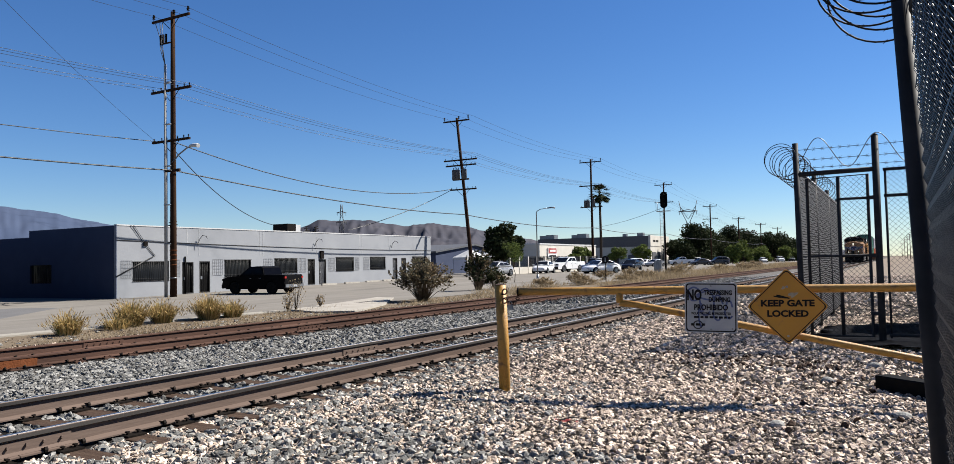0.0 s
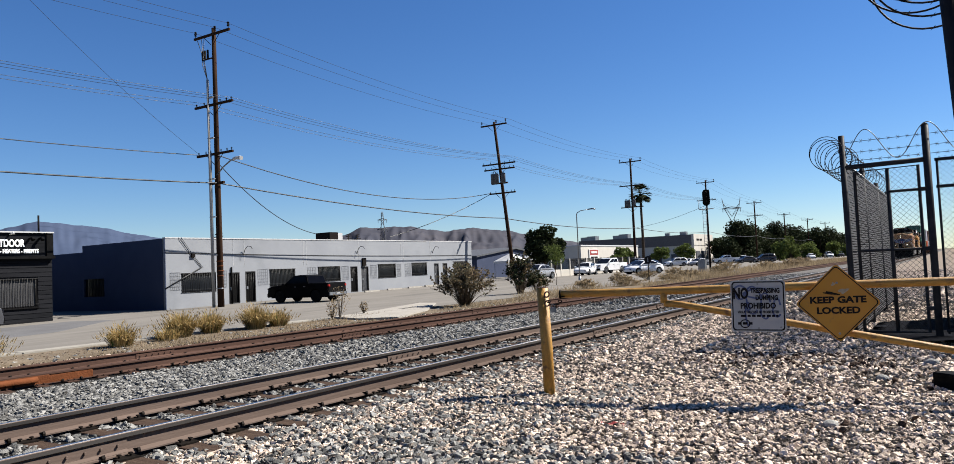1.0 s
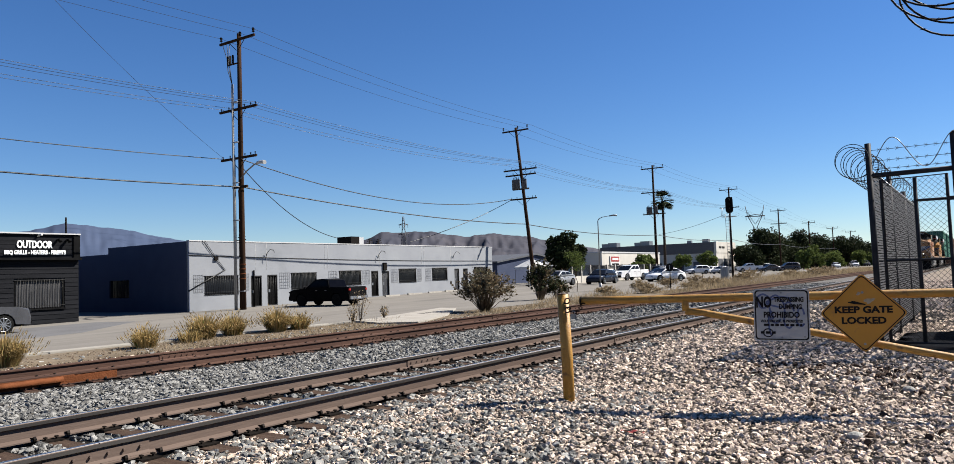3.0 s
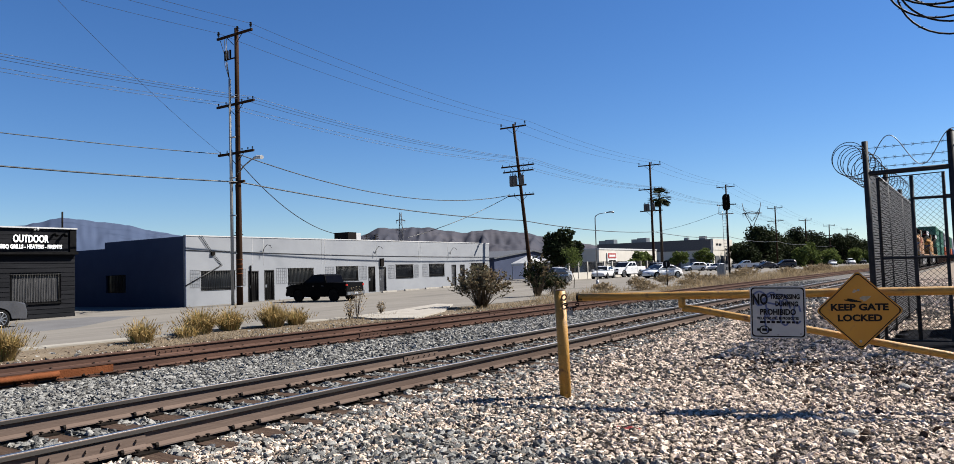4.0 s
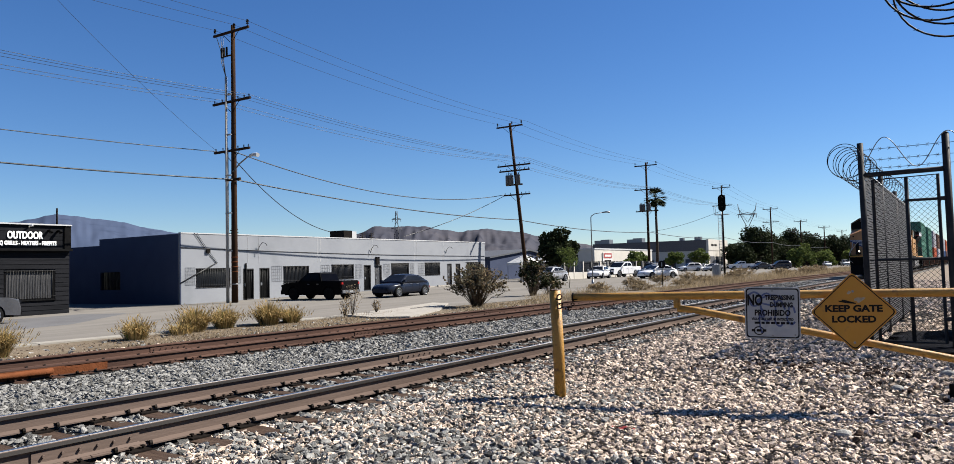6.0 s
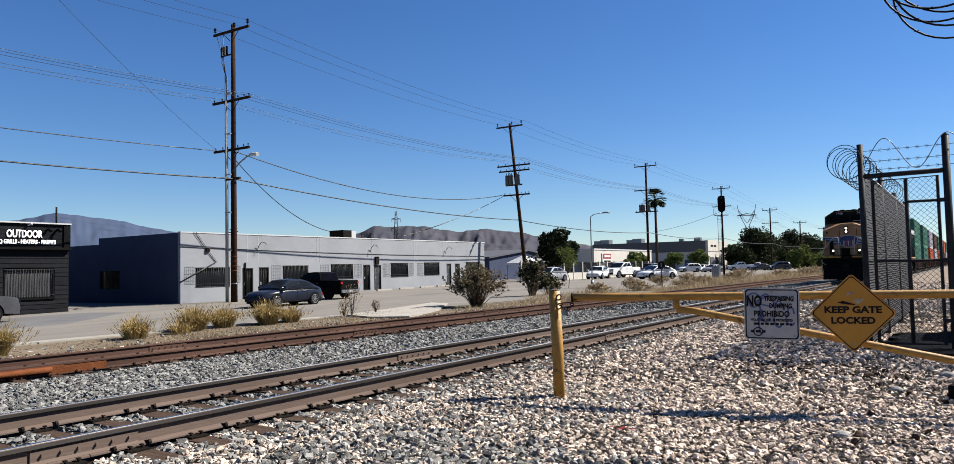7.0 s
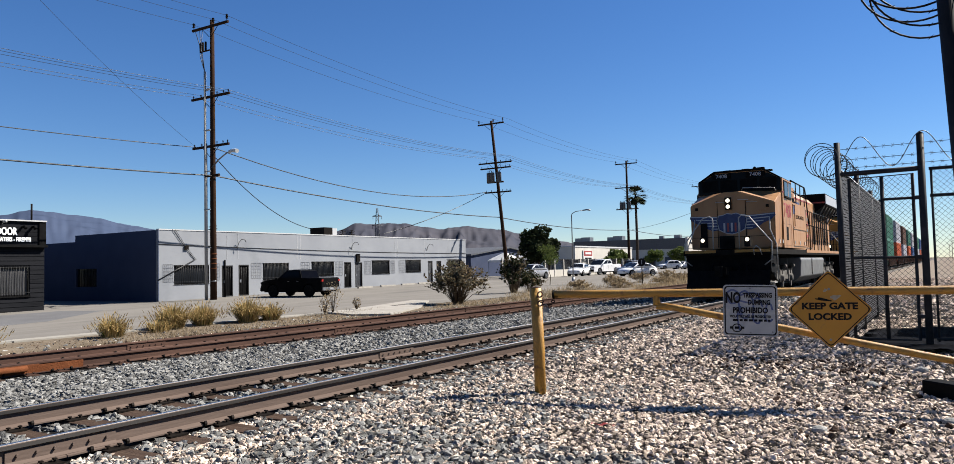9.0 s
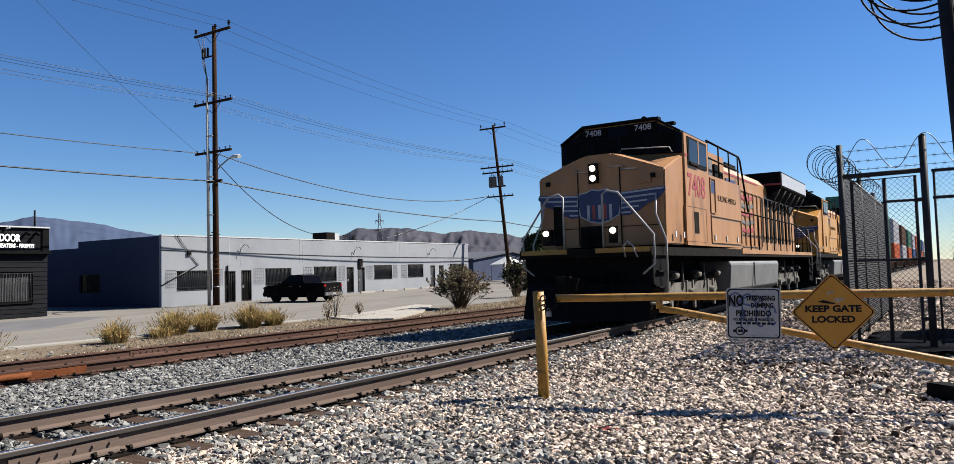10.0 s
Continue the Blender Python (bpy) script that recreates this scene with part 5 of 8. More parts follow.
# ---- lineside things ----
def build_lineside():
    s = thing("signal_mast", "black railway signal head on a mast with a ladder", "railway signal", pose(-22.1, 81.9, -0.1))
    tube_part("mast", [(0, 0, -0.2), (0, 0, 8.6)], 0.09, M_IRON, s, n=10)
    bm = bmesh.new()
    add_prism(bm, [(0.40 * math.cos(a), 8.15 + (0.5 if math.sin(a) > 0 else -0.5) + 0.40 * math.sin(a)) for a in (2 * math.pi * k / 24 for k in range(24))], -0.14, -0.08, "y")
    head = part("target", bm, M_BLACK, s)
    for z in (7.7, 8.2, 8.7):
        bm = bmesh.new()
        add_tube(bm, [(0, -0.14, z), (0, -0.5, z - 0.03)], 0.16, 10)
        part("hood", bm, M_BLACK, head)
    box_part("case", (-0.3, -0.08, 7.4, 0.3, 0.15, 9.0), M_BLACK, s)
    for x in (-0.45, -0.8):
        tube_part("ladder_rail", [(x + 0.25, 0.35, -0.2), (x + 0.25, 0.25, 7.2)], 0.025, M_GALV, s, n=6)
    for k in range(22):
        tube_part("rung", [(-0.55, 0.3, 0.3 + k * 0.31), (-0.2, 0.3, 0.3 + k * 0.31)], 0.015, M_GALV, s, n=5)
    box_part("platform", (-0.9, 0.0, 6.9, 0.6, 0.6, 6.96), M_GALV, s)
    tube_part("platform_rail", [(-0.9, 0.0, 6.96), (-0.9, 0.0, 7.9), (-0.9, 0.6, 7.9), (-0.9, 0.6, 6.96)], 0.02, M_GALV, s, n=5)
    c = thing("relay_cabinet", "small silver relay cabinet beside the signal", "cabinet", pose(-23.4, 83.5, -0.12))
    box_part("box", (-0.4, -0.3, 0.15, 0.4, 0.3, 1.5), M_GALV, c)
    box_part("plinth", (-0.35, -0.25, -0.1, 0.35, 0.25, 0.15), M_CONCRETE, c)
    l = thing("street_lamp", "grey steel street lamp with a curved arm", "street lamp", pose(-27.0, 58.9, -0.1))
    tube_part("pole", [(0, 0, -0.1), (0, 0, 5.8), (0.05, 0, 5.95), (0.35, 0.05, 6.12), (0.95, 0.24, 6.2)], 0.048, M_GALV, l, n=10, r2=0.025)
    bm = bmesh.new()
    add_tube(bm, [(0.95, 0.24, 6.2), (1.3, 0.3, 6.24), (1.6, 0.36, 6.2)], 0.05, 8, 0.075)
    part("lamp_head", bm, M_GALV, l)
    tube_part("base", [(0, 0, -0.1), (0, 0, 0.5)], 0.14, M_GALV, l, n=10, r2=0.1)
    r = thing("whistle_post", "round black sign on a thin post beside the siding", "railway sign", pose(-18.0, 50.8, -0.08))
    tube_part("post", [(0, 0, -0.2), (0, 0, 1.6)], 0.035, M_IRON, r)
    bm = bmesh.new()
    add_prism(bm, [(0.27 * math.cos(a), 1.62 + 0.27 * math.sin(a)) for a in (2 * math.pi * k / 20 for k in range(20))], -0.05, -0.035, "y")
    disc = part("disc", bm, M_INK, r)
    box_part("mark", (-0.03, -0.056, 1.47, 0.03, -0.05, 1.77), M_SIGN_W, disc)
    # the lattice towers on the skyline
    for az, dist, h, w, arms in ((39.44, 640, 54, 9, ((47, 4), (39, 4.5))), (13.4, 560, 37, 9, ((36.7, 6.6),))):
        a = radians(az)
        t = thing("transmission_tower", "steel lattice transmission tower on the skyline", "pylon", pose(-math.sin(a) * dist, math.cos(a) * dist, -0.5, 0, 0, az))
        bm = bmesh.new()
        hw = w * 0.45
        for sx in (-1, 1):
            for sy in (-1, 1):
                if h > 50:
                    add_tube(bm, [(sx * hw, sy * hw, 0), (sx * 1.6, sy * 1.6, 34), (sx * 0.6, sy * 0.6, h)], 0.30, 4)
                else:
                    add_tube(bm, [(sx * hw, sy * 3, 0), (sx * 1.3, sy * 1.2, 29.5), (sx * 4.9, sy * 0.8, h), (sx * 6.2, 0, h + 7.2)], 0.22, 4)
                    add_tube(bm, [(sx * 1.3, sy * 1.2, 29.5), (-sx * 3.6, sy * 1.6, 21), (sx * 4.2, sy * 2.4, 8)], 0.14, 3)
                    add_tube(bm, [(sx * 4.9, sy * 0.8, h), (0, 0, 31), (sx * 5.4, 0, h + 3.2), (sx * 2.8, 0, h)], 0.13, 3)
        for k in range(8):
            z0, z1 = h * k / 8, h * (k + 1) / 8
            q0, q1 = hw * (1 - k / 8) + 0.8, hw * (1 - (k + 1) / 8) + 0.8
            if h > 50:
                add_tube(bm, [(-q0, -q0, z0), (q1, -q1, z1)], 0.16, 3)
                add_tube(bm, [(q0, -q0, z0), (-q1, -q1, z1)], 0.16, 3)
        part("lattice", bm, M_SLAT_GREY, t)
        for z, wd in arms:
            bm = bmesh.new()
            add_tube(bm, [(-wd, 0, z), (0, 0.6, z + 1.2), (wd, 0, z)], 0.26, 4)
            add_tube(bm, [(-wd, 0, z), (0, -0.6, z - 0.3), (wd, 0, z)], 0.26, 4)
            for s in (-1, 1):
                add_tube(bm, [(s * wd * 0.9, 0, z), (s * wd * 0.9, 0, z - 2.5)], 0.15, 4)
            part("arm", bm, M_SLAT_GREY, t)
    # the row of poles on the other side of the line
    for k, (x, y) in enumerate(((6.4, 190), (6.2, 245), (5.6, 300), (5.2, 360), (5.0, 430), (4.6, 520), (4.0, 640), (-14.0, 560), (-13.0, 700))):
        p = thing("line_pole", "slim wooden pole along the right-of-way", "pole", pose(x, y, -0.2), group="right-of-way poles")
        tube_part("mast", [(0, 0, -0.3), (0, 0, 10.5 + (k % 3))], 0.15, M_WOOD, p, n=8, r2=0.11)
        for z in (9.4, 10.2):
            box_part("crossarm", (-1.1, -0.08, z, 1.1, 0.02, z + 0.14), M_WOOD, p)



build_lineside()


# ---- the train ----
def loft(bm, a, b):
    """Two outlines of as many points, joined by faces and closed at both ends."""
    va, vb = [bm.verts.new(p) for p in a], [bm.verts.new(p) for p in b]
    n = len(va)
    bm.faces.new(va[::-1])
    bm.faces.new(vb)
    for i in range(n):
        j = (i + 1) % n
        bm.faces.new((va[i], va[j], vb[j], vb[i]))


def disc_lamp(name, x, y, z, r, parent, material=None):
    bm = bmesh.new()
    add_tube(bm, [(x, y, z), (x, y - 0.05, z)], r, 14, r * 0.85)
    return part(name, bm, material or M_LAMP, parent)


AXLES = (1.95, 3.8, 5.65, 15.0, 16.9, 18.8)


def wheelset(parent, y, r=0.52, half=0.75):
    w = tagged(new("wheelset"))
    w.parent, w.matrix_basis = parent, pose(0, y, r)
    bm = bmesh.new()
    add_tube(bm, [(-half - 0.1, 0, 0), (half + 0.1, 0, 0)], 0.09, 10)
    part("axle", bm, M_UNDER, w)
    for s in (-1, 1):
        bm = bmesh.new()
        add_tube(bm, [(s * (half - 0.05), 0, 0), (s * (half + 0.08), 0, 0)], r, 24)
        for k in range(6):
            a = k * math.pi / 3
            add_box(bm, s * (half + 0.08), math.cos(a) * 0.26 - 0.05, math.sin(a) * 0.26 - 0.05, s * (half + 0.1), math.cos(a) * 0.26 + 0.05, math.sin(a) * 0.26 + 0.05)
        part("wheel", bm, M_UNDER, w)
    return w


def build_bogie(parent, y0, y1, material, half=1.08):
    b = box_part("bogie", (-0.9, y0 - 0.7, 0.45, 0.9, y1 + 0.7, 0.62), M_UNDER, parent)
    for s in (-1, 1):
        bm = bmesh.new()
        add_prism(bm, [(y0 - 0.75, 0.55), (y0 - 0.6, 0.8), (y1 + 0.6, 0.8), (y1 + 0.75, 0.55), (y1 + 0.3, 0.42), ((y0 + y1) / 2 + 0.3, 0.5), ((y0 + y1) / 2 - 0.3, 0.5), (y0 - 0.3, 0.42)], s * half - 0.07, s * half + 0.07)
        f = part("side_frame", bm, material, b, "dusty grey cast side frame")
        for y in (y0, (y0 + y1) / 2, y1):
            bm = bmesh.new()
            add_tube(bm, [(s * (half - 0.05), y, 0.52), (s * (half + 0.2), y, 0.52)], 0.16, 12, 0.12)
            part("axle_box", bm, material, f)
            bm = bmesh.new()
            for k in range(5):
                add_tube(bm, [(s * (half + 0.02), y + 0.45, 0.78 + 0.05 * k), (s * (half + 0.02), y + 0.45, 0.8 + 0.05 * k)], 0.11, 10)
            part("spring", bm, M_UNDER, f)
            box_part("brake_hanger", (s * half - 0.03, y + 0.55, 0.15, s * half + 0.03, y + 0.68, 0.6), material, f)
            box_part("pedestal", (min(s * (half - 0.06), s * (half + 0.1)), y - 0.3, 0.36, max(s * (half - 0.06), s * (half + 0.1)), y - 0.2, 0.84), material, f)
            box_part("pedestal", (min(s * (half - 0.06), s * (half + 0.1)), y + 0.2, 0.36, max(s * (half - 0.06), s * (half + 0.1)), y + 0.3, 0.84), material, f)
            tube_part("brake_cylinder", [(s * (half + 0.06), y + 0.5, 0.98), (s * (half + 0.06), y + 0.86, 0.98)], 0.11, material, f, n=10, r2=0.09)
            tube_part("sand_pipe", [(s * (half + 0.1), y - 0.62, 1.3), (s * (half + 0.1), y - 0.6, 0.7), (s * (half - 0.1), y - 0.5, 0.25)], 0.022, material, f, n=6)
    return b


def build_locomotive(paint, number, label):
    l = thing("locomotive", label, "locomotive", group="locomotives")
    # nose and cab
    bm = bmesh.new()
    front = [(-1.48, 1.15, 1.66), (1.48, 1.15, 1.66), (1.5, 1.15, 3.28), (0.3, 1.12, 3.72), (-0.3, 1.12, 3.72), (-1.5, 1.15, 3.28)]
    back = [(-1.48, 2.5, 1.66), (1.48, 2.5, 1.66), (1.5, 2.5, 3.74), (0.3, 2.5, 3.84), (-0.3, 2.5, 3.84), (-1.5, 2.5, 3.74)]
    loft(bm, front, back)
    bmesh.ops.bevel(bm, geom=[e for e in bm.edges], offset=0.03, segments=2, affect="EDGES")
    nose = part("nose", bm, paint, l)
    bm = bmesh.new()
    sec = [(-1.54, 1.66), (1.54, 1.66), (1.54, 4.24), (0.88, 4.60), (-0.88, 4.60), (-1.54, 4.24)]
    loft(bm, [(x, 2.5, z) for x, z in sec], [(x, 4.5, z) for x, z in sec])
    cab = part("cab", bm, paint, l)
    bm = bmesh.new()
    gl = [(-1.5, 3.76), (0, 3.86), (1.5, 3.76), (1.5, 4.22), (0.86, 4.56), (-0.86, 4.56), (-1.5, 4.22)]
    add_prism(bm, gl, 2.44, 2.5, "y")
    ws = part("windshield", bm, M_CAB_GLASS, cab, "black glass windshield band")
    for x0, x1 in ((-1.36, -0.75), (-0.68, -0.05), (0.05, 0.68), (0.75, 1.36)):
        box_part("pane_frame", (x0, 2.425, 3.88, x1, 2.44, 4.3), M_BLACK, ws)
    bm = bmesh.new()
    add_prism(bm, [(-1.5, 4.23), (-0.9, 4.60), (0.9, 4.60), (1.5, 4.23), (1.5, 4.28), (0.9, 4.66), (-0.9, 4.66), (-1.5, 4.28)], 2.38, 4.55, "y")
    roof = part("cab_roof", bm, M_BLACK, cab, "black cab roof")
    for x, y, h in ((-0.5, 3.0, 0.14), (0.2, 2.8, 0.1), (0.75, 2.9, 0.16), (0.9, 3.6, 0.12)):
        box_part("roof_fitting", (x - 0.12, y - 0.1, 4.66, x + 0.12, y + 0.1, 4.66 + h * 0.5), M_BLACK, roof)
    tube_part("horn", [(0.55, 2.7, 4.70), (0.55, 3.1, 4.72)], 0.07, M_BLACK, roof, r2=0.03)
    for x in (-0.62, 0.62):
        nb = box_part("number_board", (x - 0.34, 2.40, 4.34, x + 0.34, 2.44, 4.55), M_BLACK, cab)
        if number:
            text_part("road_number", number, 0.2, pose(x, 2.398, 4.445, 90, 0, 0), M_SILVER, nb, "white numerals", 0.002, 0.002, 1.05)
    # headlights in the nose
    hb = box_part("headlight_box", (-0.21, 1.04, 3.08, 0.01, 1.16, 3.52), M_UNDER, nose)
    for z in (3.19, 3.41):
        disc_lamp("headlight", -0.1, 1.04, z, 0.07, hb)
    for s in (-1, 1):
        d = box_part("ditch_light_bracket", (s * 0.76 - 0.1, -0.02, 1.7, s * 0.76 + 0.1, 0.16, 2.04), M_UNDER, l)
        disc_lamp("ditch_light", s * 0.76, -0.03, 1.95, 0.066, d)
    # plain winged emblem on the nose
    y = 1.128
    bm = bmesh.new()
    add_prism(bm, [(-0.42, 3.0), (-0.28, 3.02), (-0.15, 3.1), (0, 3.06), (0.15, 3.1), (0.28, 3.02), (0.42, 3.0), (0.46, 2.75), (0.4, 2.35), (0.2, 2.2), (0, 2.14), (-0.2, 2.2), (-0.4, 2.35), (-0.46, 2.75)], y - 0.0075, y - 0.0035, "y")
    rim = bmesh.new()
    add_prism(rim, [(-0.45, 3.03), (-0.29, 3.05), (-0.15, 3.135), (0, 3.095), (0.15, 3.135), (0.29, 3.05), (0.45, 3.03), (0.495, 2.75), (0.43, 2.325), (0.21, 2.165), (0, 2.105), (-0.21, 2.165), (-0.43, 2.325), (-0.495, 2.75)], y - 0.0035, y, "y")
    rim_ob = part("emblem_rim", rim, M_SILVER, nose)
    em = part("emblem", bm, M_BLUE, nose, "plain blue shield with silver wings")
    for k in range(5):
        x = -0.24 + 0.12 * k
        box_part("emblem_stripe", (x - 0.03, y - 0.0105, 2.24, x + 0.03, y - 0.0075, 2.66), M_RED if k % 2 else M_SILVER, em)
    for s in (-1, 1):
        bm = bmesh.new()
        add_prism(bm, [(s * 0.44, 2.98), (s * 1.36, 3.06), (s * 1.38, 2.94), (s * 1.22, 2.72), (s * 1.0, 2.6), (s * 0.86, 2.44), (s * 0.62, 2.3), (s * 0.42, 2.32)], y - 0.003, y, "y")
        wing = part("emblem_wing", bm, M_BLUE, em)
        for k in range(5):
            z, x1 = 2.98 - k * 0.14, 1.34 - k * 0.17
            bm = bmesh.new()
            add_prism(bm, [(s * 0.46, z - 0.01), (s * x1, z + 0.06 - 0.015 * k), (s * x1, z + 0.015 - 0.015 * k), (s * 0.46, z - 0.06)], y - 0.007, y - 0.003, "y")
            part("feather", bm, M_SILVER, wing)
    shrink = Matrix.Translation((0, 0, 2.55)) @ Matrix.Diagonal((1.1, 1, 0.76, 1)) @ Matrix.Translation((0, 0, -2.6))
    for ob in [rim_ob, em] + list(em.children_recursive):
        ob.data.transform(shrink)
    bm = bmesh.new()
    add_box(bm, -1.12, 1.1, 1.72, -0.88, 1.118, 2.62)
    part("nose_door", bm, M_UNDER, nose, "dark nose door")
    # Plain dark box where the nose is darker below the emblem.
    box_part("nose_step", (-0.42, 1.02, 1.66, 0.08, 1.118, 2.12), M_UNDER, nose, "dark box under the emblem")
    for x, z in ((0.25, 3.42), (0.55, 3.34), (-0.55, 3.36)):
        tube_part("grab_iron", [(x, 1.13, z), (x, 1.06, z), (x + 0.35, 1.06, z - 0.02), (x + 0.35, 1.13, z - 0.02)], 0.012, M_HANDRAIL, nose, n=5)
    for x in (-0.5, 0.5):
        box_part("nose_seam", (x - 0.008, 1.112, 1.7, x + 0.008, 1.146, 3.42), M_UNDER, nose)
    box_part("nose_seam", (-1.44, 1.128, 2.08, 1.44, 1.147, 2.095), M_UNDER, nose)
    box_part("sand_filler", (0.9, 1.1, 3.0, 1.2, 1.146, 3.16), paint, nose)
    for x in (-1.25, 1.25):
        box_part("class_light", (x - 0.05, 1.1, 3.1, x + 0.05, 1.14, 3.2), M_UNDER, nose)
    for x in (-0.7, 0.3, 1.0):
        tube_part("wiper", [(x, 2.40, 3.82), (x + 0.3, 2.41, 3.9)], 0.014, M_BLACK, ws, n=5)
    tube_part("deck_rail", [(0.2, 2.0, 3.84), (0.25, 1.95, 3.92), (1.35, 2.0, 3.86), (1.4, 2.05, 3.74)], 0.014, M_HANDRAIL, nose, n=5)
    # front platform, pilot and steps
    bm = bmesh.new()
    add_box(bm, -1.5, 0.12, 1.42, 1.5, 2.5, 1.6)
    plat = part("front_platform", bm, M_UNDER, l)
    box_part("edge_stripe", (-1.45, 0.1, 1.5, -0.35, 0.118, 1.6), M_YELLOW, plat)
    box_part("edge_stripe", (0.3, 0.1, 1.5, 1.48, 0.118, 1.6), M_YELLOW, plat)
    bm = bmesh.new()
    loft(bm, [(-1.45, 0.35, 0.85), (1.45, 0.35, 0.85), (1.45, 0.3, 1.42), (-1.45, 0.3, 1.42)], [(-1.45, 1.3, 0.5), (1.45, 1.3, 0.5), (1.45, 1.3, 1.42), (-1.45, 1.3, 1.42)])
    pilot = part("pilot", bm, M_BLACK, l)
    bm = bmesh.new()
    loft(bm, [(-1.42, 0.3, 0.86), (0, -0.2, 0.86), (1.42, 0.3, 0.86), (0, 0.6, 0.86)], [(-1.42, 0.05, 0.12), (0, -0.55, 0.12), (1.42, 0.05, 0.12), (0, 0.5, 0.12)])
    part("plough", bm, M_BLACK, pilot)
    bm = bmesh.new()
    add_box(bm, -0.14, -0.55, 0.72, 0.14, 0.4, 1.0)
    add_box(bm, -0.2, -0.75, 0.68, 0.02, -0.5, 1.04)
    part("coupler", bm, M_UNDER, pilot)
    for x in (-0.5, 0.45, 0.7):
        tube_part("air_hose", [(x, 0.28, 1.05), (x, 0.05, 0.95), (x * 0.9, 0.0, 0.6), (x * 0.8, 0.05, 0.42)], 0.03, M_BLACK, pilot, n=6)
    for s in (-1, 1):
        for k, z in enumerate((0.42, 0.75, 1.08)):
            box_part("step", (s * 1.1 if s > 0 else -1.52, 0.5, z, 1.52 if s > 0 else -1.1, 1.05, z + 0.035), M_HANDRAIL if k == 0 else M_UNDER, pilot)
        tube_part("handrail", [(s * 0.45, 0.2, 1.6), (s * 0.45, 0.2, 2.72), (s * 0.55, 0.2, 2.8), (s * 0.8, 0.2, 2.74), (s * 1.5, 0.3, 1.85), (s * 1.5, 0.3, 1.25), (s * 1.25, 0.3, 1.05)], 0.022, M_HANDRAIL, plat, n=7)
        tube_part("handrail", [(s * 1.32, 1.05, 2.75), (s * 1.34, 0.95, 2.3), (s * 1.56, 0.9, 1.75), (s * 1.56, 0.9, 0.5)], 0.02, M_HANDRAIL, plat, n=7)
    tube_part("grab_loop", [(0.95, 0.12, 1.4), (0.95, 0.02, 1.62), (1.05, 0.0, 1.72), (1.15, 0.02, 1.62), (1.2, 0.12, 1.4)], 0.018, M_HANDRAIL, plat, n=6)
    # cab side, equipment bay
    for s in (-1, 1):
        xs = s * 1.54
        sw = box_part("side_window", (min(xs, xs + s * 0.02), 2.72, 3.52, max(xs, xs + s * 0.02), 4.3, 4.18), M_BLACK, cab)
        box_part("window_pillar", (min(xs, xs + s * 0.034), 3.5, 3.56, max(xs, xs + s * 0.034), 3.58, 4.16), paint, sw)
        box_part("arm_rest", (min(xs, xs + s * 0.06), 2.78, 3.53, max(xs, xs + s * 0.06), 3.5, 3.59), M_UNDER, sw)
        for y0, y1 in ((2.8, 3.5), (3.58, 4.22)):
            box_part("pane", (min(xs, xs + s * 0.028), y0, 3.6, max(xs, xs + s * 0.028), y1, 4.12), M_GLASS, sw)
        box_part("red_line", (min(xs, xs + s * 0.006), 2.5, 3.70, max(xs, xs + s * 0.006), 2.72, 3.76), M_RED, cab)
        if number and s > 0:
            text_part("road_number", number, 0.74, pose(1.545, 3.38, 3.04, 90, 0, 90), M_NUM, cab, "faded pink road number", 0.003, 0.008, 1.0)
    bm = bmesh.new()
    add_box(bm, -1.52, 4.5, 1.66, 1.52, 7.95, 3.46)
    bay = part("equipment_bay", bm, paint, l)
    bm = bmesh.new()
    add_box(bm, -1.08, 4.5, 3.46, 1.08, 7.95, 4.3)
    top = part("bay_top", bm, paint, bay)
    for s in (-1, 1):
        for y0, y1, z0, z1, m in ((4.7, 5.6, 3.55, 4.15, M_WHITE), (5.15, 5.55, 3.62, 4.1, M_BLACK), (5.9, 6.5, 3.5, 4.15, M_LOCO_GREY), (6.7, 7.2, 3.5, 4.0, M_BLACK), (7.3, 7.7, 3.5, 3.85, M_UNDER)):
            x0, x1 = sorted((s * 1.08, s * (1.12 + 0.02 * (m is M_BLACK) + (0.1 if m is M_WHITE else 0))))
            box_part("bay_box", (x0, y0, z0, x1, y1, z1), m, top)
        rail = tube_part("roof_rail", [(s * 1.5, 4.55, 4.32), (s * 1.5, 7.95, 4.3), (s * 1.5, 8.15, 4.2), (s * 1.5, 8.95, 2.75)], 0.028, M_BLACK, bay, n=6)
        tube_part("roof_rail", [(s * 1.5, 4.55, 3.9), (s * 1.5, 7.9, 3.88)], 0.022, M_BLACK, bay, n=6)
        for y in (4.6, 5.7, 6.8, 7.85):
            tube_part("rail_post", [(s * 1.5, y, 3.46), (s * 1.5, y, 4.32)], 0.022, M_BLACK, bay, n=6)
        # panel lines and doors on the side
        xs = s * 1.525
        for y0, y1, z0, z1 in ((2.45, 4.15, 1.75, 2.58), (4.62, 7.85, 1.75, 2.45), (4.62, 5.1, 2.5, 3.4)):
            bmf = _frame_x(xs, y0, y1, z0, z1, 0.025, 0.045)
            part("door_edge", bmf, paint, bay)
        box_part("vent", (min(xs, xs + s * 0.025), 3.1, 1.95, max(xs, xs + s * 0.025), 3.45, 2.45), M_UNDER, bay)
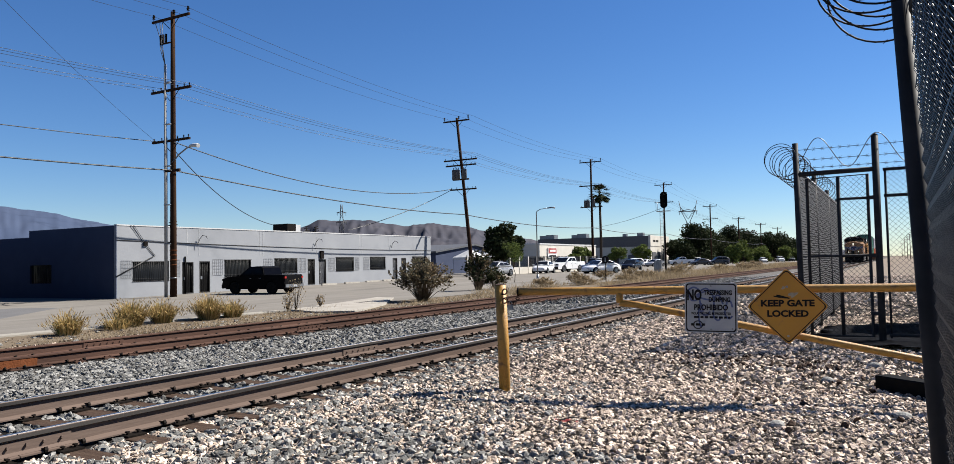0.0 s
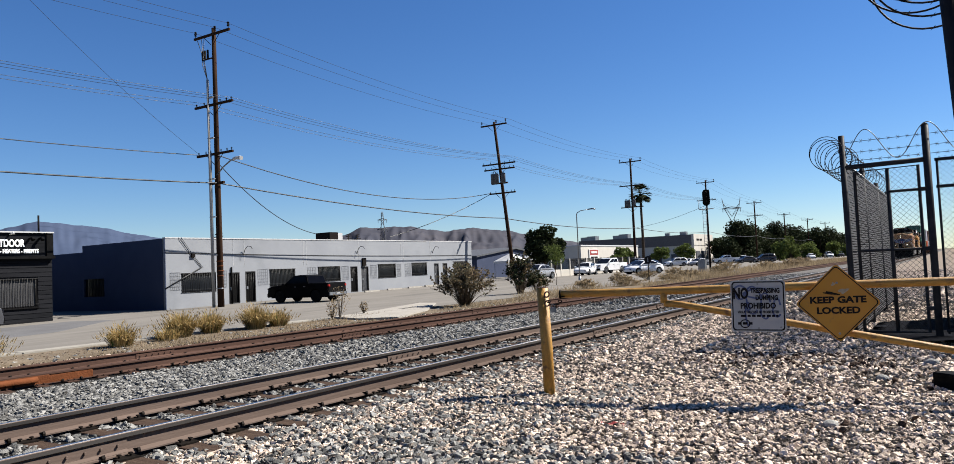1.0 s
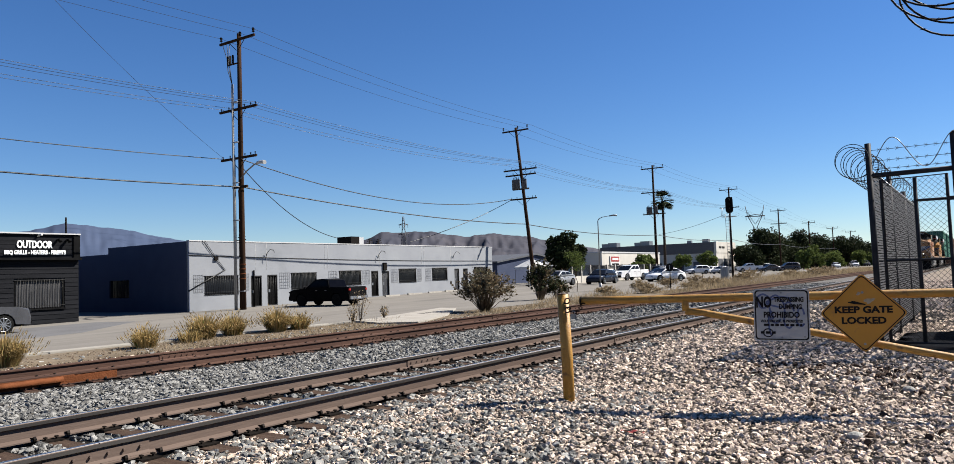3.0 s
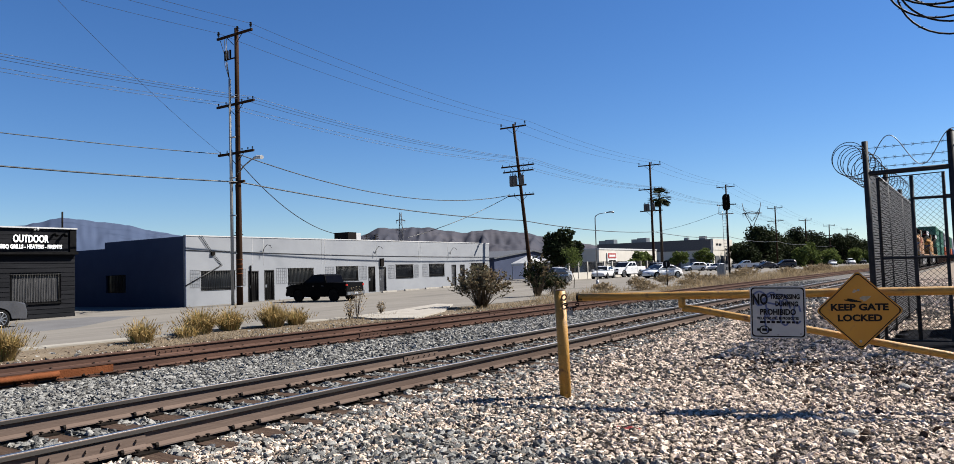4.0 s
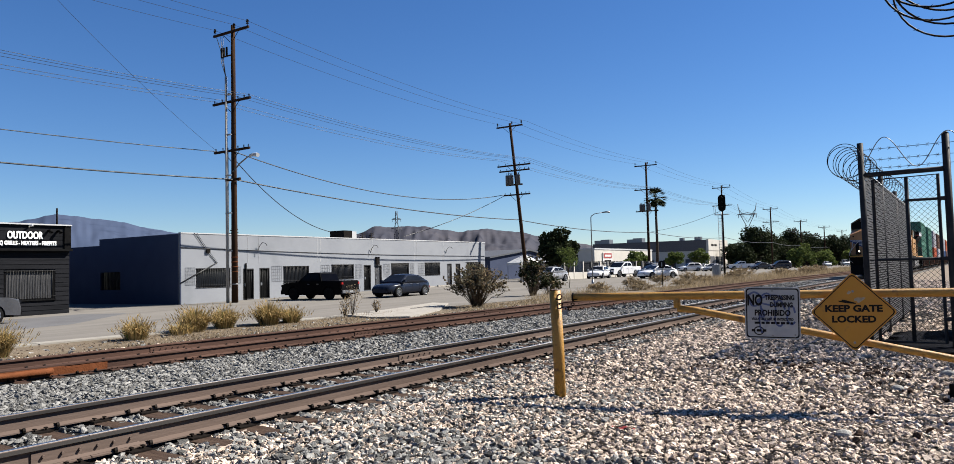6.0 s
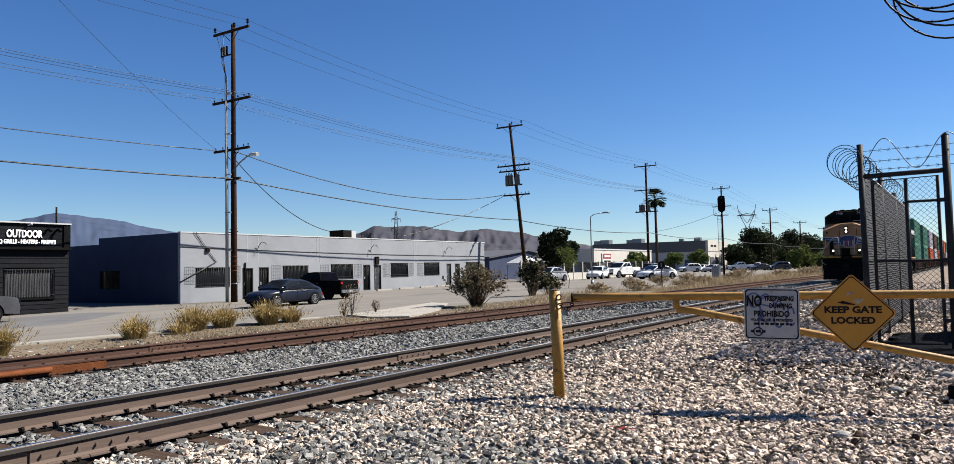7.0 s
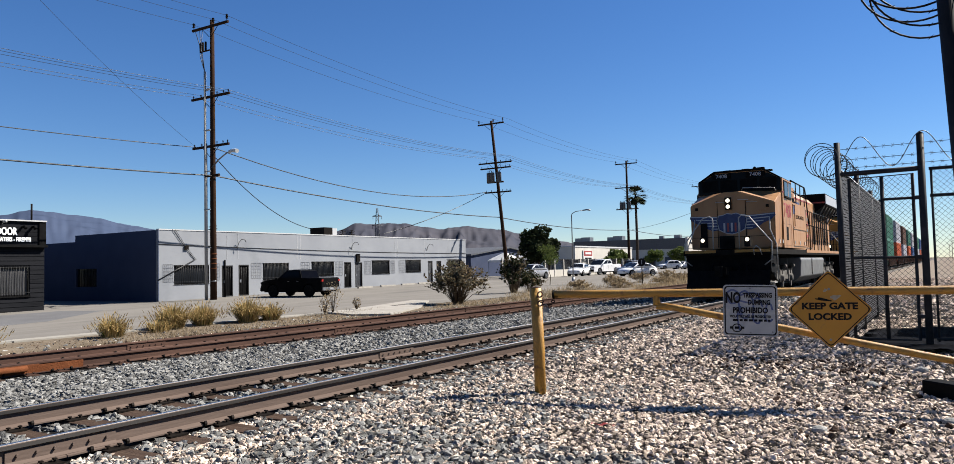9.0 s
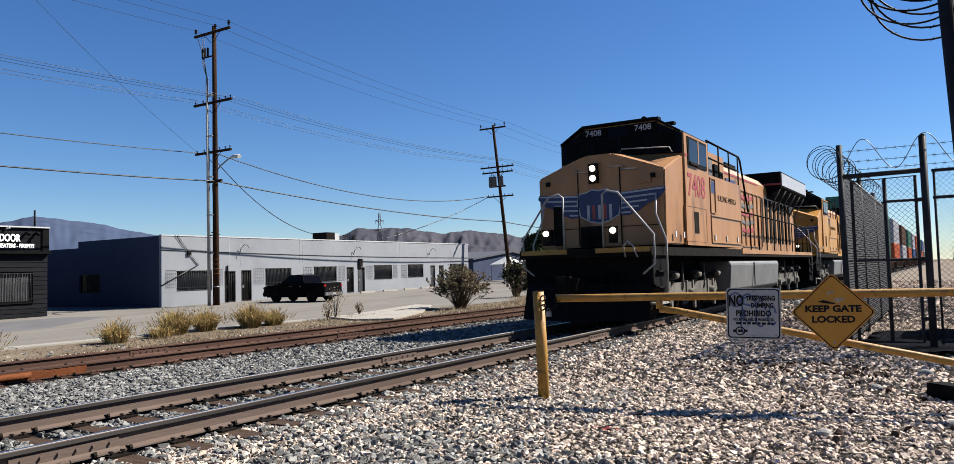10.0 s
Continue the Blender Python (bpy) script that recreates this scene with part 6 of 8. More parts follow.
        for y in (1.6, 2.2, 4.9, 6.1, 7.3):
            box_part("reflector", (min(xs, xs + s * 0.022), y, 1.82, max(xs, xs + s * 0.022), y + 0.08, 1.95), M_WHITE, bay)
        if s > 0:
            box_part("crest", (1.522, 4.7, 3.02, 1.528, 5.1, 3.32), M_BLUE, bay, "plain blue crest")
            text_part("slogan", "BUILDING AMERICA", 0.22, pose(1.523, 6.35, 2.92, 90, 0, 90), M_UNDER, bay, "faded dark lettering", 0.002, 0.0, 1.0)
    # long hood
    bm = bmesh.new()
    sec = [(-1.05, 1.62), (1.05, 1.62), (1.05, 3.95), (0.8, 4.2), (-0.8, 4.2), (-1.05, 3.95)]
    loft(bm, [(x, 7.95, z) for x, z in sec], [(x, 19.6, z) for x, z in sec])
    hood = part("hood", bm, paint, l)
    for s in (-1, 1):
        xs = s * 1.05
        for k in range(13):
            y0 = 8.1 + k * 0.62
            if y0 > 12.6:
                break
            part("hood_door", _frame_x(xs + s * 0.012, y0, y0 + 0.58, 1.75, 3.55, 0.03, 0.04), paint, hood)
        for k in range(8):
            y0 = 13.0 + k * 0.75
            box_part("louvre", (min(xs, xs + s * 0.03), y0, 1.95, max(xs, xs + s * 0.03), y0 + 0.34, 3.5), M_UNDER, hood)
        # faded flag bands
        for k in range(5):
            z = 2.25 + 0.26 * k
            bm = bmesh.new()
            pts = [(y, z + 0.05 * math.sin(y * 2.2)) for y in (8.2 + 0.35 * q for q in range(11))]
            add_prism(bm, pts + [(y, zz + 0.12) for y, zz in reversed(pts)], xs, xs + s * 0.02)
            part("flag_band", bm, M_NUM if k % 2 == 0 else M_LOCO_GREY, hood)
        box_part("flag_field", (min(xs, xs + s * 0.03), 8.15, 3.0, max(xs, xs + s * 0.03), 9.3, 3.75), M_BLUE, hood)
    box_part("red_band", (-1.06, 7.96, 3.88, 1.06, 12.6, 3.94), M_RED, hood)
    bm = bmesh.new()
    add_prism(bm, [(-1.56, 3.95), (-1.05, 3.55), (1.05, 3.55), (1.56, 3.95), (1.56, 4.5), (-1.56, 4.5)], 14.2, 19.8, "y")
    rad = part("radiator", bm, M_BLACK, l, "black flared radiator housing")
    for s in (-1, 1):
        xs = s * 1.56
        box_part("radiator_screen", (min(xs, xs + s * 0.02), 14.3, 4.0, max(xs, xs + s * 0.02), 19.7, 4.45), M_SILVER, rad)
        for k in range(6):
            tube_part("wing_strut", [(s * 1.06, 14.4 + k * 1.05, 3.1), (s * 1.5, 14.4 + k * 1.05, 3.9)], 0.03, M_TRUCKFRAME, rad, n=5)
    box_part("red_band", (-1.57, 14.17, 4.02, 1.57, 14.2, 4.09), M_RED, rad)
    box_part("exhaust", (-0.5, 10.6, 4.2, 0.5, 12.0, 4.55), M_UNDER, hood)
    # sill, walkways and rails
    bm = bmesh.new()
    add_box(bm, -1.5, 2.5, 1.42, 1.5, 21.2, 1.62)
    sill = part("sill", bm, M_UNDER, l)
    for s in (-1, 1):
        box_part("sill_stripe", (min(s * 1.5, s * 1.515), 7.95, 1.5, max(s * 1.5, s * 1.515), 21.1, 1.62), paint, sill)
        tube_part("walk_rail", [(s * 1.47, 8.0, 2.72), (s * 1.47, 20.2, 2.68), (s * 1.47, 20.9, 2.1), (s * 1.47, 20.9, 0.6)], 0.022, M_UNDER, sill, n=6)
        for k in range(11):
            y = 8.1 + 1.2 * k
            tube_part("rail_post", [(s * 1.47, y, 1.6), (s * 1.47, y, 2.72)], 0.02, M_UNDER, sill, n=6)
        for k, z in enumerate((0.42, 0.75, 1.08)):
            box_part("step", (min(s * 1.1, s * 1.52), 20.4, z, max(s * 1.1, s * 1.52), 20.95, z + 0.035), M_UNDER, sill)
        tube_part("handrail", [(s * 1.5, 20.2, 2.6), (s * 1.5, 21.0, 1.8), (s * 1.5, 21.0, 0.5)], 0.02, M_HANDRAIL, sill, n=6)
    box_part("rear_pilot", (-1.45, 20.5, 0.45, 1.45, 21.2, 1.42), M_BLACK, l)
    # tank and running gear
    bm = bmesh.new()
    add_prism(bm, [(-1.4, 1.3), (1.4, 1.3), (1.46, 1.2), (1.4, 0.5), (1.1, 0.28), (-1.1, 0.28), (-1.4, 0.5), (-1.46, 1.2)], 6.75, 13.6, "y")
    bmesh.ops.bevel(bm, geom=bm.edges[:], offset=0.03, segments=1, affect="EDGES")
    tank = part("fuel_tank", bm, M_LOCO_GREY, l, "pale grey fuel tank")
    for s in (-1, 1):
        box_part("tank_seam", (min(s * 1.455, s * 1.475), 9.6, 0.55, max(s * 1.455, s * 1.475), 9.66, 1.25), M_UNDER, tank)
    box_part("underframe", (-0.6, 1.3, 0.62, 0.6, 20.5, 1.42), M_UNDER, l)
    build_bogie(l, AXLES[0], AXLES[2], M_TRUCKFRAME)
    build_bogie(l, AXLES[3], AXLES[5], M_TRUCKFRAME)
    wheels = [wheelset(l, y) for y in AXLES]
    return l, wheels


LOCO_A, WHEELS_A = build_locomotive(M_LOCO, "7408", "faded yellow freight locomotive with lit headlights and a winged emblem")
LOCO_B, WHEELS_B = build_locomotive(M_LOCO_B, "", "bright yellow freight locomotive coupled behind the first")


def box_mesh(paint):
    bm = bmesh.new()
    L, W, H = 12.19, 2.44, 2.9
    add_box(bm, -W / 2, 0, 0, W / 2, L, H)
    for k in range(42):
        y = 0.25 + k * 0.28
        for s in (-1, 1):
            x0, x1 = sorted((s * W / 2, s * (W / 2 + 0.035)))
            add_box(bm, x0, y, 0.16, x1, y + 0.14, H - 0.14)
    return mesh("shell", bm, paint)


def build_wagons():
    paints = {"green": mat("green container paint", (0.038, 0.112, 0.083), (0.06, 0.15, 0.112), 1.5, 0.6),
              "red": mat("orange red container paint", (0.315, 0.068, 0.03), (0.375, 0.098, 0.045), 1.5, 0.6),
              "grey": mat("pale grey container paint", (0.27, 0.27, 0.3), (0.345, 0.345, 0.367), 1.5, 0.6),
              "brown": mat("brown container paint", (0.083, 0.045, 0.034), (0.112, 0.064, 0.045), 1.5, 0.6),
              "blue": mat("blue container paint", (0.03, 0.06, 0.143), (0.045, 0.083, 0.18), 1.5, 0.6)}
    shells = {k: box_mesh(m) for k, m in paints.items()}
    words = {"green": "dull green", "red": "orange-red", "grey": "pale grey", "brown": "dark brown", "blue": "dark blue"}
    loads = (("green", "green"), ("green", "green"), ("red", "grey"), ("grey", "brown"), ("red", "green"), ("blue", "grey"), ("brown", "red"), ("grey", "green"), ("red", "blue"), ("green", "grey"))
    out = []
    first = None
    for k, (low, up) in enumerate(loads):
        y = 45.4 + k * 19.6
        if first is None:
            w = thing("well_wagon", "low rust-brown container well wagon", "railway wagon", group="well wagons")
            for s in (-1, 1):
                x0, x1 = sorted((s * 1.28, s * 1.42))
                box_part("side_sill", (x0, 3.0, 0.35, x1, 15.9, 1.15), M_RUST, w)
                for q in range(8):
                    box_part("rib", (min(s * 1.42, s * 1.48), 3.6 + q * 1.6, 0.4, max(s * 1.42, s * 1.48), 3.75 + q * 1.6, 1.1), M_RUST, w)
            box_part("floor", (-1.28, 3.0, 0.3, 1.28, 15.9, 0.38), M_RUST, w)
            for y0, y1 in ((0.4, 3.0), (15.9, 18.5)):
                box_part("end_deck", (-1.3, y0, 0.95, 1.3, y1, 1.12), M_RUST, w)
            for y0 in (0.7, 16.4):
                build_bogie(w, y0, y0 + 1.75, M_UNDER, 0.98)
                for yy in (y0, y0 + 1.75):
                    wheelset(w, yy, 0.45)
            first = w
        else:
            w = copy_thing(first, Matrix())
        out.append((w, y, 0.0))
        for colour, z, tier in ((low, 0.38, "lower"), (up, 3.29, "upper")):
            c = thing("shipping_container", words[colour] + " corrugated shipping container stacked on a wagon", "container", group="stacked containers")
            sh = new("shell", shells[colour])
            sh.parent = c
            box_part("door_end", (-1.15, -0.03, 0.1, 1.15, 0.0, 2.8), paints[colour], c)
            for x in (-0.6, -0.3, 0.3, 0.6):
                tube_part("lock_rod", [(x, -0.05, 0.15), (x, -0.05, 2.75)], 0.02, M_GALV, c, n=5)
            out.append((c, y + 3.35, z))
    return out


WAGONS = build_wagons()


# ---- road vehicles ----
def build_wheel(parent, x, y, r, rim, w=0.22):
    k = tagged(new("wheel"))
    k.parent, k.matrix_basis = parent, pose(x, y, r)
    bm = bmesh.new()
    add_tube(bm, [(-w / 2, 0, 0), (-w / 2 + 0.03, 0, 0), (w / 2 - 0.03, 0, 0), (w / 2, 0, 0)], r, 20)
    part("tyre", bm, M_TYRE, k)
    bm = bmesh.new()
    for s in (-1, 1):
        add_tube(bm, [(s * w / 2, 0, 0), (s * (w / 2 + 0.006), 0, 0)], r * 0.2, 10)
        for q in range(10):
            a = q * 2 * math.pi / 10
            m = Matrix.Rotation(a, 4, "X")
            add_box(bm, min(s * w / 2, s * (w / 2 + 0.008)), -r * 0.055, r * 0.1, max(s * w / 2, s * (w / 2 + 0.008)), r * 0.055, r * 0.7, m)
        hoop = [(s * (w / 2 + 0.004), r * 0.7 * math.cos(a), r * 0.7 * math.sin(a)) for a in (2 * math.pi * k / 20 for k in range(21))]
        add_tube(bm, hoop, r * 0.04, 5, caps=False)
    part("rim", bm, rim, k)
    return k


def height_at(line, y):
    """The height of a line of (y, z) points, y rising, smoothed a little."""
    return float(np.mean([np.interp(y + d, [p[0] for p in line], [p[1] for p in line]) for d in (-0.14, -0.07, 0, 0.07, 0.14)]))


def car_ring(y, h, W, z0, top):
    """One cross-section of a car's body below the windows."""
    line = sorted((p[0], p[1]) for p in top)
    zt = height_at([(-h - 0.3, line[0][1])] + line + [(h + 0.3, line[-1][1])], y)
    k = max(abs(y) - (h - 1.0), 0)
    w = W * (1 - 0.26 * k ** 2.4)
    zb = z0 + 0.10 * max(abs(y) - (h - 0.5), 0) / 0.5
    half = [(w * 0.86, zb), (w * 0.97, zb + 0.08), (w, zb + (zt - zb) * 0.5), (w * 0.985, zb + (zt - zb) * 0.78), (w * 0.9, zt - 0.03), (w * 0.66, zt), (0, zt + 0.025)]
    return [(-x, y, z) for x, z in half] + [(x, y, z) for x, z in reversed(half[:-1])]


def ring_loft(bm, rings):
    """Cross-sections joined into one smooth closed skin."""
    rows = [[bm.verts.new(p) for p in ring] for ring in rings]
    n = len(rows[0])
    for a, b in zip(rows, rows[1:]):
        for i in range(n):
            j = (i + 1) % n
            bm.faces.new((a[i], a[j], b[j], b[i])).smooth = True
    bm.faces.new(rows[0])
    bm.faces.new(rows[-1][::-1])


def build_car(name, kind, paint, label, m, plate=True):
    """A road vehicle 'sedan', 'suv' or 'pickup', its nose towards -y."""
    c = thing(name, label, {"sedan": "car", "suv": "car", "pickup": "pickup truck"}[kind], m, group="parked cars" if name == "parked_car" else "")
    L, W, r, zr, roof = {"sedan": (4.38, 0.9, 0.33, 0.92, 1.45), "suv": (4.7, 0.95, 0.37, 1.05, 1.75), "pickup": (5.6, 1.0, 0.42, 1.2, 1.9)}[kind]
    h = L / 2
    wb = L * (0.308 if kind == "sedan" else 0.29)
    def hump(yc):
        return [(yc + (r + 0.07) * math.cos(a), r + (r + 0.07) * math.sin(a)) for a in (math.pi * (1 - q / 8) for q in range(9))]
    z0 = 0.24 if kind != "pickup" else 0.38
    if kind == "sedan":
        top = [(h, 0.5), (h - 0.02, 0.86), (h - 0.25, 0.98), (h * 0.55, 0.98), (-h * 0.3, 0.94), (-h * 0.85, 0.80), (-h + 0.05, 0.66), (-h, 0.45)]
        house = [(h * 0.78, 0.97), (h * 0.42, roof - 0.06), (h * 0.1, roof), (-h * 0.12, roof - 0.03), (-h * 0.5, 0.93)]
    elif kind == "suv":
        top = [(h, 0.55), (h - 0.03, 1.0), (h - 0.1, 1.08), (-h * 0.35, 1.06), (-h * 0.85, 0.98), (-h + 0.05, 0.85), (-h, 0.5)]
        house = [(h * 0.97, 1.06), (h * 0.82, roof - 0.05), (0.1, roof), (-h * 0.12, roof - 0.04), (-h * 0.45, 1.04)]
    else:
        top = [(h, 0.62), (h - 0.02, 1.24), (h - 0.08, 1.29), (1.0, 1.29), (-1.15, 1.24), (-h * 0.8, 1.18), (-h + 0.1, 1.08), (-h, 0.7)]
        house = [(1.02, 1.25), (0.82, roof - 0.07), (0.3, roof), (-0.35, roof - 0.04), (-1.3, 1.2)]
    if kind == "pickup":
        inset = W * 0.9
    else:
        inset = W * 0.76
    lo, hi = min(p[1] for p in house), roof

    def narrow(z):
        return W - 0.03 - (W - inset) * max(z - lo, 0) / (hi - lo)
    bm = bmesh.new()
    if kind == "pickup":
        add_prism(bm, [(-h + 0.05, z0)] + hump(-wb) + hump(wb) + [(h - 0.05, z0)] + top, -W, W)
        shoulder = [e for e in bm.edges if e.verts[0].co.x * e.verts[1].co.x > 0 and min(v.co.z for v in e.verts) > 0.42 and not any(abs(abs(v.co.y) - wb) < r + 0.08 and v.co.z < 2 * r + 0.1 for v in e.verts)]
        bmesh.ops.bevel(bm, geom=shoulder, offset=0.08, segments=3, affect="EDGES", profile=0.6)
        for v in bm.verts:
            k = max(abs(v.co.y) - (h - 0.8), 0) / 0.8
            v.co.x *= 1 - 0.05 * k * k
        bmesh.ops.triangulate(bm, faces=[f for f in bm.faces if len(f.verts) > 4])
    else:
        ring_loft(bm, [car_ring(y, h, W, z0, top) for y in (-h + 2 * h * q / 26 for q in range(27))])
    b = part("body", bm, paint, c)
    if kind != "pickup":
        for s in (-1, 1):
            for y in (-wb, wb):
                bm = bmesh.new()
                add_tube(bm, [(s * (W - 0.25), y, r + 0.02), (s * (W + 0.004), y, r + 0.02)], r + 0.035, 22)
                part("wheel_arch", bm, M_BLACK, c, "dark wheel arch")
    bm = bmesh.new()
    if kind == "pickup":
        loft(bm, [(-narrow(z), y, z) for y, z in house], [(narrow(z), y, z) for y, z in house])
        rim = [e for e in bm.edges if e.verts[0].co.x * e.verts[1].co.x > 0 and max(v.co.z for v in e.verts) > lo + 0.1]
        bmesh.ops.bevel(bm, geom=rim, offset=0.05, segments=2, affect="EDGES", profile=0.6)
        bmesh.ops.triangulate(bm, faces=[f for f in bm.faces if len(f.verts) > 4])
    else:
        y0, y1 = house[-1][0], house[0][0]
        rings = []
        for q in range(17):
            y = y0 + (y1 - y0) * q / 16
            zt = max(height_at(list(reversed(house)), y), lo + 0.01)
            rings.append([(-narrow(lo), y, lo - 0.06), (-narrow(lo + (zt - lo) * 0.55), y, lo + (zt - lo) * 0.55), (-narrow(zt) + 0.02, y, zt - 0.07 * (zt - lo)), (-narrow(zt) * 0.72, y, zt), (0, y, zt + 0.02),
                          (narrow(zt) * 0.72, y, zt), (narrow(zt) - 0.02, y, zt - 0.07 * (zt - lo)), (narrow(lo + (zt - lo) * 0.55), y, lo + (zt - lo) * 0.55), (narrow(lo), y, lo - 0.06)])
        ring_loft(bm, rings)
    cabn = part("cabin", bm, paint, c)
    glass = M_CAB_GLASS if paint is P_BLACK else M_GLASS
    # glass, set just proud of the cabin
    def lerp(a, b, k):
        return (a[0] + (b[0] - a[0]) * k, a[1] + (b[1] - a[1]) * k)
    a, b2 = house[-1], house[-2]
    for (p, q) in ((a, b2), (house[0], house[1])):
        bm = bmesh.new()
        p, q = lerp(p, q, 0.08), lerp(p, q, 0.92)
        s = -0.014 if p[0] < q[0] else 0.014
        vs = [bm.verts.new((sx * (narrow(z) - 0.06), y + s, z + 0.012)) for y, z, sx in ((p[0], p[1], -1), (p[0], p[1], 1), (q[0], q[1], 1), (q[0], q[1], -1))]
        bm.faces.new(vs)
        part("windscreen", bm, glass, cabn, fix=False)
    for s in (-1, 1):
        pts = [lerp(house[0], house[1], 0.2), lerp(house[1], house[2], 0.1), lerp(house[3], house[2], 0.1), lerp(house[-1], house[-2], 0.15)]
        pts = [(pts[0][0] - 0.12, pts[0][1] + 0.03), (pts[1][0] - 0.1, pts[1][1] - 0.07), (pts[2][0] + 0.05, pts[2][1] - 0.08), (pts[3][0] + 0.15, pts[3][1] + 0.03)]
        mid0, mid1 = lerp(pts[0], pts[3], 0.5), lerp(pts[1], pts[2], 0.5)
        for quad in ((pts[0], pts[1], (mid1[0] + 0.03, mid1[1]), (mid0[0] + 0.03, mid0[1])), ((mid0[0] - 0.03, mid0[1]), (mid1[0] - 0.03, mid1[1]), pts[2], pts[3])):
            bm = bmesh.new()
            bm.faces.new([bm.verts.new((s * (narrow(z) + 0.006), y, z)) for y, z in quad])
            part("side_glass", bm, glass, cabn, fix=False)
        box_part("mirror", (min(s * W, s * (W + 0.18)), -h * 0.42, zr + 0.02, max(s * W, s * (W + 0.18)), -h * 0.36, zr + 0.16), paint, c)
        zl = top[-2][1] if kind == "pickup" else car_ring(-h, h, W, z0, top)[6][2] + 0.03
        lx = (0.6, 0.92) if kind == "pickup" else (0.42, 0.73)
        box_part("headlight", (min(s * W * lx[0], s * W * lx[1]), -h - 0.004, zl - 0.16, max(s * W * lx[0], s * W * lx[1]), -h + 0.25, zl - 0.04), M_GLASS, c)
        tx = (0.8, 0.96) if kind == "pickup" else (0.42, 0.74)
        zt = top[1][1] if kind == "pickup" else car_ring(h, h, W, z0, top)[6][2] + 0.02
        box_part("tail_light", (min(s * W * tx[0], s * W * tx[1]), h - 0.14, zt - 0.2, max(s * W * tx[0], s * W * tx[1]), h + 0.008, zt - 0.06), M_TAIL, c)
        for y in (-h * 0.08, h * 0.22):
            box_part("door_handle", (min(s * W, s * (W + 0.025)), y, zr - 0.14, max(s * W, s * (W + 0.025)), y + 0.16, zr - 0.1), M_ALLOY, c)
        for y in (-h * 0.33, h * 0.03, h * 0.36):
            box_part("door_seam", (min(s * W, s * (W + 0.004)), y, z0 + 0.15, max(s * W, s * (W + 0.004)), y + 0.014, zr - 0.03), M_BLACK, c)
    q = 0.93 if kind == "pickup" else 0.66
    box_part("front_bumper", (-W * q, -h - 0.03, z0 + 0.05, W * q, -h + 0.06, z0 + 0.28), M_BLACK if kind == "pickup" else paint, c)
    box_part("grille", (-W * 0.5, -h - 0.014, z0 + (0.3 if kind != "sedan" else 0.08), W * 0.5, -h + 0.05, z0 + (0.5 if kind != "sedan" else 0.2)), M_BLACK, c)
    bp = box_part("rear_bumper", (-W * q, h - 0.06, z0 + 0.05, W * q, h + 0.07, z0 + 0.26), M_GALV if kind == "pickup" else paint, c)
    if plate:
        box_part("plate", (-0.16, h + 0.07, z0 + 0.1, 0.16, h + 0.078, z0 + 0.22), M_SIGN_W, bp)
    box_part("underbody", (-W * 0.85, -h * 0.9, z0 - 0.06, W * 0.85, h * 0.9, z0 + 0.2), M_BLACK, c)
    if kind == "pickup":
        box_part("bed", (-W * 0.86, 1.06, 0.9, W * 0.86, h - 0.1, 1.302), M_BLACK, c)
    ws = []
    wx = W - (0.13 if kind == "pickup" else 0.085)
    for x in (-wx, wx):
        for y in (-wb, wb):
            ws.append(build_wheel(c, x, y, r, M_IRON if paint is P_BLACK else M_ALLOY))
    return c, ws


def car_paint(name, a, b, rough=0.3, coat=0.4):
    m = mat(name, a, b, 1.5, rough, spec=coat * 0.8)
    m.node_tree.nodes["Principled BSDF"].inputs["Coat Weight"].default_value = coat
    return m


P_BLACK = car_paint("black car paint", (0.002, 0.002, 0.0023), (0.0035, 0.0035, 0.004), 0.58, 0.03)
P_BLUE = car_paint("slate blue car paint", (0.010, 0.013, 0.022), (0.014, 0.018, 0.029), 0.24, 0.14)
P_WHITE = car_paint("white car paint", (0.5904, 0.5904, 0.5904), (0.656, 0.656, 0.6478))
P_SILVER = car_paint("silver car paint", (0.2091, 0.2148, 0.2271), (0.2583, 0.2649, 0.2772))
P_GREY = car_paint("dark grey car paint", (0.03116, 0.03198, 0.03608), (0.0492, 0.05002, 0.05576))


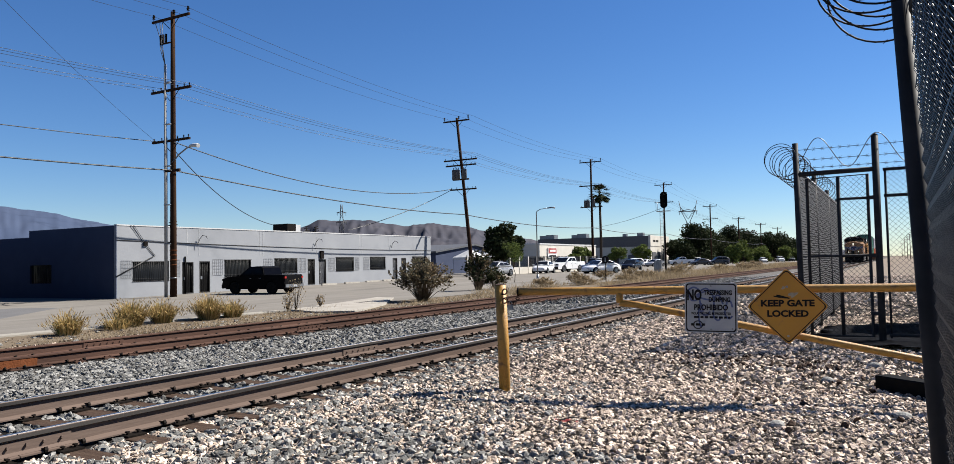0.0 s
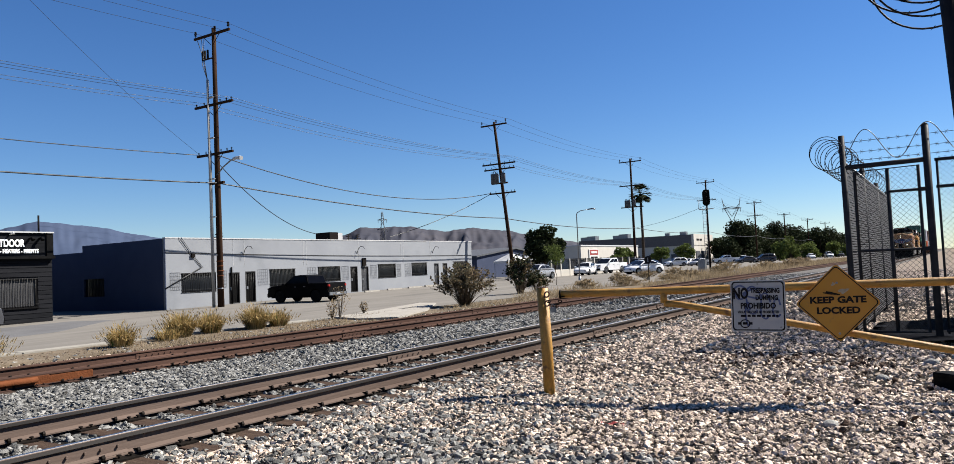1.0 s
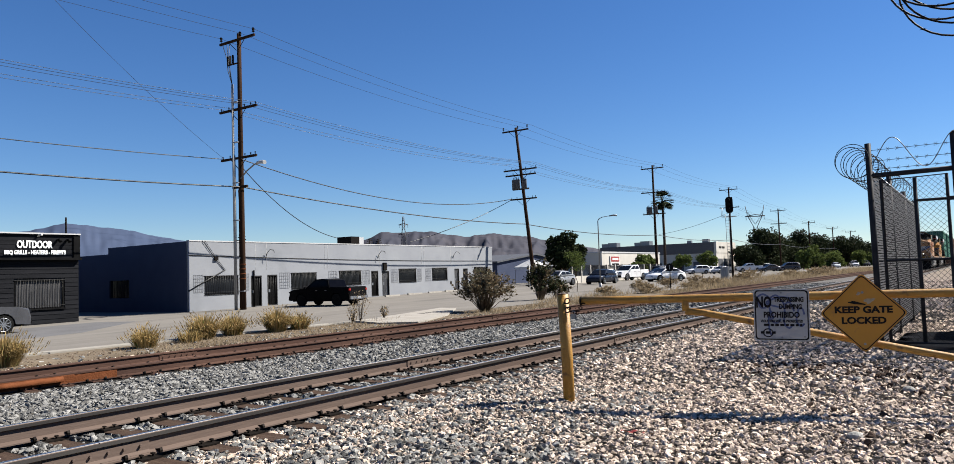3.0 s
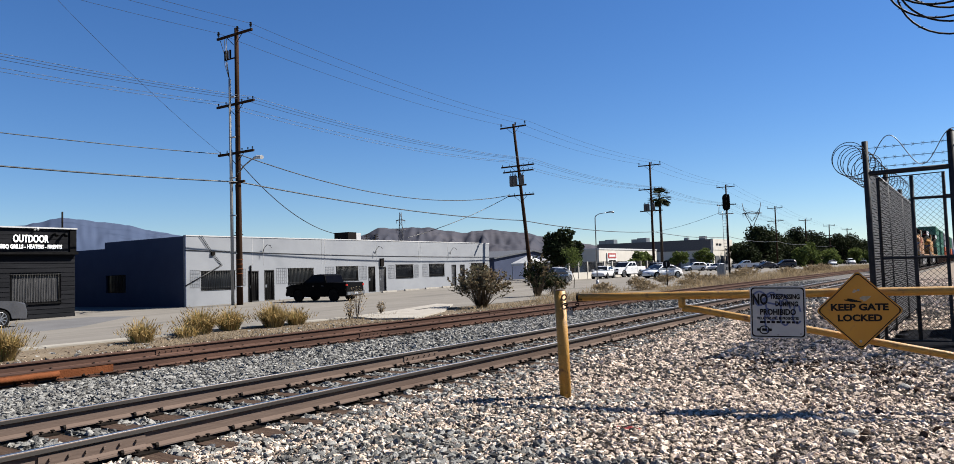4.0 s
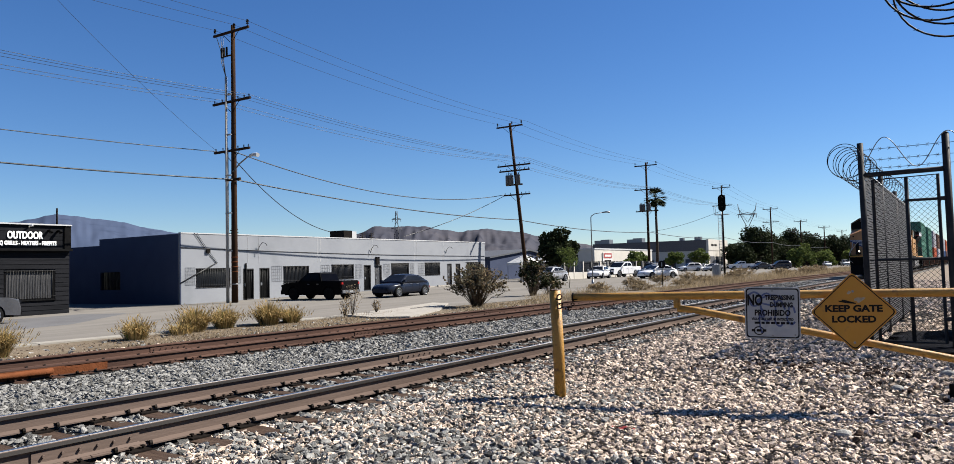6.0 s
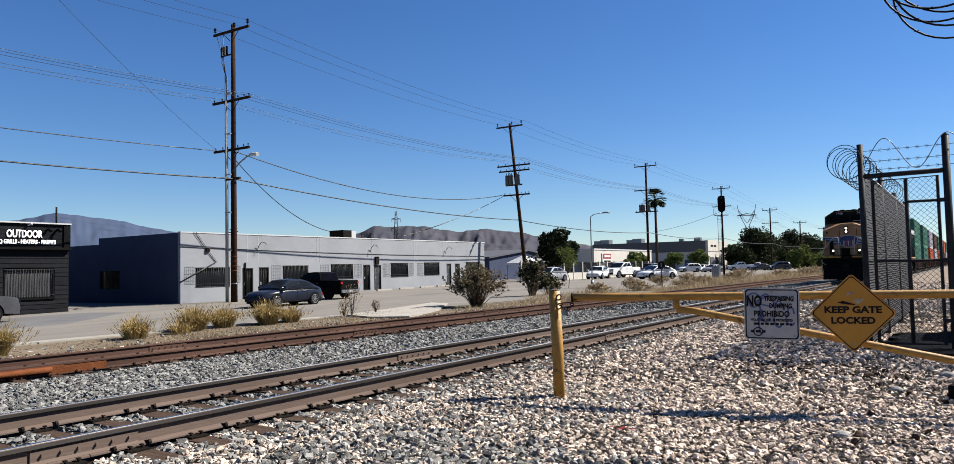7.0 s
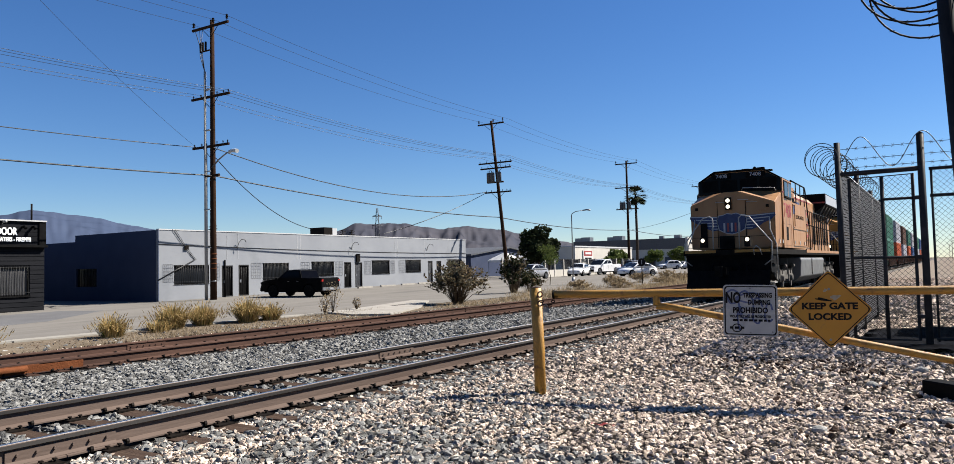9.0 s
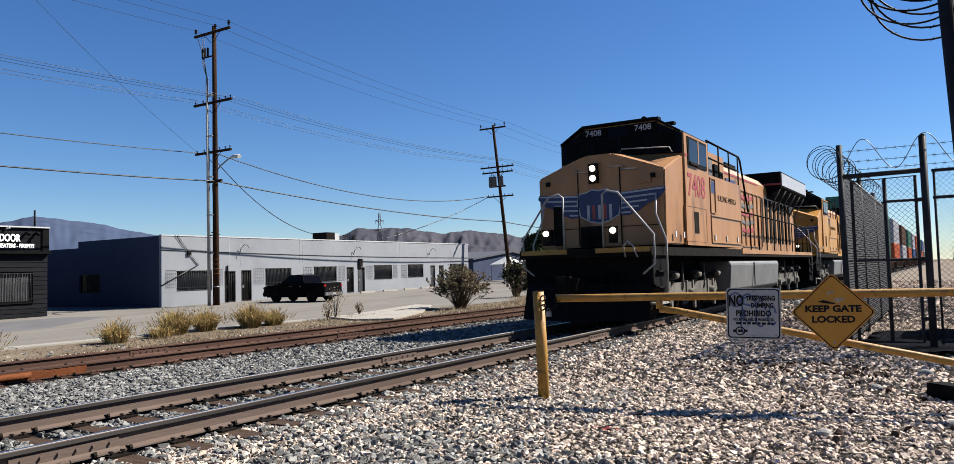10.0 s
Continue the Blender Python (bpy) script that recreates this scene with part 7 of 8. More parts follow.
def build_vehicles():
    build_car("pickup_truck", "pickup", P_BLACK, "black crew-cab pickup parked nose-in at the grey building", pose(-35.3, 35.0, lot_z(35) + 0.012, 0, 0, -86) @ Matrix.Scale(0.91, 4))
    build_car("pickup_truck", "pickup", P_GREY, "dark grey pickup parked by the board-clad shop", pose(-36.6, 14.1, lot_z(14) + 0.012, 0, 0, 180))
    rows = (("sedan", P_SILVER, "silver sedan parked at the roadside", -34.2, 64.8, -6), ("sedan", P_WHITE, "white sedan parked at the roadside", -35.9, 80, 8),
            ("pickup", P_WHITE, "white pickup parked at the roadside", -36.5, 88.2, -15), ("sedan", P_GREY, "dark grey car parked between white ones", -32.6, 88.5, -40),
            ("suv", P_GREY, "dark grey car parked between white ones", -37.5, 101, -20),
            ("sedan", P_WHITE, "white hatchback parked near the signal", -28.0, 77.5, -32), ("suv", P_WHITE, "white car in the far parking row", -48, 152, -50),
            ("sedan", P_WHITE, "white car in the far parking row", -46.3, 155.8, -20), ("sedan", P_SILVER, "silver car in the far parking row", -42, 148, -30),
            ("suv", P_WHITE, "white van in the far parking row", -45, 198, 10), ("pickup", P_WHITE, "white pickup in the far parking row", -42.4, 170, -60),
            ("sedan", P_GREY, "dark car in the far parking row", -36.5, 163, -50), ("suv", P_GREY, "dark car in the far parking row", -33.5, 166, -60),
            ("sedan", P_WHITE, "white car beside the far trees", -33, 225, 20), ("suv", P_WHITE, "white car beside the far trees", -31, 245, 20), ("suv", P_GREY, "dark car beside the far trees", -30, 262, 20), ("sedan", P_SILVER, "silver car beside the far trees", -28, 282, 20))
    for kind, paint, label, x, y, rz in rows:
        build_car("parked_car", kind, paint, label, pose(x, y, ground_z(x, y) + (0.012 if x < -20.6 else 0), 0, 0, rz))


build_vehicles()
SEDAN, SEDAN_WHEELS = build_car("sedan_car", "sedan", P_BLUE, "slate blue sedan driving along the street", None)


# ---- plants ----
def add_leaf(bm, c, size, rnd, long=1.6):
    d = Vector((rnd.gauss(0, 1), rnd.gauss(0, 1), rnd.gauss(0, 0.7))).normalized()
    s = d.orthogonal().normalized()
    s.rotate(Matrix.Rotation(rnd.uniform(0, 6.3), 3, d))
    a, b = d * size * long * 0.5, s * size * 0.5
    bm.faces.new([bm.verts.new(c + v) for v in (-a, b, a, -b)])


def crown(lobes, count, size, seed, long=1.5):
    """Leaves spread over several uneven lobes (centre, radii)."""
    rnd = random.Random(seed)
    bm = bmesh.new()
    total = sum(r[0] * r[1] * r[2] for _, r in lobes)
    for c, r in lobes:
        for _ in range(int(count * r[0] * r[1] * r[2] / total)):
            v = Vector((rnd.gauss(0, 1), rnd.gauss(0, 1), rnd.gauss(0, 1))).normalized()
            k = rnd.uniform(0.35, 1.0) ** 0.5 * (1 + 0.25 * noise.noise(v * 2.3 + Vector(c)))
            add_leaf(bm, Vector(c) + Vector((v.x * r[0], v.y * r[1], v.z * r[2])) * k, size * rnd.uniform(0.6, 1.3), rnd, long)
    return bm


def random_lobes(rnd, w, z0, z1, n):
    out = []
    for _ in range(n):
        a, q, z = rnd.uniform(0, 6.28), rnd.uniform(0, w * 0.6), rnd.uniform(z0, z1)
        k = rnd.uniform(0.3, 0.55)
        out.append(((q * math.cos(a), q * math.sin(a), z), (w * k, w * k, (z1 - z0) * 0.35 * rnd.uniform(0.7, 1.2))))
    return out


def build_tree(name, label, m, h, w, leaves, size, material, seed, stem=0.35, trunk=0.16, lobes=9):
    rnd = random.Random(seed)
    t = thing(name, label, "tree" if h > 3 else "bush", m)
    bm = bmesh.new()
    add_tube(bm, [(0, 0, -0.2), (0.05 * w * rnd.uniform(-1, 1), 0, h * stem * 0.6), (0.1 * rnd.uniform(-1, 1), 0.05, h * stem)], trunk, 8, trunk * 0.7)
    L = random_lobes(rnd, w / 2, h * (stem + 0.12), h * 0.88, lobes)
    for c, r in L:
        add_tube(bm, [(0, 0, h * stem * 0.9), (c[0] * 0.5, c[1] * 0.5, (h * stem + c[2]) / 2), c], trunk * 0.5, 5, trunk * 0.15)
    part("trunk", bm, M_BARK, t)
    part("crown", crown(L, leaves, size, seed), material, t, fix=False)
    return t


def build_tussock(m, n, h, seed):
    rnd = random.Random(seed)
    t = thing("grass_tussock", "clump of dry straw-coloured bunch grass by the siding", "grass clump", m, group="grass clumps")
    bm, bg = bmesh.new(), bmesh.new()
    for i in range(n):
        a, lean, q = rnd.uniform(0, 6.28), rnd.uniform(0.05, 0.95), rnd.uniform(0, 0.26)
        d = Vector((math.cos(a), math.sin(a), 0))
        hh = h * rnd.uniform(0.5, 1.1)
        p0 = d * q
        p1 = p0 + d * lean * hh * 0.45 + Vector((0, 0, hh * 0.62 * (1 - lean * 0.15)))
        p2 = p0 + d * lean * hh + Vector((0, 0, hh * (1 - lean * 0.6)))
        s = Vector((-d.y, d.x, 0)) * rnd.uniform(0.004, 0.009)
        target = bm if rnd.random() < 0.9 else bg
        v = [target.verts.new(p) for p in (p0 - s, p0 + s, p1 + s, p1 - s, p2)]
        target.faces.new((v[0], v[1], v[2], v[3]))
        target.faces.new((v[3], v[2], v[4]))
        if rnd.random() < 0.16:
            tip = [bm.verts.new(p) for p in (p2 - s * 2 - Vector((0, 0, 0.02)), p2 + d * 0.02, p2 + s * 2, p2 + d * 0.06 + Vector((0, 0, 0.09)))]
            bm.faces.new(tip)
    part("dry_foliage", bm, M_STRAW, t, fix=False)
    part("green_foliage", bg, M_LEAF_LIT, t, fix=False)


def build_shrub(label, m, h, w, stems, leaves, size, mat_a, mat_b, seed):
    """A scrubby bush: stems fan out from the root and fork into twigs that carry the leaves."""
    rnd = random.Random(seed)
    t = thing("shrub", label, "bush", m)
    wood, la, lb = bmesh.new(), bmesh.new(), bmesh.new()
    for i in range(stems):
        a, out, up = rnd.uniform(0, 6.283), rnd.random() ** 0.6, rnd.uniform(0.55, 1.05)
        d = Vector((math.cos(a), math.sin(a), 0))
        tip = d * w * out + Vector((0, 0, h * up * (1 - 0.45 * out * out)))
        mid = d * w * out * 0.4 + Vector((rnd.uniform(-0.08, 0.08), rnd.uniform(-0.08, 0.08), tip.z * 0.62))
        root = d * 0.15 * out
        add_tube(wood, [root, mid, tip], 0.012 * h / 1.7, 4, 0.004)
        ends = [(mid, tip)]
        for _ in range(4):
            k = rnd.uniform(0.2, 0.9)
            p = mid.lerp(tip, k)
            q = p + Vector((rnd.gauss(0, 0.2), rnd.gauss(0, 0.2), rnd.uniform(0.02, 0.28))) * w * 0.55
            add_tube(wood, [p, q], 0.005, 3, 0.003)
            ends.append((p, q))
        for _ in range(leaves // stems):
            p, q = rnd.choice(ends)
            c = p.lerp(q, rnd.uniform(0.1, 1.05)) + Vector((rnd.gauss(0, 0.035), rnd.gauss(0, 0.035), rnd.gauss(0, 0.035)))
            add_leaf(la if (i * 7) % 10 < 6 else lb, c, size * rnd.uniform(0.6, 1.5), rnd, 1.5)
    part("stem_fan", wood, M_TWIG, t)
    part("foliage", la, mat_a, t, fix=False)
    part("foliage", lb, mat_b, t, fix=False)


def build_plants():
    for k, (x, y, n, h) in enumerate(((-16.3, 7.2, 1500, 0.72), (-17.2, 10.8, 900, 0.56), (-17.9, 13.0, 1800, 0.74), (-18.2, 14.2, 1500, 0.66), (-17.8, 15.5, 1800, 0.76), (-17.9, 16.5, 900, 0.55), (-17.4, 12.2, 500, 0.38), (-17.0, 4.6, 1200, 0.7))):
        build_tussock(pose(x, y, -0.07), n, h, 40 + k)
    # twiggy weeds by the concrete apron
    for k, (x, y, h) in enumerate(((-17.9, 19.3, 1.15), (-18.3, 21.0, 0.55), (-17.7, 18.7, 0.7))):
        rnd = random.Random(80 + k)
        t = thing("dry_weed", "tall dry brown weed beside the rails", "weed", pose(x, y, -0.07))
        for i in range(26):
            bm = bmesh.new()
            a, b = rnd.uniform(0, 6.28), rnd.uniform(0.1, 0.4)
            p = Vector((math.cos(a) * b * h, math.sin(a) * b * h, h * rnd.uniform(0.6, 1.0)))
            add_tube(bm, [(0, 0, 0), p * 0.5 + Vector((0, 0, 0.08)), p], 0.006, 3, 0.002)
            part("stem", bm, M_BARK, t)
        part("leaves", crown([((0, 0, h * 0.55), (0.3 * h, 0.3 * h, 0.42 * h))], 150, 0.04, 90 + k), M_STRAW_PALE, t, fix=False)
    build_shrub("wide twiggy brown-green shrub with withered leaves", pose(-17.1, 25.9, -0.08), 1.9, 1.45, 170, 3200, 0.065, M_LEAF_BROWN, M_LEAF_GREY, 11)
    build_shrub("dark scrubby bush beside the leaning pole", pose(-20.6, 36.9, -0.1), 2.5, 1.0, 90, 2200, 0.08, M_LEAF, M_LEAF_BROWN, 12)
    build_shrub("low dark scrubby bush in the dry weeds", pose(-20.4, 38.4, -0.1), 1.35, 0.95, 60, 1500, 0.075, M_LEAF, M_LEAF_BROWN, 13)
    for k, (x, y, h, w) in enumerate(((-18.6, 41.5, 0.7, 0.8), (-17.4, 45.0, 0.6, 0.9), (-19.3, 48.5, 0.9, 0.9), (-17.2, 53.0, 0.6, 0.9), (-20.2, 56.5, 0.9, 1.0), (-18.2, 61.0, 0.8, 1.1), (-21.0, 66.0, 1.0, 1.2), (-18.5, 72.0, 0.9, 1.3), (-20.8, 84.0, 1.3, 1.6), (-18.4, 92.0, 1.0, 1.5), (-17.6, 104.0, 1.1, 1.8), (-18.8, 118.0, 1.2, 2.0))):
        build_shrub("low dry straw-brown brush along the siding", pose(x, y, -0.1), h, w, 50, 1700, 0.03 + 0.00045 * y, M_STRAW_PALE, M_STRAW_PALE, 130 + k)
    for k, (x, y, h, w) in enumerate(((5.5, 44.0, 0.9, 1.2), (6.8, 58.0, 1.1, 1.5), (5.2, 75.0, 1.0, 1.6), (7.5, 96.0, 1.5, 2.0), (6.0, 125.0, 1.6, 2.4), (9.0, 150.0, 2.6, 3.0), (7.0, 185.0, 2.4, 3.2))):
        build_shrub("dry grey-brown brush on the gravel beyond the fence", pose(x, y, -0.1), h, w, 60, 1500, 0.05 + 0.0006 * y, M_LEAF_BROWN, M_LEAF_GREY, 170 + k)
    build_tree("street_tree", "round dense dark green street tree", pose(-37.2, 72.5, 0.0), 6.1, 5.0, 7500, 0.24, M_LEAF, 14, 0.28, 0.16, 14)
    build_tree("street_tree", "thin young tree with sparse pale leaves", pose(-25.0, 50.3, -0.15), 3.2, 2.3, 1300, 0.075, M_LEAF_LIT, 15, 0.42, 0.03, 9)
    for k, (x, y, h, w) in enumerate(((-47, 118, 4.2, 5), (-56, 165, 5.0, 5), (-52, 172, 5.2, 5), (-57, 150, 4.5, 4))):
        build_tree("yard_tree", "small light green yard tree by the shops", pose(x, y, -0.2), h, w, 1600, 0.3, M_LEAF_LIT, 20 + k, 0.3, 0.12, 9)
    rnd = random.Random(31)
    for k in range(26):
        f = k / 25
        y = 203 + 180 * f
        x = -47 + 15 * f + rnd.uniform(-4, 4)
        h = rnd.uniform(8.6, 11.8) * (1 - 0.3 * f) if k % 6 else 7.5
        build_tree("shade_tree", "tall dark green tree in the row beside the line", pose(x, y, -0.3), h, rnd.uniform(10, 13.5), 5600, 0.40, M_LEAF, 50 + k, 0.1, 0.3, 22)
    for k in range(9):
        y = 150 + 24 * k
        build_tree("roadside_bush", "bright green bush in front of the tree row", pose(-36 + 1.2 * k + rnd.uniform(-2, 2), y + 40, -0.2), rnd.uniform(4.2, 6.4), rnd.uniform(5, 8), 1500, 0.42, M_LEAF_LIT, 90 + k, 0.1, 0.14, 9)
    # palm
    t = thing("palm_tree", "tall fan palm with a shaggy crown", "palm tree", pose(-41.5, 115, -0.2))
    tube_part("trunk", [(0, 0, -0.3), (0.1, 0, 6), (0.05, 0, 12.4)], 0.24, M_BARK, t, n=10, r2=0.17)
    bm, rnd = bmesh.new(), random.Random(7)
    for i in range(80):
        a, e = rnd.uniform(0, 6.28), rnd.uniform(-0.9, 1.2)
        d = Vector((math.cos(a) * math.cos(e), math.sin(a) * math.cos(e), math.sin(e)))
        s = d.cross(Vector((0, 0, 1))).normalized()
        c = Vector((0.05, 0, 12.5)) + d * 1.1
        for q in range(9):
            b = (q - 4) / 4
            tip = c + d * 0.95 * (1 - 0.25 * abs(b)) + s * b * 0.75 - Vector((0, 0, 0.25))
            bm.faces.new([bm.verts.new(v) for v in (c - s * 0.16, c + s * 0.16, tip)])
        bm.faces.new([bm.verts.new(v) for v in (Vector((0.05, 0, 12.5)) - s * 0.03, Vector((0.05, 0, 12.5)) + s * 0.03, c + s * 0.03, c - s * 0.03)])
    part("fronds", bm, M_LEAF, t, fix=False)
    # dry weeds along the siding
    verts, faces = [], []
    rnd = np.random.default_rng(9)
    n = 62000
    yy = 2 + 205 * rnd.random(n) ** 1.75
    xx = -14.6 - (3.3 + 1.9 * (yy > 30) + 3.5 * (yy > 60)) * rnd.random(n)
    dens = np.array([noise.noise(Vector((float(a) * 0.35, float(b) * 0.2, 2.0))) for a, b in zip(xx, yy)])
    keep = dens > 0.06 - 0.004 * np.minimum(yy, 80)
    xx, yy = xx[keep], yy[keep]
    n = len(xx)
    hh = (0.05 + 0.42 * rnd.random(n) ** 2.4) * (0.35 + 1.5 * np.clip((yy - 14) / 45, 0, 1)) * (0.6 + 1.2 * np.clip(dens[keep], 0, 0.5))
    ww = 0.005 + 0.00022 * yy
    a = rnd.random(n) * 6.28
    lean = 0.5 * rnd.standard_normal((n, 2)) * hh[:, None]
    base = np.stack([xx, yy, np.full(n, -0.08)], 1)
    side = np.stack([np.cos(a) * ww, np.sin(a) * ww, np.zeros(n)], 1)
    tip = base + np.stack([lean[:, 0], lean[:, 1], hh], 1)
    V = np.stack([base - side, base + side, tip], 1).reshape(-1, 3)
    me = bpy.data.meshes.new("dry_weeds")
    me.from_pydata(V.tolist(), [], np.arange(3 * n).reshape(-1, 3).tolist())
    me.materials.append(M_STRAW_PALE)
    tagged(new("dry_weeds", me), "bleached dry weeds along the siding", "weeds", kind="stuff")


build_plants()


# ---- loose stone, nearest last ----
def stone_shapes():
    """Broken stones: the hulls of a few scattered points."""
    out, rnd = [], random.Random(2)
    for k in range(18):
        bm = bmesh.new()
        for _ in range(10):
            v = Vector((rnd.gauss(0, 1), rnd.gauss(0, 1), rnd.gauss(0, 1))).normalized() * rnd.uniform(0.85, 1.1)
            bm.verts.new((v.x * 1.25, v.y * 0.95, v.z * 0.72))
        bmesh.ops.convex_hull(bm, input=bm.verts[:])
        bmesh.ops.delete(bm, geom=[v for v in bm.verts if not v.link_faces], context="VERTS")
        bmesh.ops.triangulate(bm, faces=bm.faces[:])
        bmesh.ops.recalc_face_normals(bm, faces=bm.faces)
        bm.verts.index_update()
        out.append((np.array([v.co[:] for v in bm.verts]), np.array([[v.index for v in f.verts] for f in bm.faces])))
        bm.free()
    return out


SHAPES = stone_shapes()


def scatter(name, label, xs, ys, size, density, material, seed, sink=0.12, skip=None):
    rnd = np.random.default_rng(seed)
    n = int(density * (xs[1] - xs[0]) * (ys[1] - ys[0]))
    x, y = xs[0] + (xs[1] - xs[0]) * rnd.random(n), ys[0] + (ys[1] - ys[0]) * rnd.random(n)
    keep = x * x + y * y > 0.01
    if skip is not None:
        keep &= ~skip(x, y)
    x, y = x[keep], y[keep]
    n = len(x)
    z = np.interp(x, [p[0] for p in PROFILE], [p[1] for p in PROFILE])
    s = 0.66 * size * (0.4 + 1.55 * rnd.random(n) ** 2.6)
    V, F, at = [], [], 0
    which = rnd.integers(0, len(SHAPES), n)
    for k, (sv, sf) in enumerate(SHAPES):
        idx = np.nonzero(which == k)[0]
        m = len(idx)
        a = rnd.random((m, 3)) * np.array([6.283, 1.2, 1.2]) - np.array([0, 0.6, 0.6])
        ca, sa, cb, sb, cc, sc = np.cos(a[:, 0]), np.sin(a[:, 0]), np.cos(a[:, 1]), np.sin(a[:, 1]), np.cos(a[:, 2]), np.sin(a[:, 2])
        R = np.empty((m, 3, 3))
        R[:, 0] = np.stack([ca * cb, ca * sb * sc - sa * cc, ca * sb * cc + sa * sc], 1)
        R[:, 1] = np.stack([sa * cb, sa * sb * sc + ca * cc, sa * sb * cc - ca * sc], 1)
        R[:, 2] = np.stack([-sb, cb * sc, cb * cc], 1)
        P = np.einsum("mij,vj->mvi", R, sv) * s[idx][:, None, None]
        P += np.stack([x[idx], y[idx], z[idx] + s[idx] * sink], 1)[:, None, :]
        V.append(P.reshape(-1, 3))
        F.append((sf[None] + (np.arange(m) * len(sv))[:, None, None]).reshape(-1, 3) + at)
        at += m * len(sv)
    V, F = np.concatenate(V), np.concatenate(F)
    me = bpy.data.meshes.new(name)
    me.vertices.add(len(V))
    me.vertices.foreach_set("co", V.astype(np.float32).ravel())
    me.loops.add(3 * len(F))
    me.loops.foreach_set("vertex_index", F.astype(np.int32).ravel())
    me.polygons.add(len(F))
    me.polygons.foreach_set("loop_start", np.arange(0, 3 * len(F), 3, dtype=np.int32))
    me.update(calc_edges=True)
    me.shade_flat()
    me.materials.append(material)
    tagged(new(name, me), label, "gravel", kind="stuff")


def on_main(x, y):
    tie = np.abs((y / 0.51 + 0.5) % 1 - 0.5) * 0.51 < 0.105
    rail = (np.abs(np.abs(x + 6.486) - 0.7525) < 0.11)
    return rail | (tie & (np.abs(x + 6.486) < 1.33))


scatter("ballast_stones", "angular grey ballast stones around the rails", (-11.6, -5.0), (0.5, 9.5), 0.040, 620, M_STONE, 1, 0.15, on_main)
scatter("ballast_stones", "angular grey ballast stones around the rails", (-11.6, -5.0), (9.5, 24), 0.046, 350, M_STONE, 2, 0.15, on_main)
scatter("ballast_stones", "angular grey ballast stones around the rails", (-11.6, -4.4), (24, 60), 0.065, 48, M_STONE, 3, 0.3, on_main)
scatter("yard_gravel", "pale tan crushed gravel covering the yard", (-5.6, 1.2), (2.4, 9.0), 0.029, 1200, M_STONE_TAN, 4, 0.12, on_main)
scatter("yard_gravel", "pale tan crushed gravel covering the yard", (-5.6, 2.0), (9.0, 20), 0.037, 400, M_STONE_TAN, 5, 0.12, on_main)
scatter("yard_gravel", "pale tan crushed gravel covering the yard", (-4.9, 4.0), (20, 60), 0.065, 48, M_STONE_TAN, 6)
scatter("ballast_stones", "grey ballast stones spilt over the tan gravel", (-5.3, -2.9), (2.4, 8.5), 0.036, 330, M_STONE, 9, 0.22)
scatter("ballast_stones", "grey ballast stones spilt over the tan gravel", (-4.6, -1.4), (2.4, 5.4), 0.036, 600, M_STONE, 11, 0.42)
scatter("yard_gravel", "pale tan crushed gravel covering the yard", (4.0, 12.0), (20, 60), 0.09, 40, M_STONE_TAN, 10)
scatter("yard_gravel", "pale tan crushed gravel covering the yard", (-5.6, 3.0), (-5, 0), 0.05, 230, M_STONE_TAN, 21, 0.12, on_main)
scatter("yard_gravel", "pale tan crushed gravel covering the yard", (-5.6, 3.0), (0, 2.4), 0.042, 620, M_STONE_TAN, 25, 0.12, on_main)
scatter("yard_gravel", "pale tan crushed gravel covering the yard", (1.2, 3.0), (2.4, 9.0), 0.045, 520, M_STONE_TAN, 26)
scatter("yard_gravel", "pale tan crushed gravel covering the yard", (2.0, 4.0), (9.0, 20), 0.06, 170, M_STONE_TAN, 27)
scatter("ballast_stones", "angular grey ballast stones around the rails", (-11.6, -5.0), (-5, 0.5), 0.05, 200, M_STONE, 22, 0.15, on_main)
scatter("roadside_pebbles", "loose pebbles in the dirt beyond the siding", (-18.1, -13.8), (2, 40), 0.024, 90, M_STONE_TAN, 7)
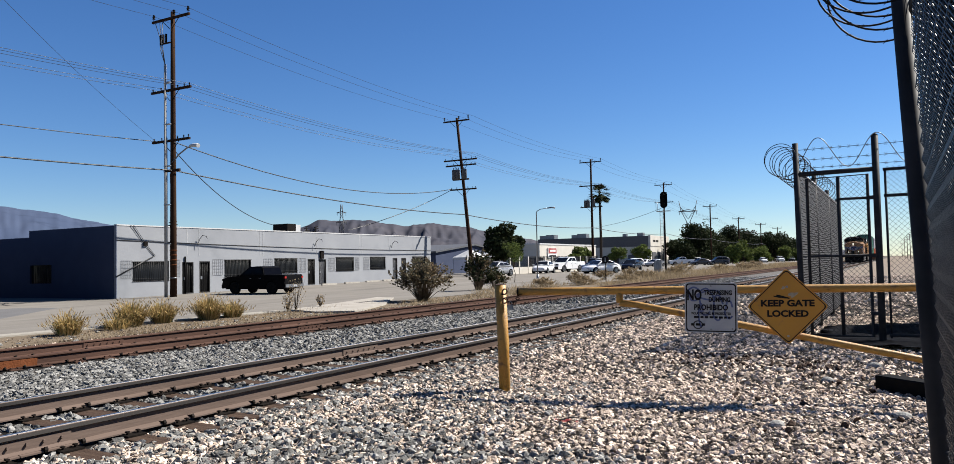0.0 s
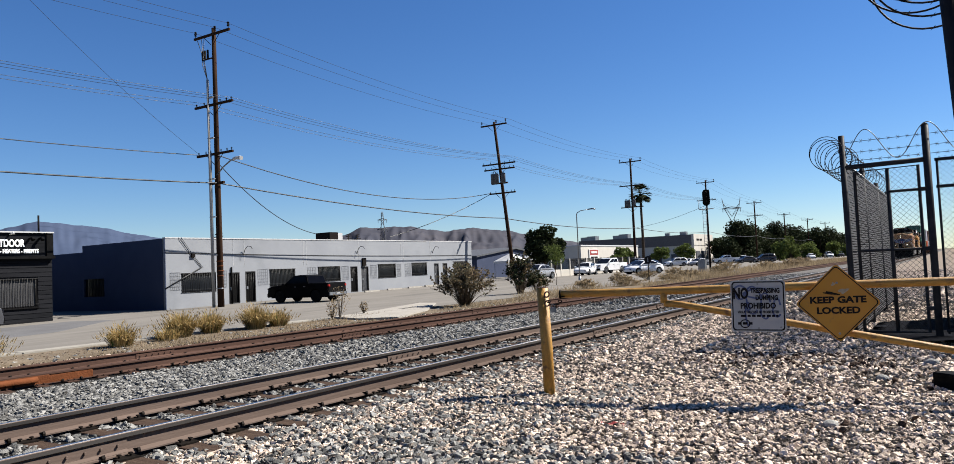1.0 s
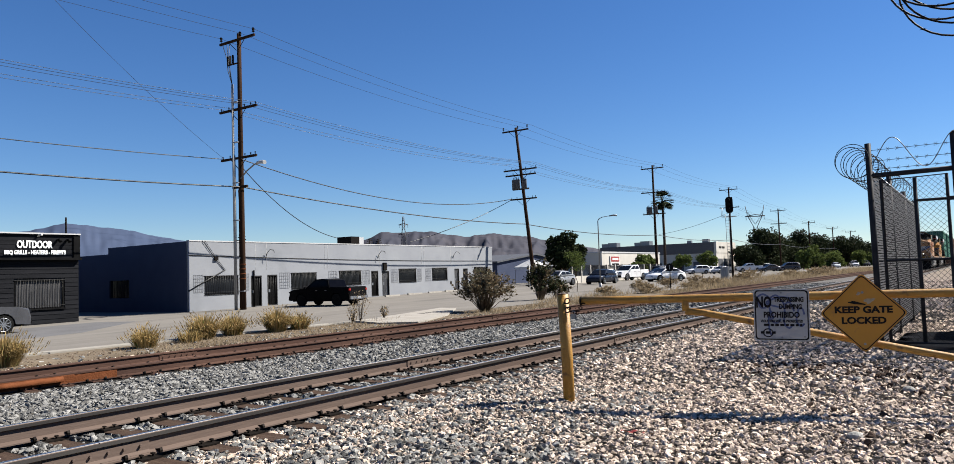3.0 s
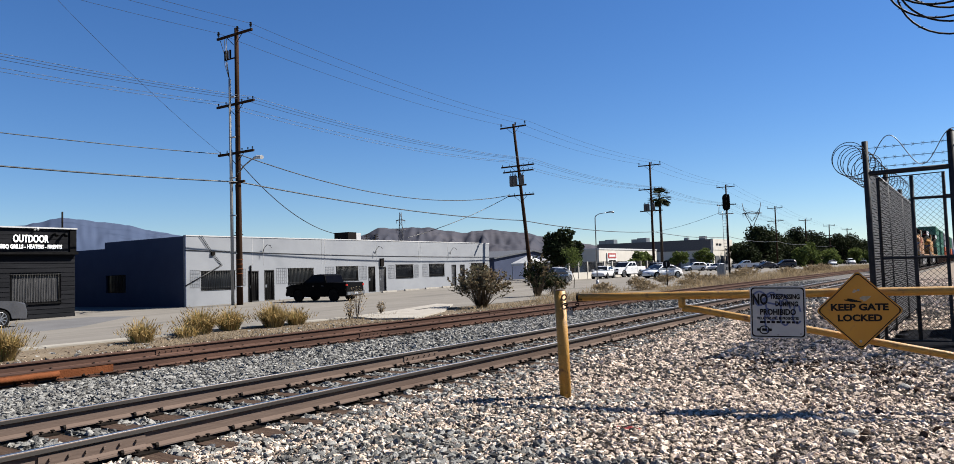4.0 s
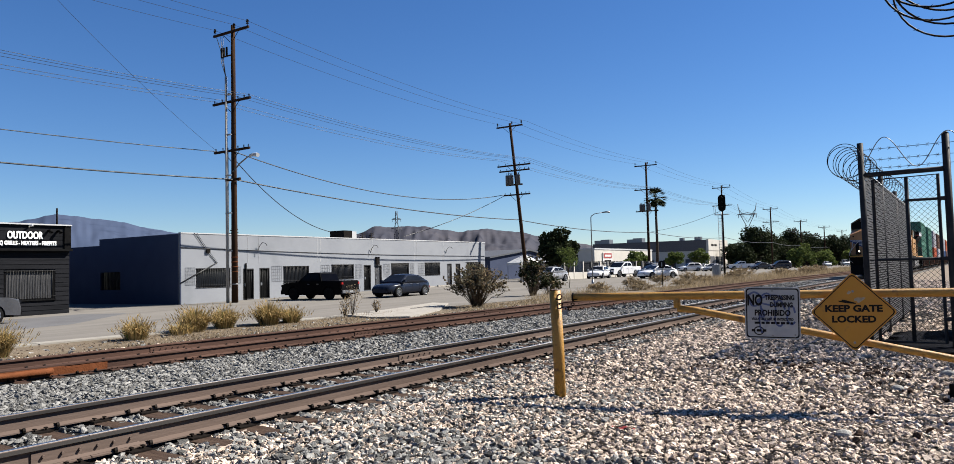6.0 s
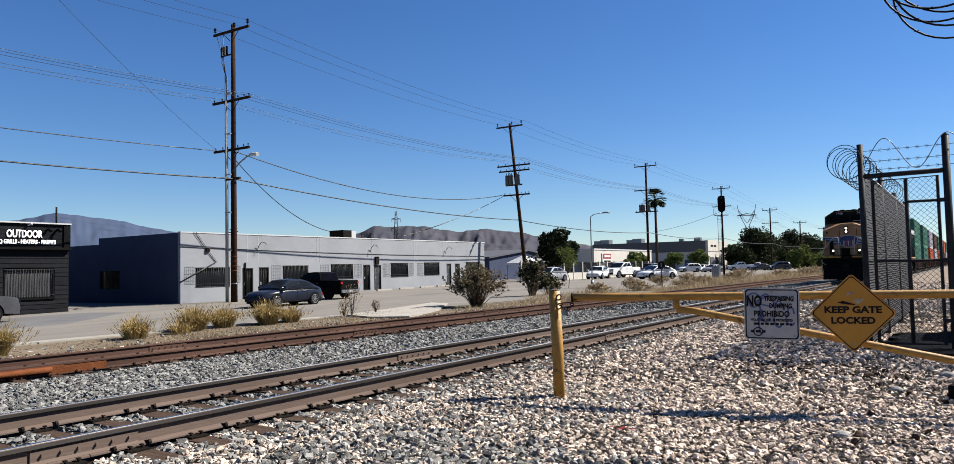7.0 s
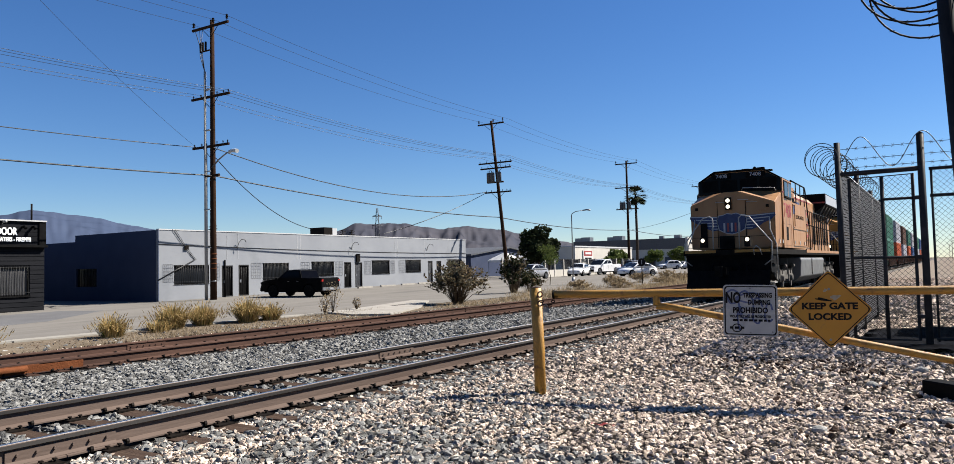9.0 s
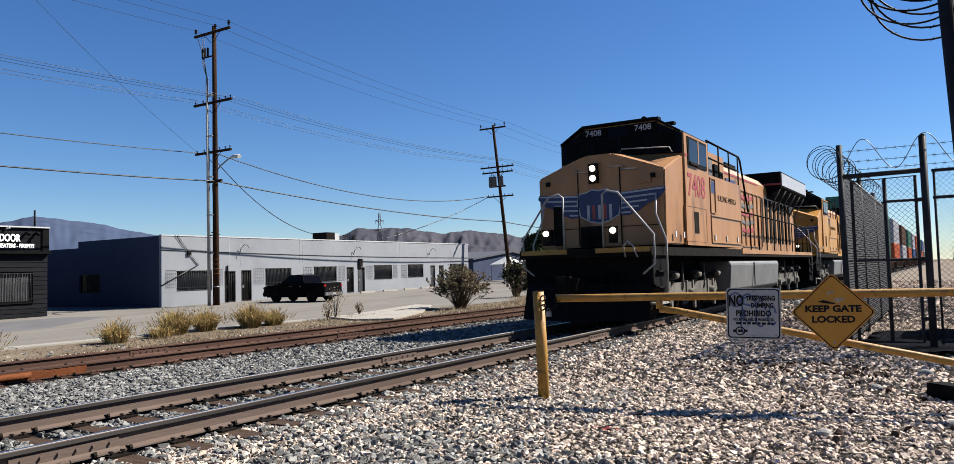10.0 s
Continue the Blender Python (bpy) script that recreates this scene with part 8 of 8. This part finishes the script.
scatter("yard_clods", "dark clods and leaf litter strewn over the gravel", (-3.4, -0.7), (10.4, 11.8), 0.036, 120, M_TIE, 23, 0.5)
scatter("yard_clods", "dark clods and leaf litter strewn over the gravel", (-1.6, 0.7), (6.6, 10.4), 0.04, 16, M_TIE, 24, 0.5)
scatter("roadside_pebbles", "pale broken stones along the siding", (-17.2, -13.6), (2, 40), 0.05, 14, M_STONE, 31, 0.3)
scatter("roadside_pebbles", "twigs and dry litter in the dirt beyond the siding", (-18.0, -14.2), (2, 40), 0.028, 90, M_TWIG, 32, 0.4)
scatter("roadside_pebbles", "dark clods and leaf litter in the dirt beyond the siding", (-17.9, -14.2), (2, 40), 0.035, 60, M_TIE, 8)


# ---- everything that moves ----
TRAIN_Y, TRAIN_SPEED, TRAIN_SLOWING = 14.4, 12.4, 0.085
SEDAN_Y = ((0.0, 99.0), (2.5, 73.8), (4.5, 53.6), (5.5, 43.5), (7.0, 28.5), (7.5, 23.5), (8.0, 18.6), (8.5, 13.7), (10.0, -1.0))


def motions():
    times = [i * 0.5 for i in range(21)]

    def left_to_go(t):
        return TRAIN_SPEED * (10 - t) + TRAIN_SLOWING * (10 - t) ** 2

    def train(ob, y, z):
        walk(ob, [(t, pose(-6.486, TRAIN_Y + y + left_to_go(t), 0.252 + z)) for t in times])
    train(LOCO_A, 0, 0)
    train(LOCO_B, 22.3, 0)
    for ob, y, z in WAGONS:
        train(ob, y, z)
    for wheels in (WHEELS_A, WHEELS_B):
        for w, y in zip(wheels, AXLES):
            walk(w, [(i / 30, pose(0, y, 0.52) @ Matrix.Rotation((left_to_go(0) - left_to_go(i / 30)) / 0.52, 4, "X")) for i in range(301)])
    walk(SEDAN, [(t, pose(-31.35, y, lot_z(y) + 0.012)) for t, y in SEDAN_Y])
    for w in SEDAN_WHEELS:
        at = w.matrix_basis.translation.copy()
        walk(w, [(i / 30, Matrix.Translation(at) @ Matrix.Rotation(i / 30 * 10.0 / 0.33, 4, "X")) for i in range(301)])


motions()
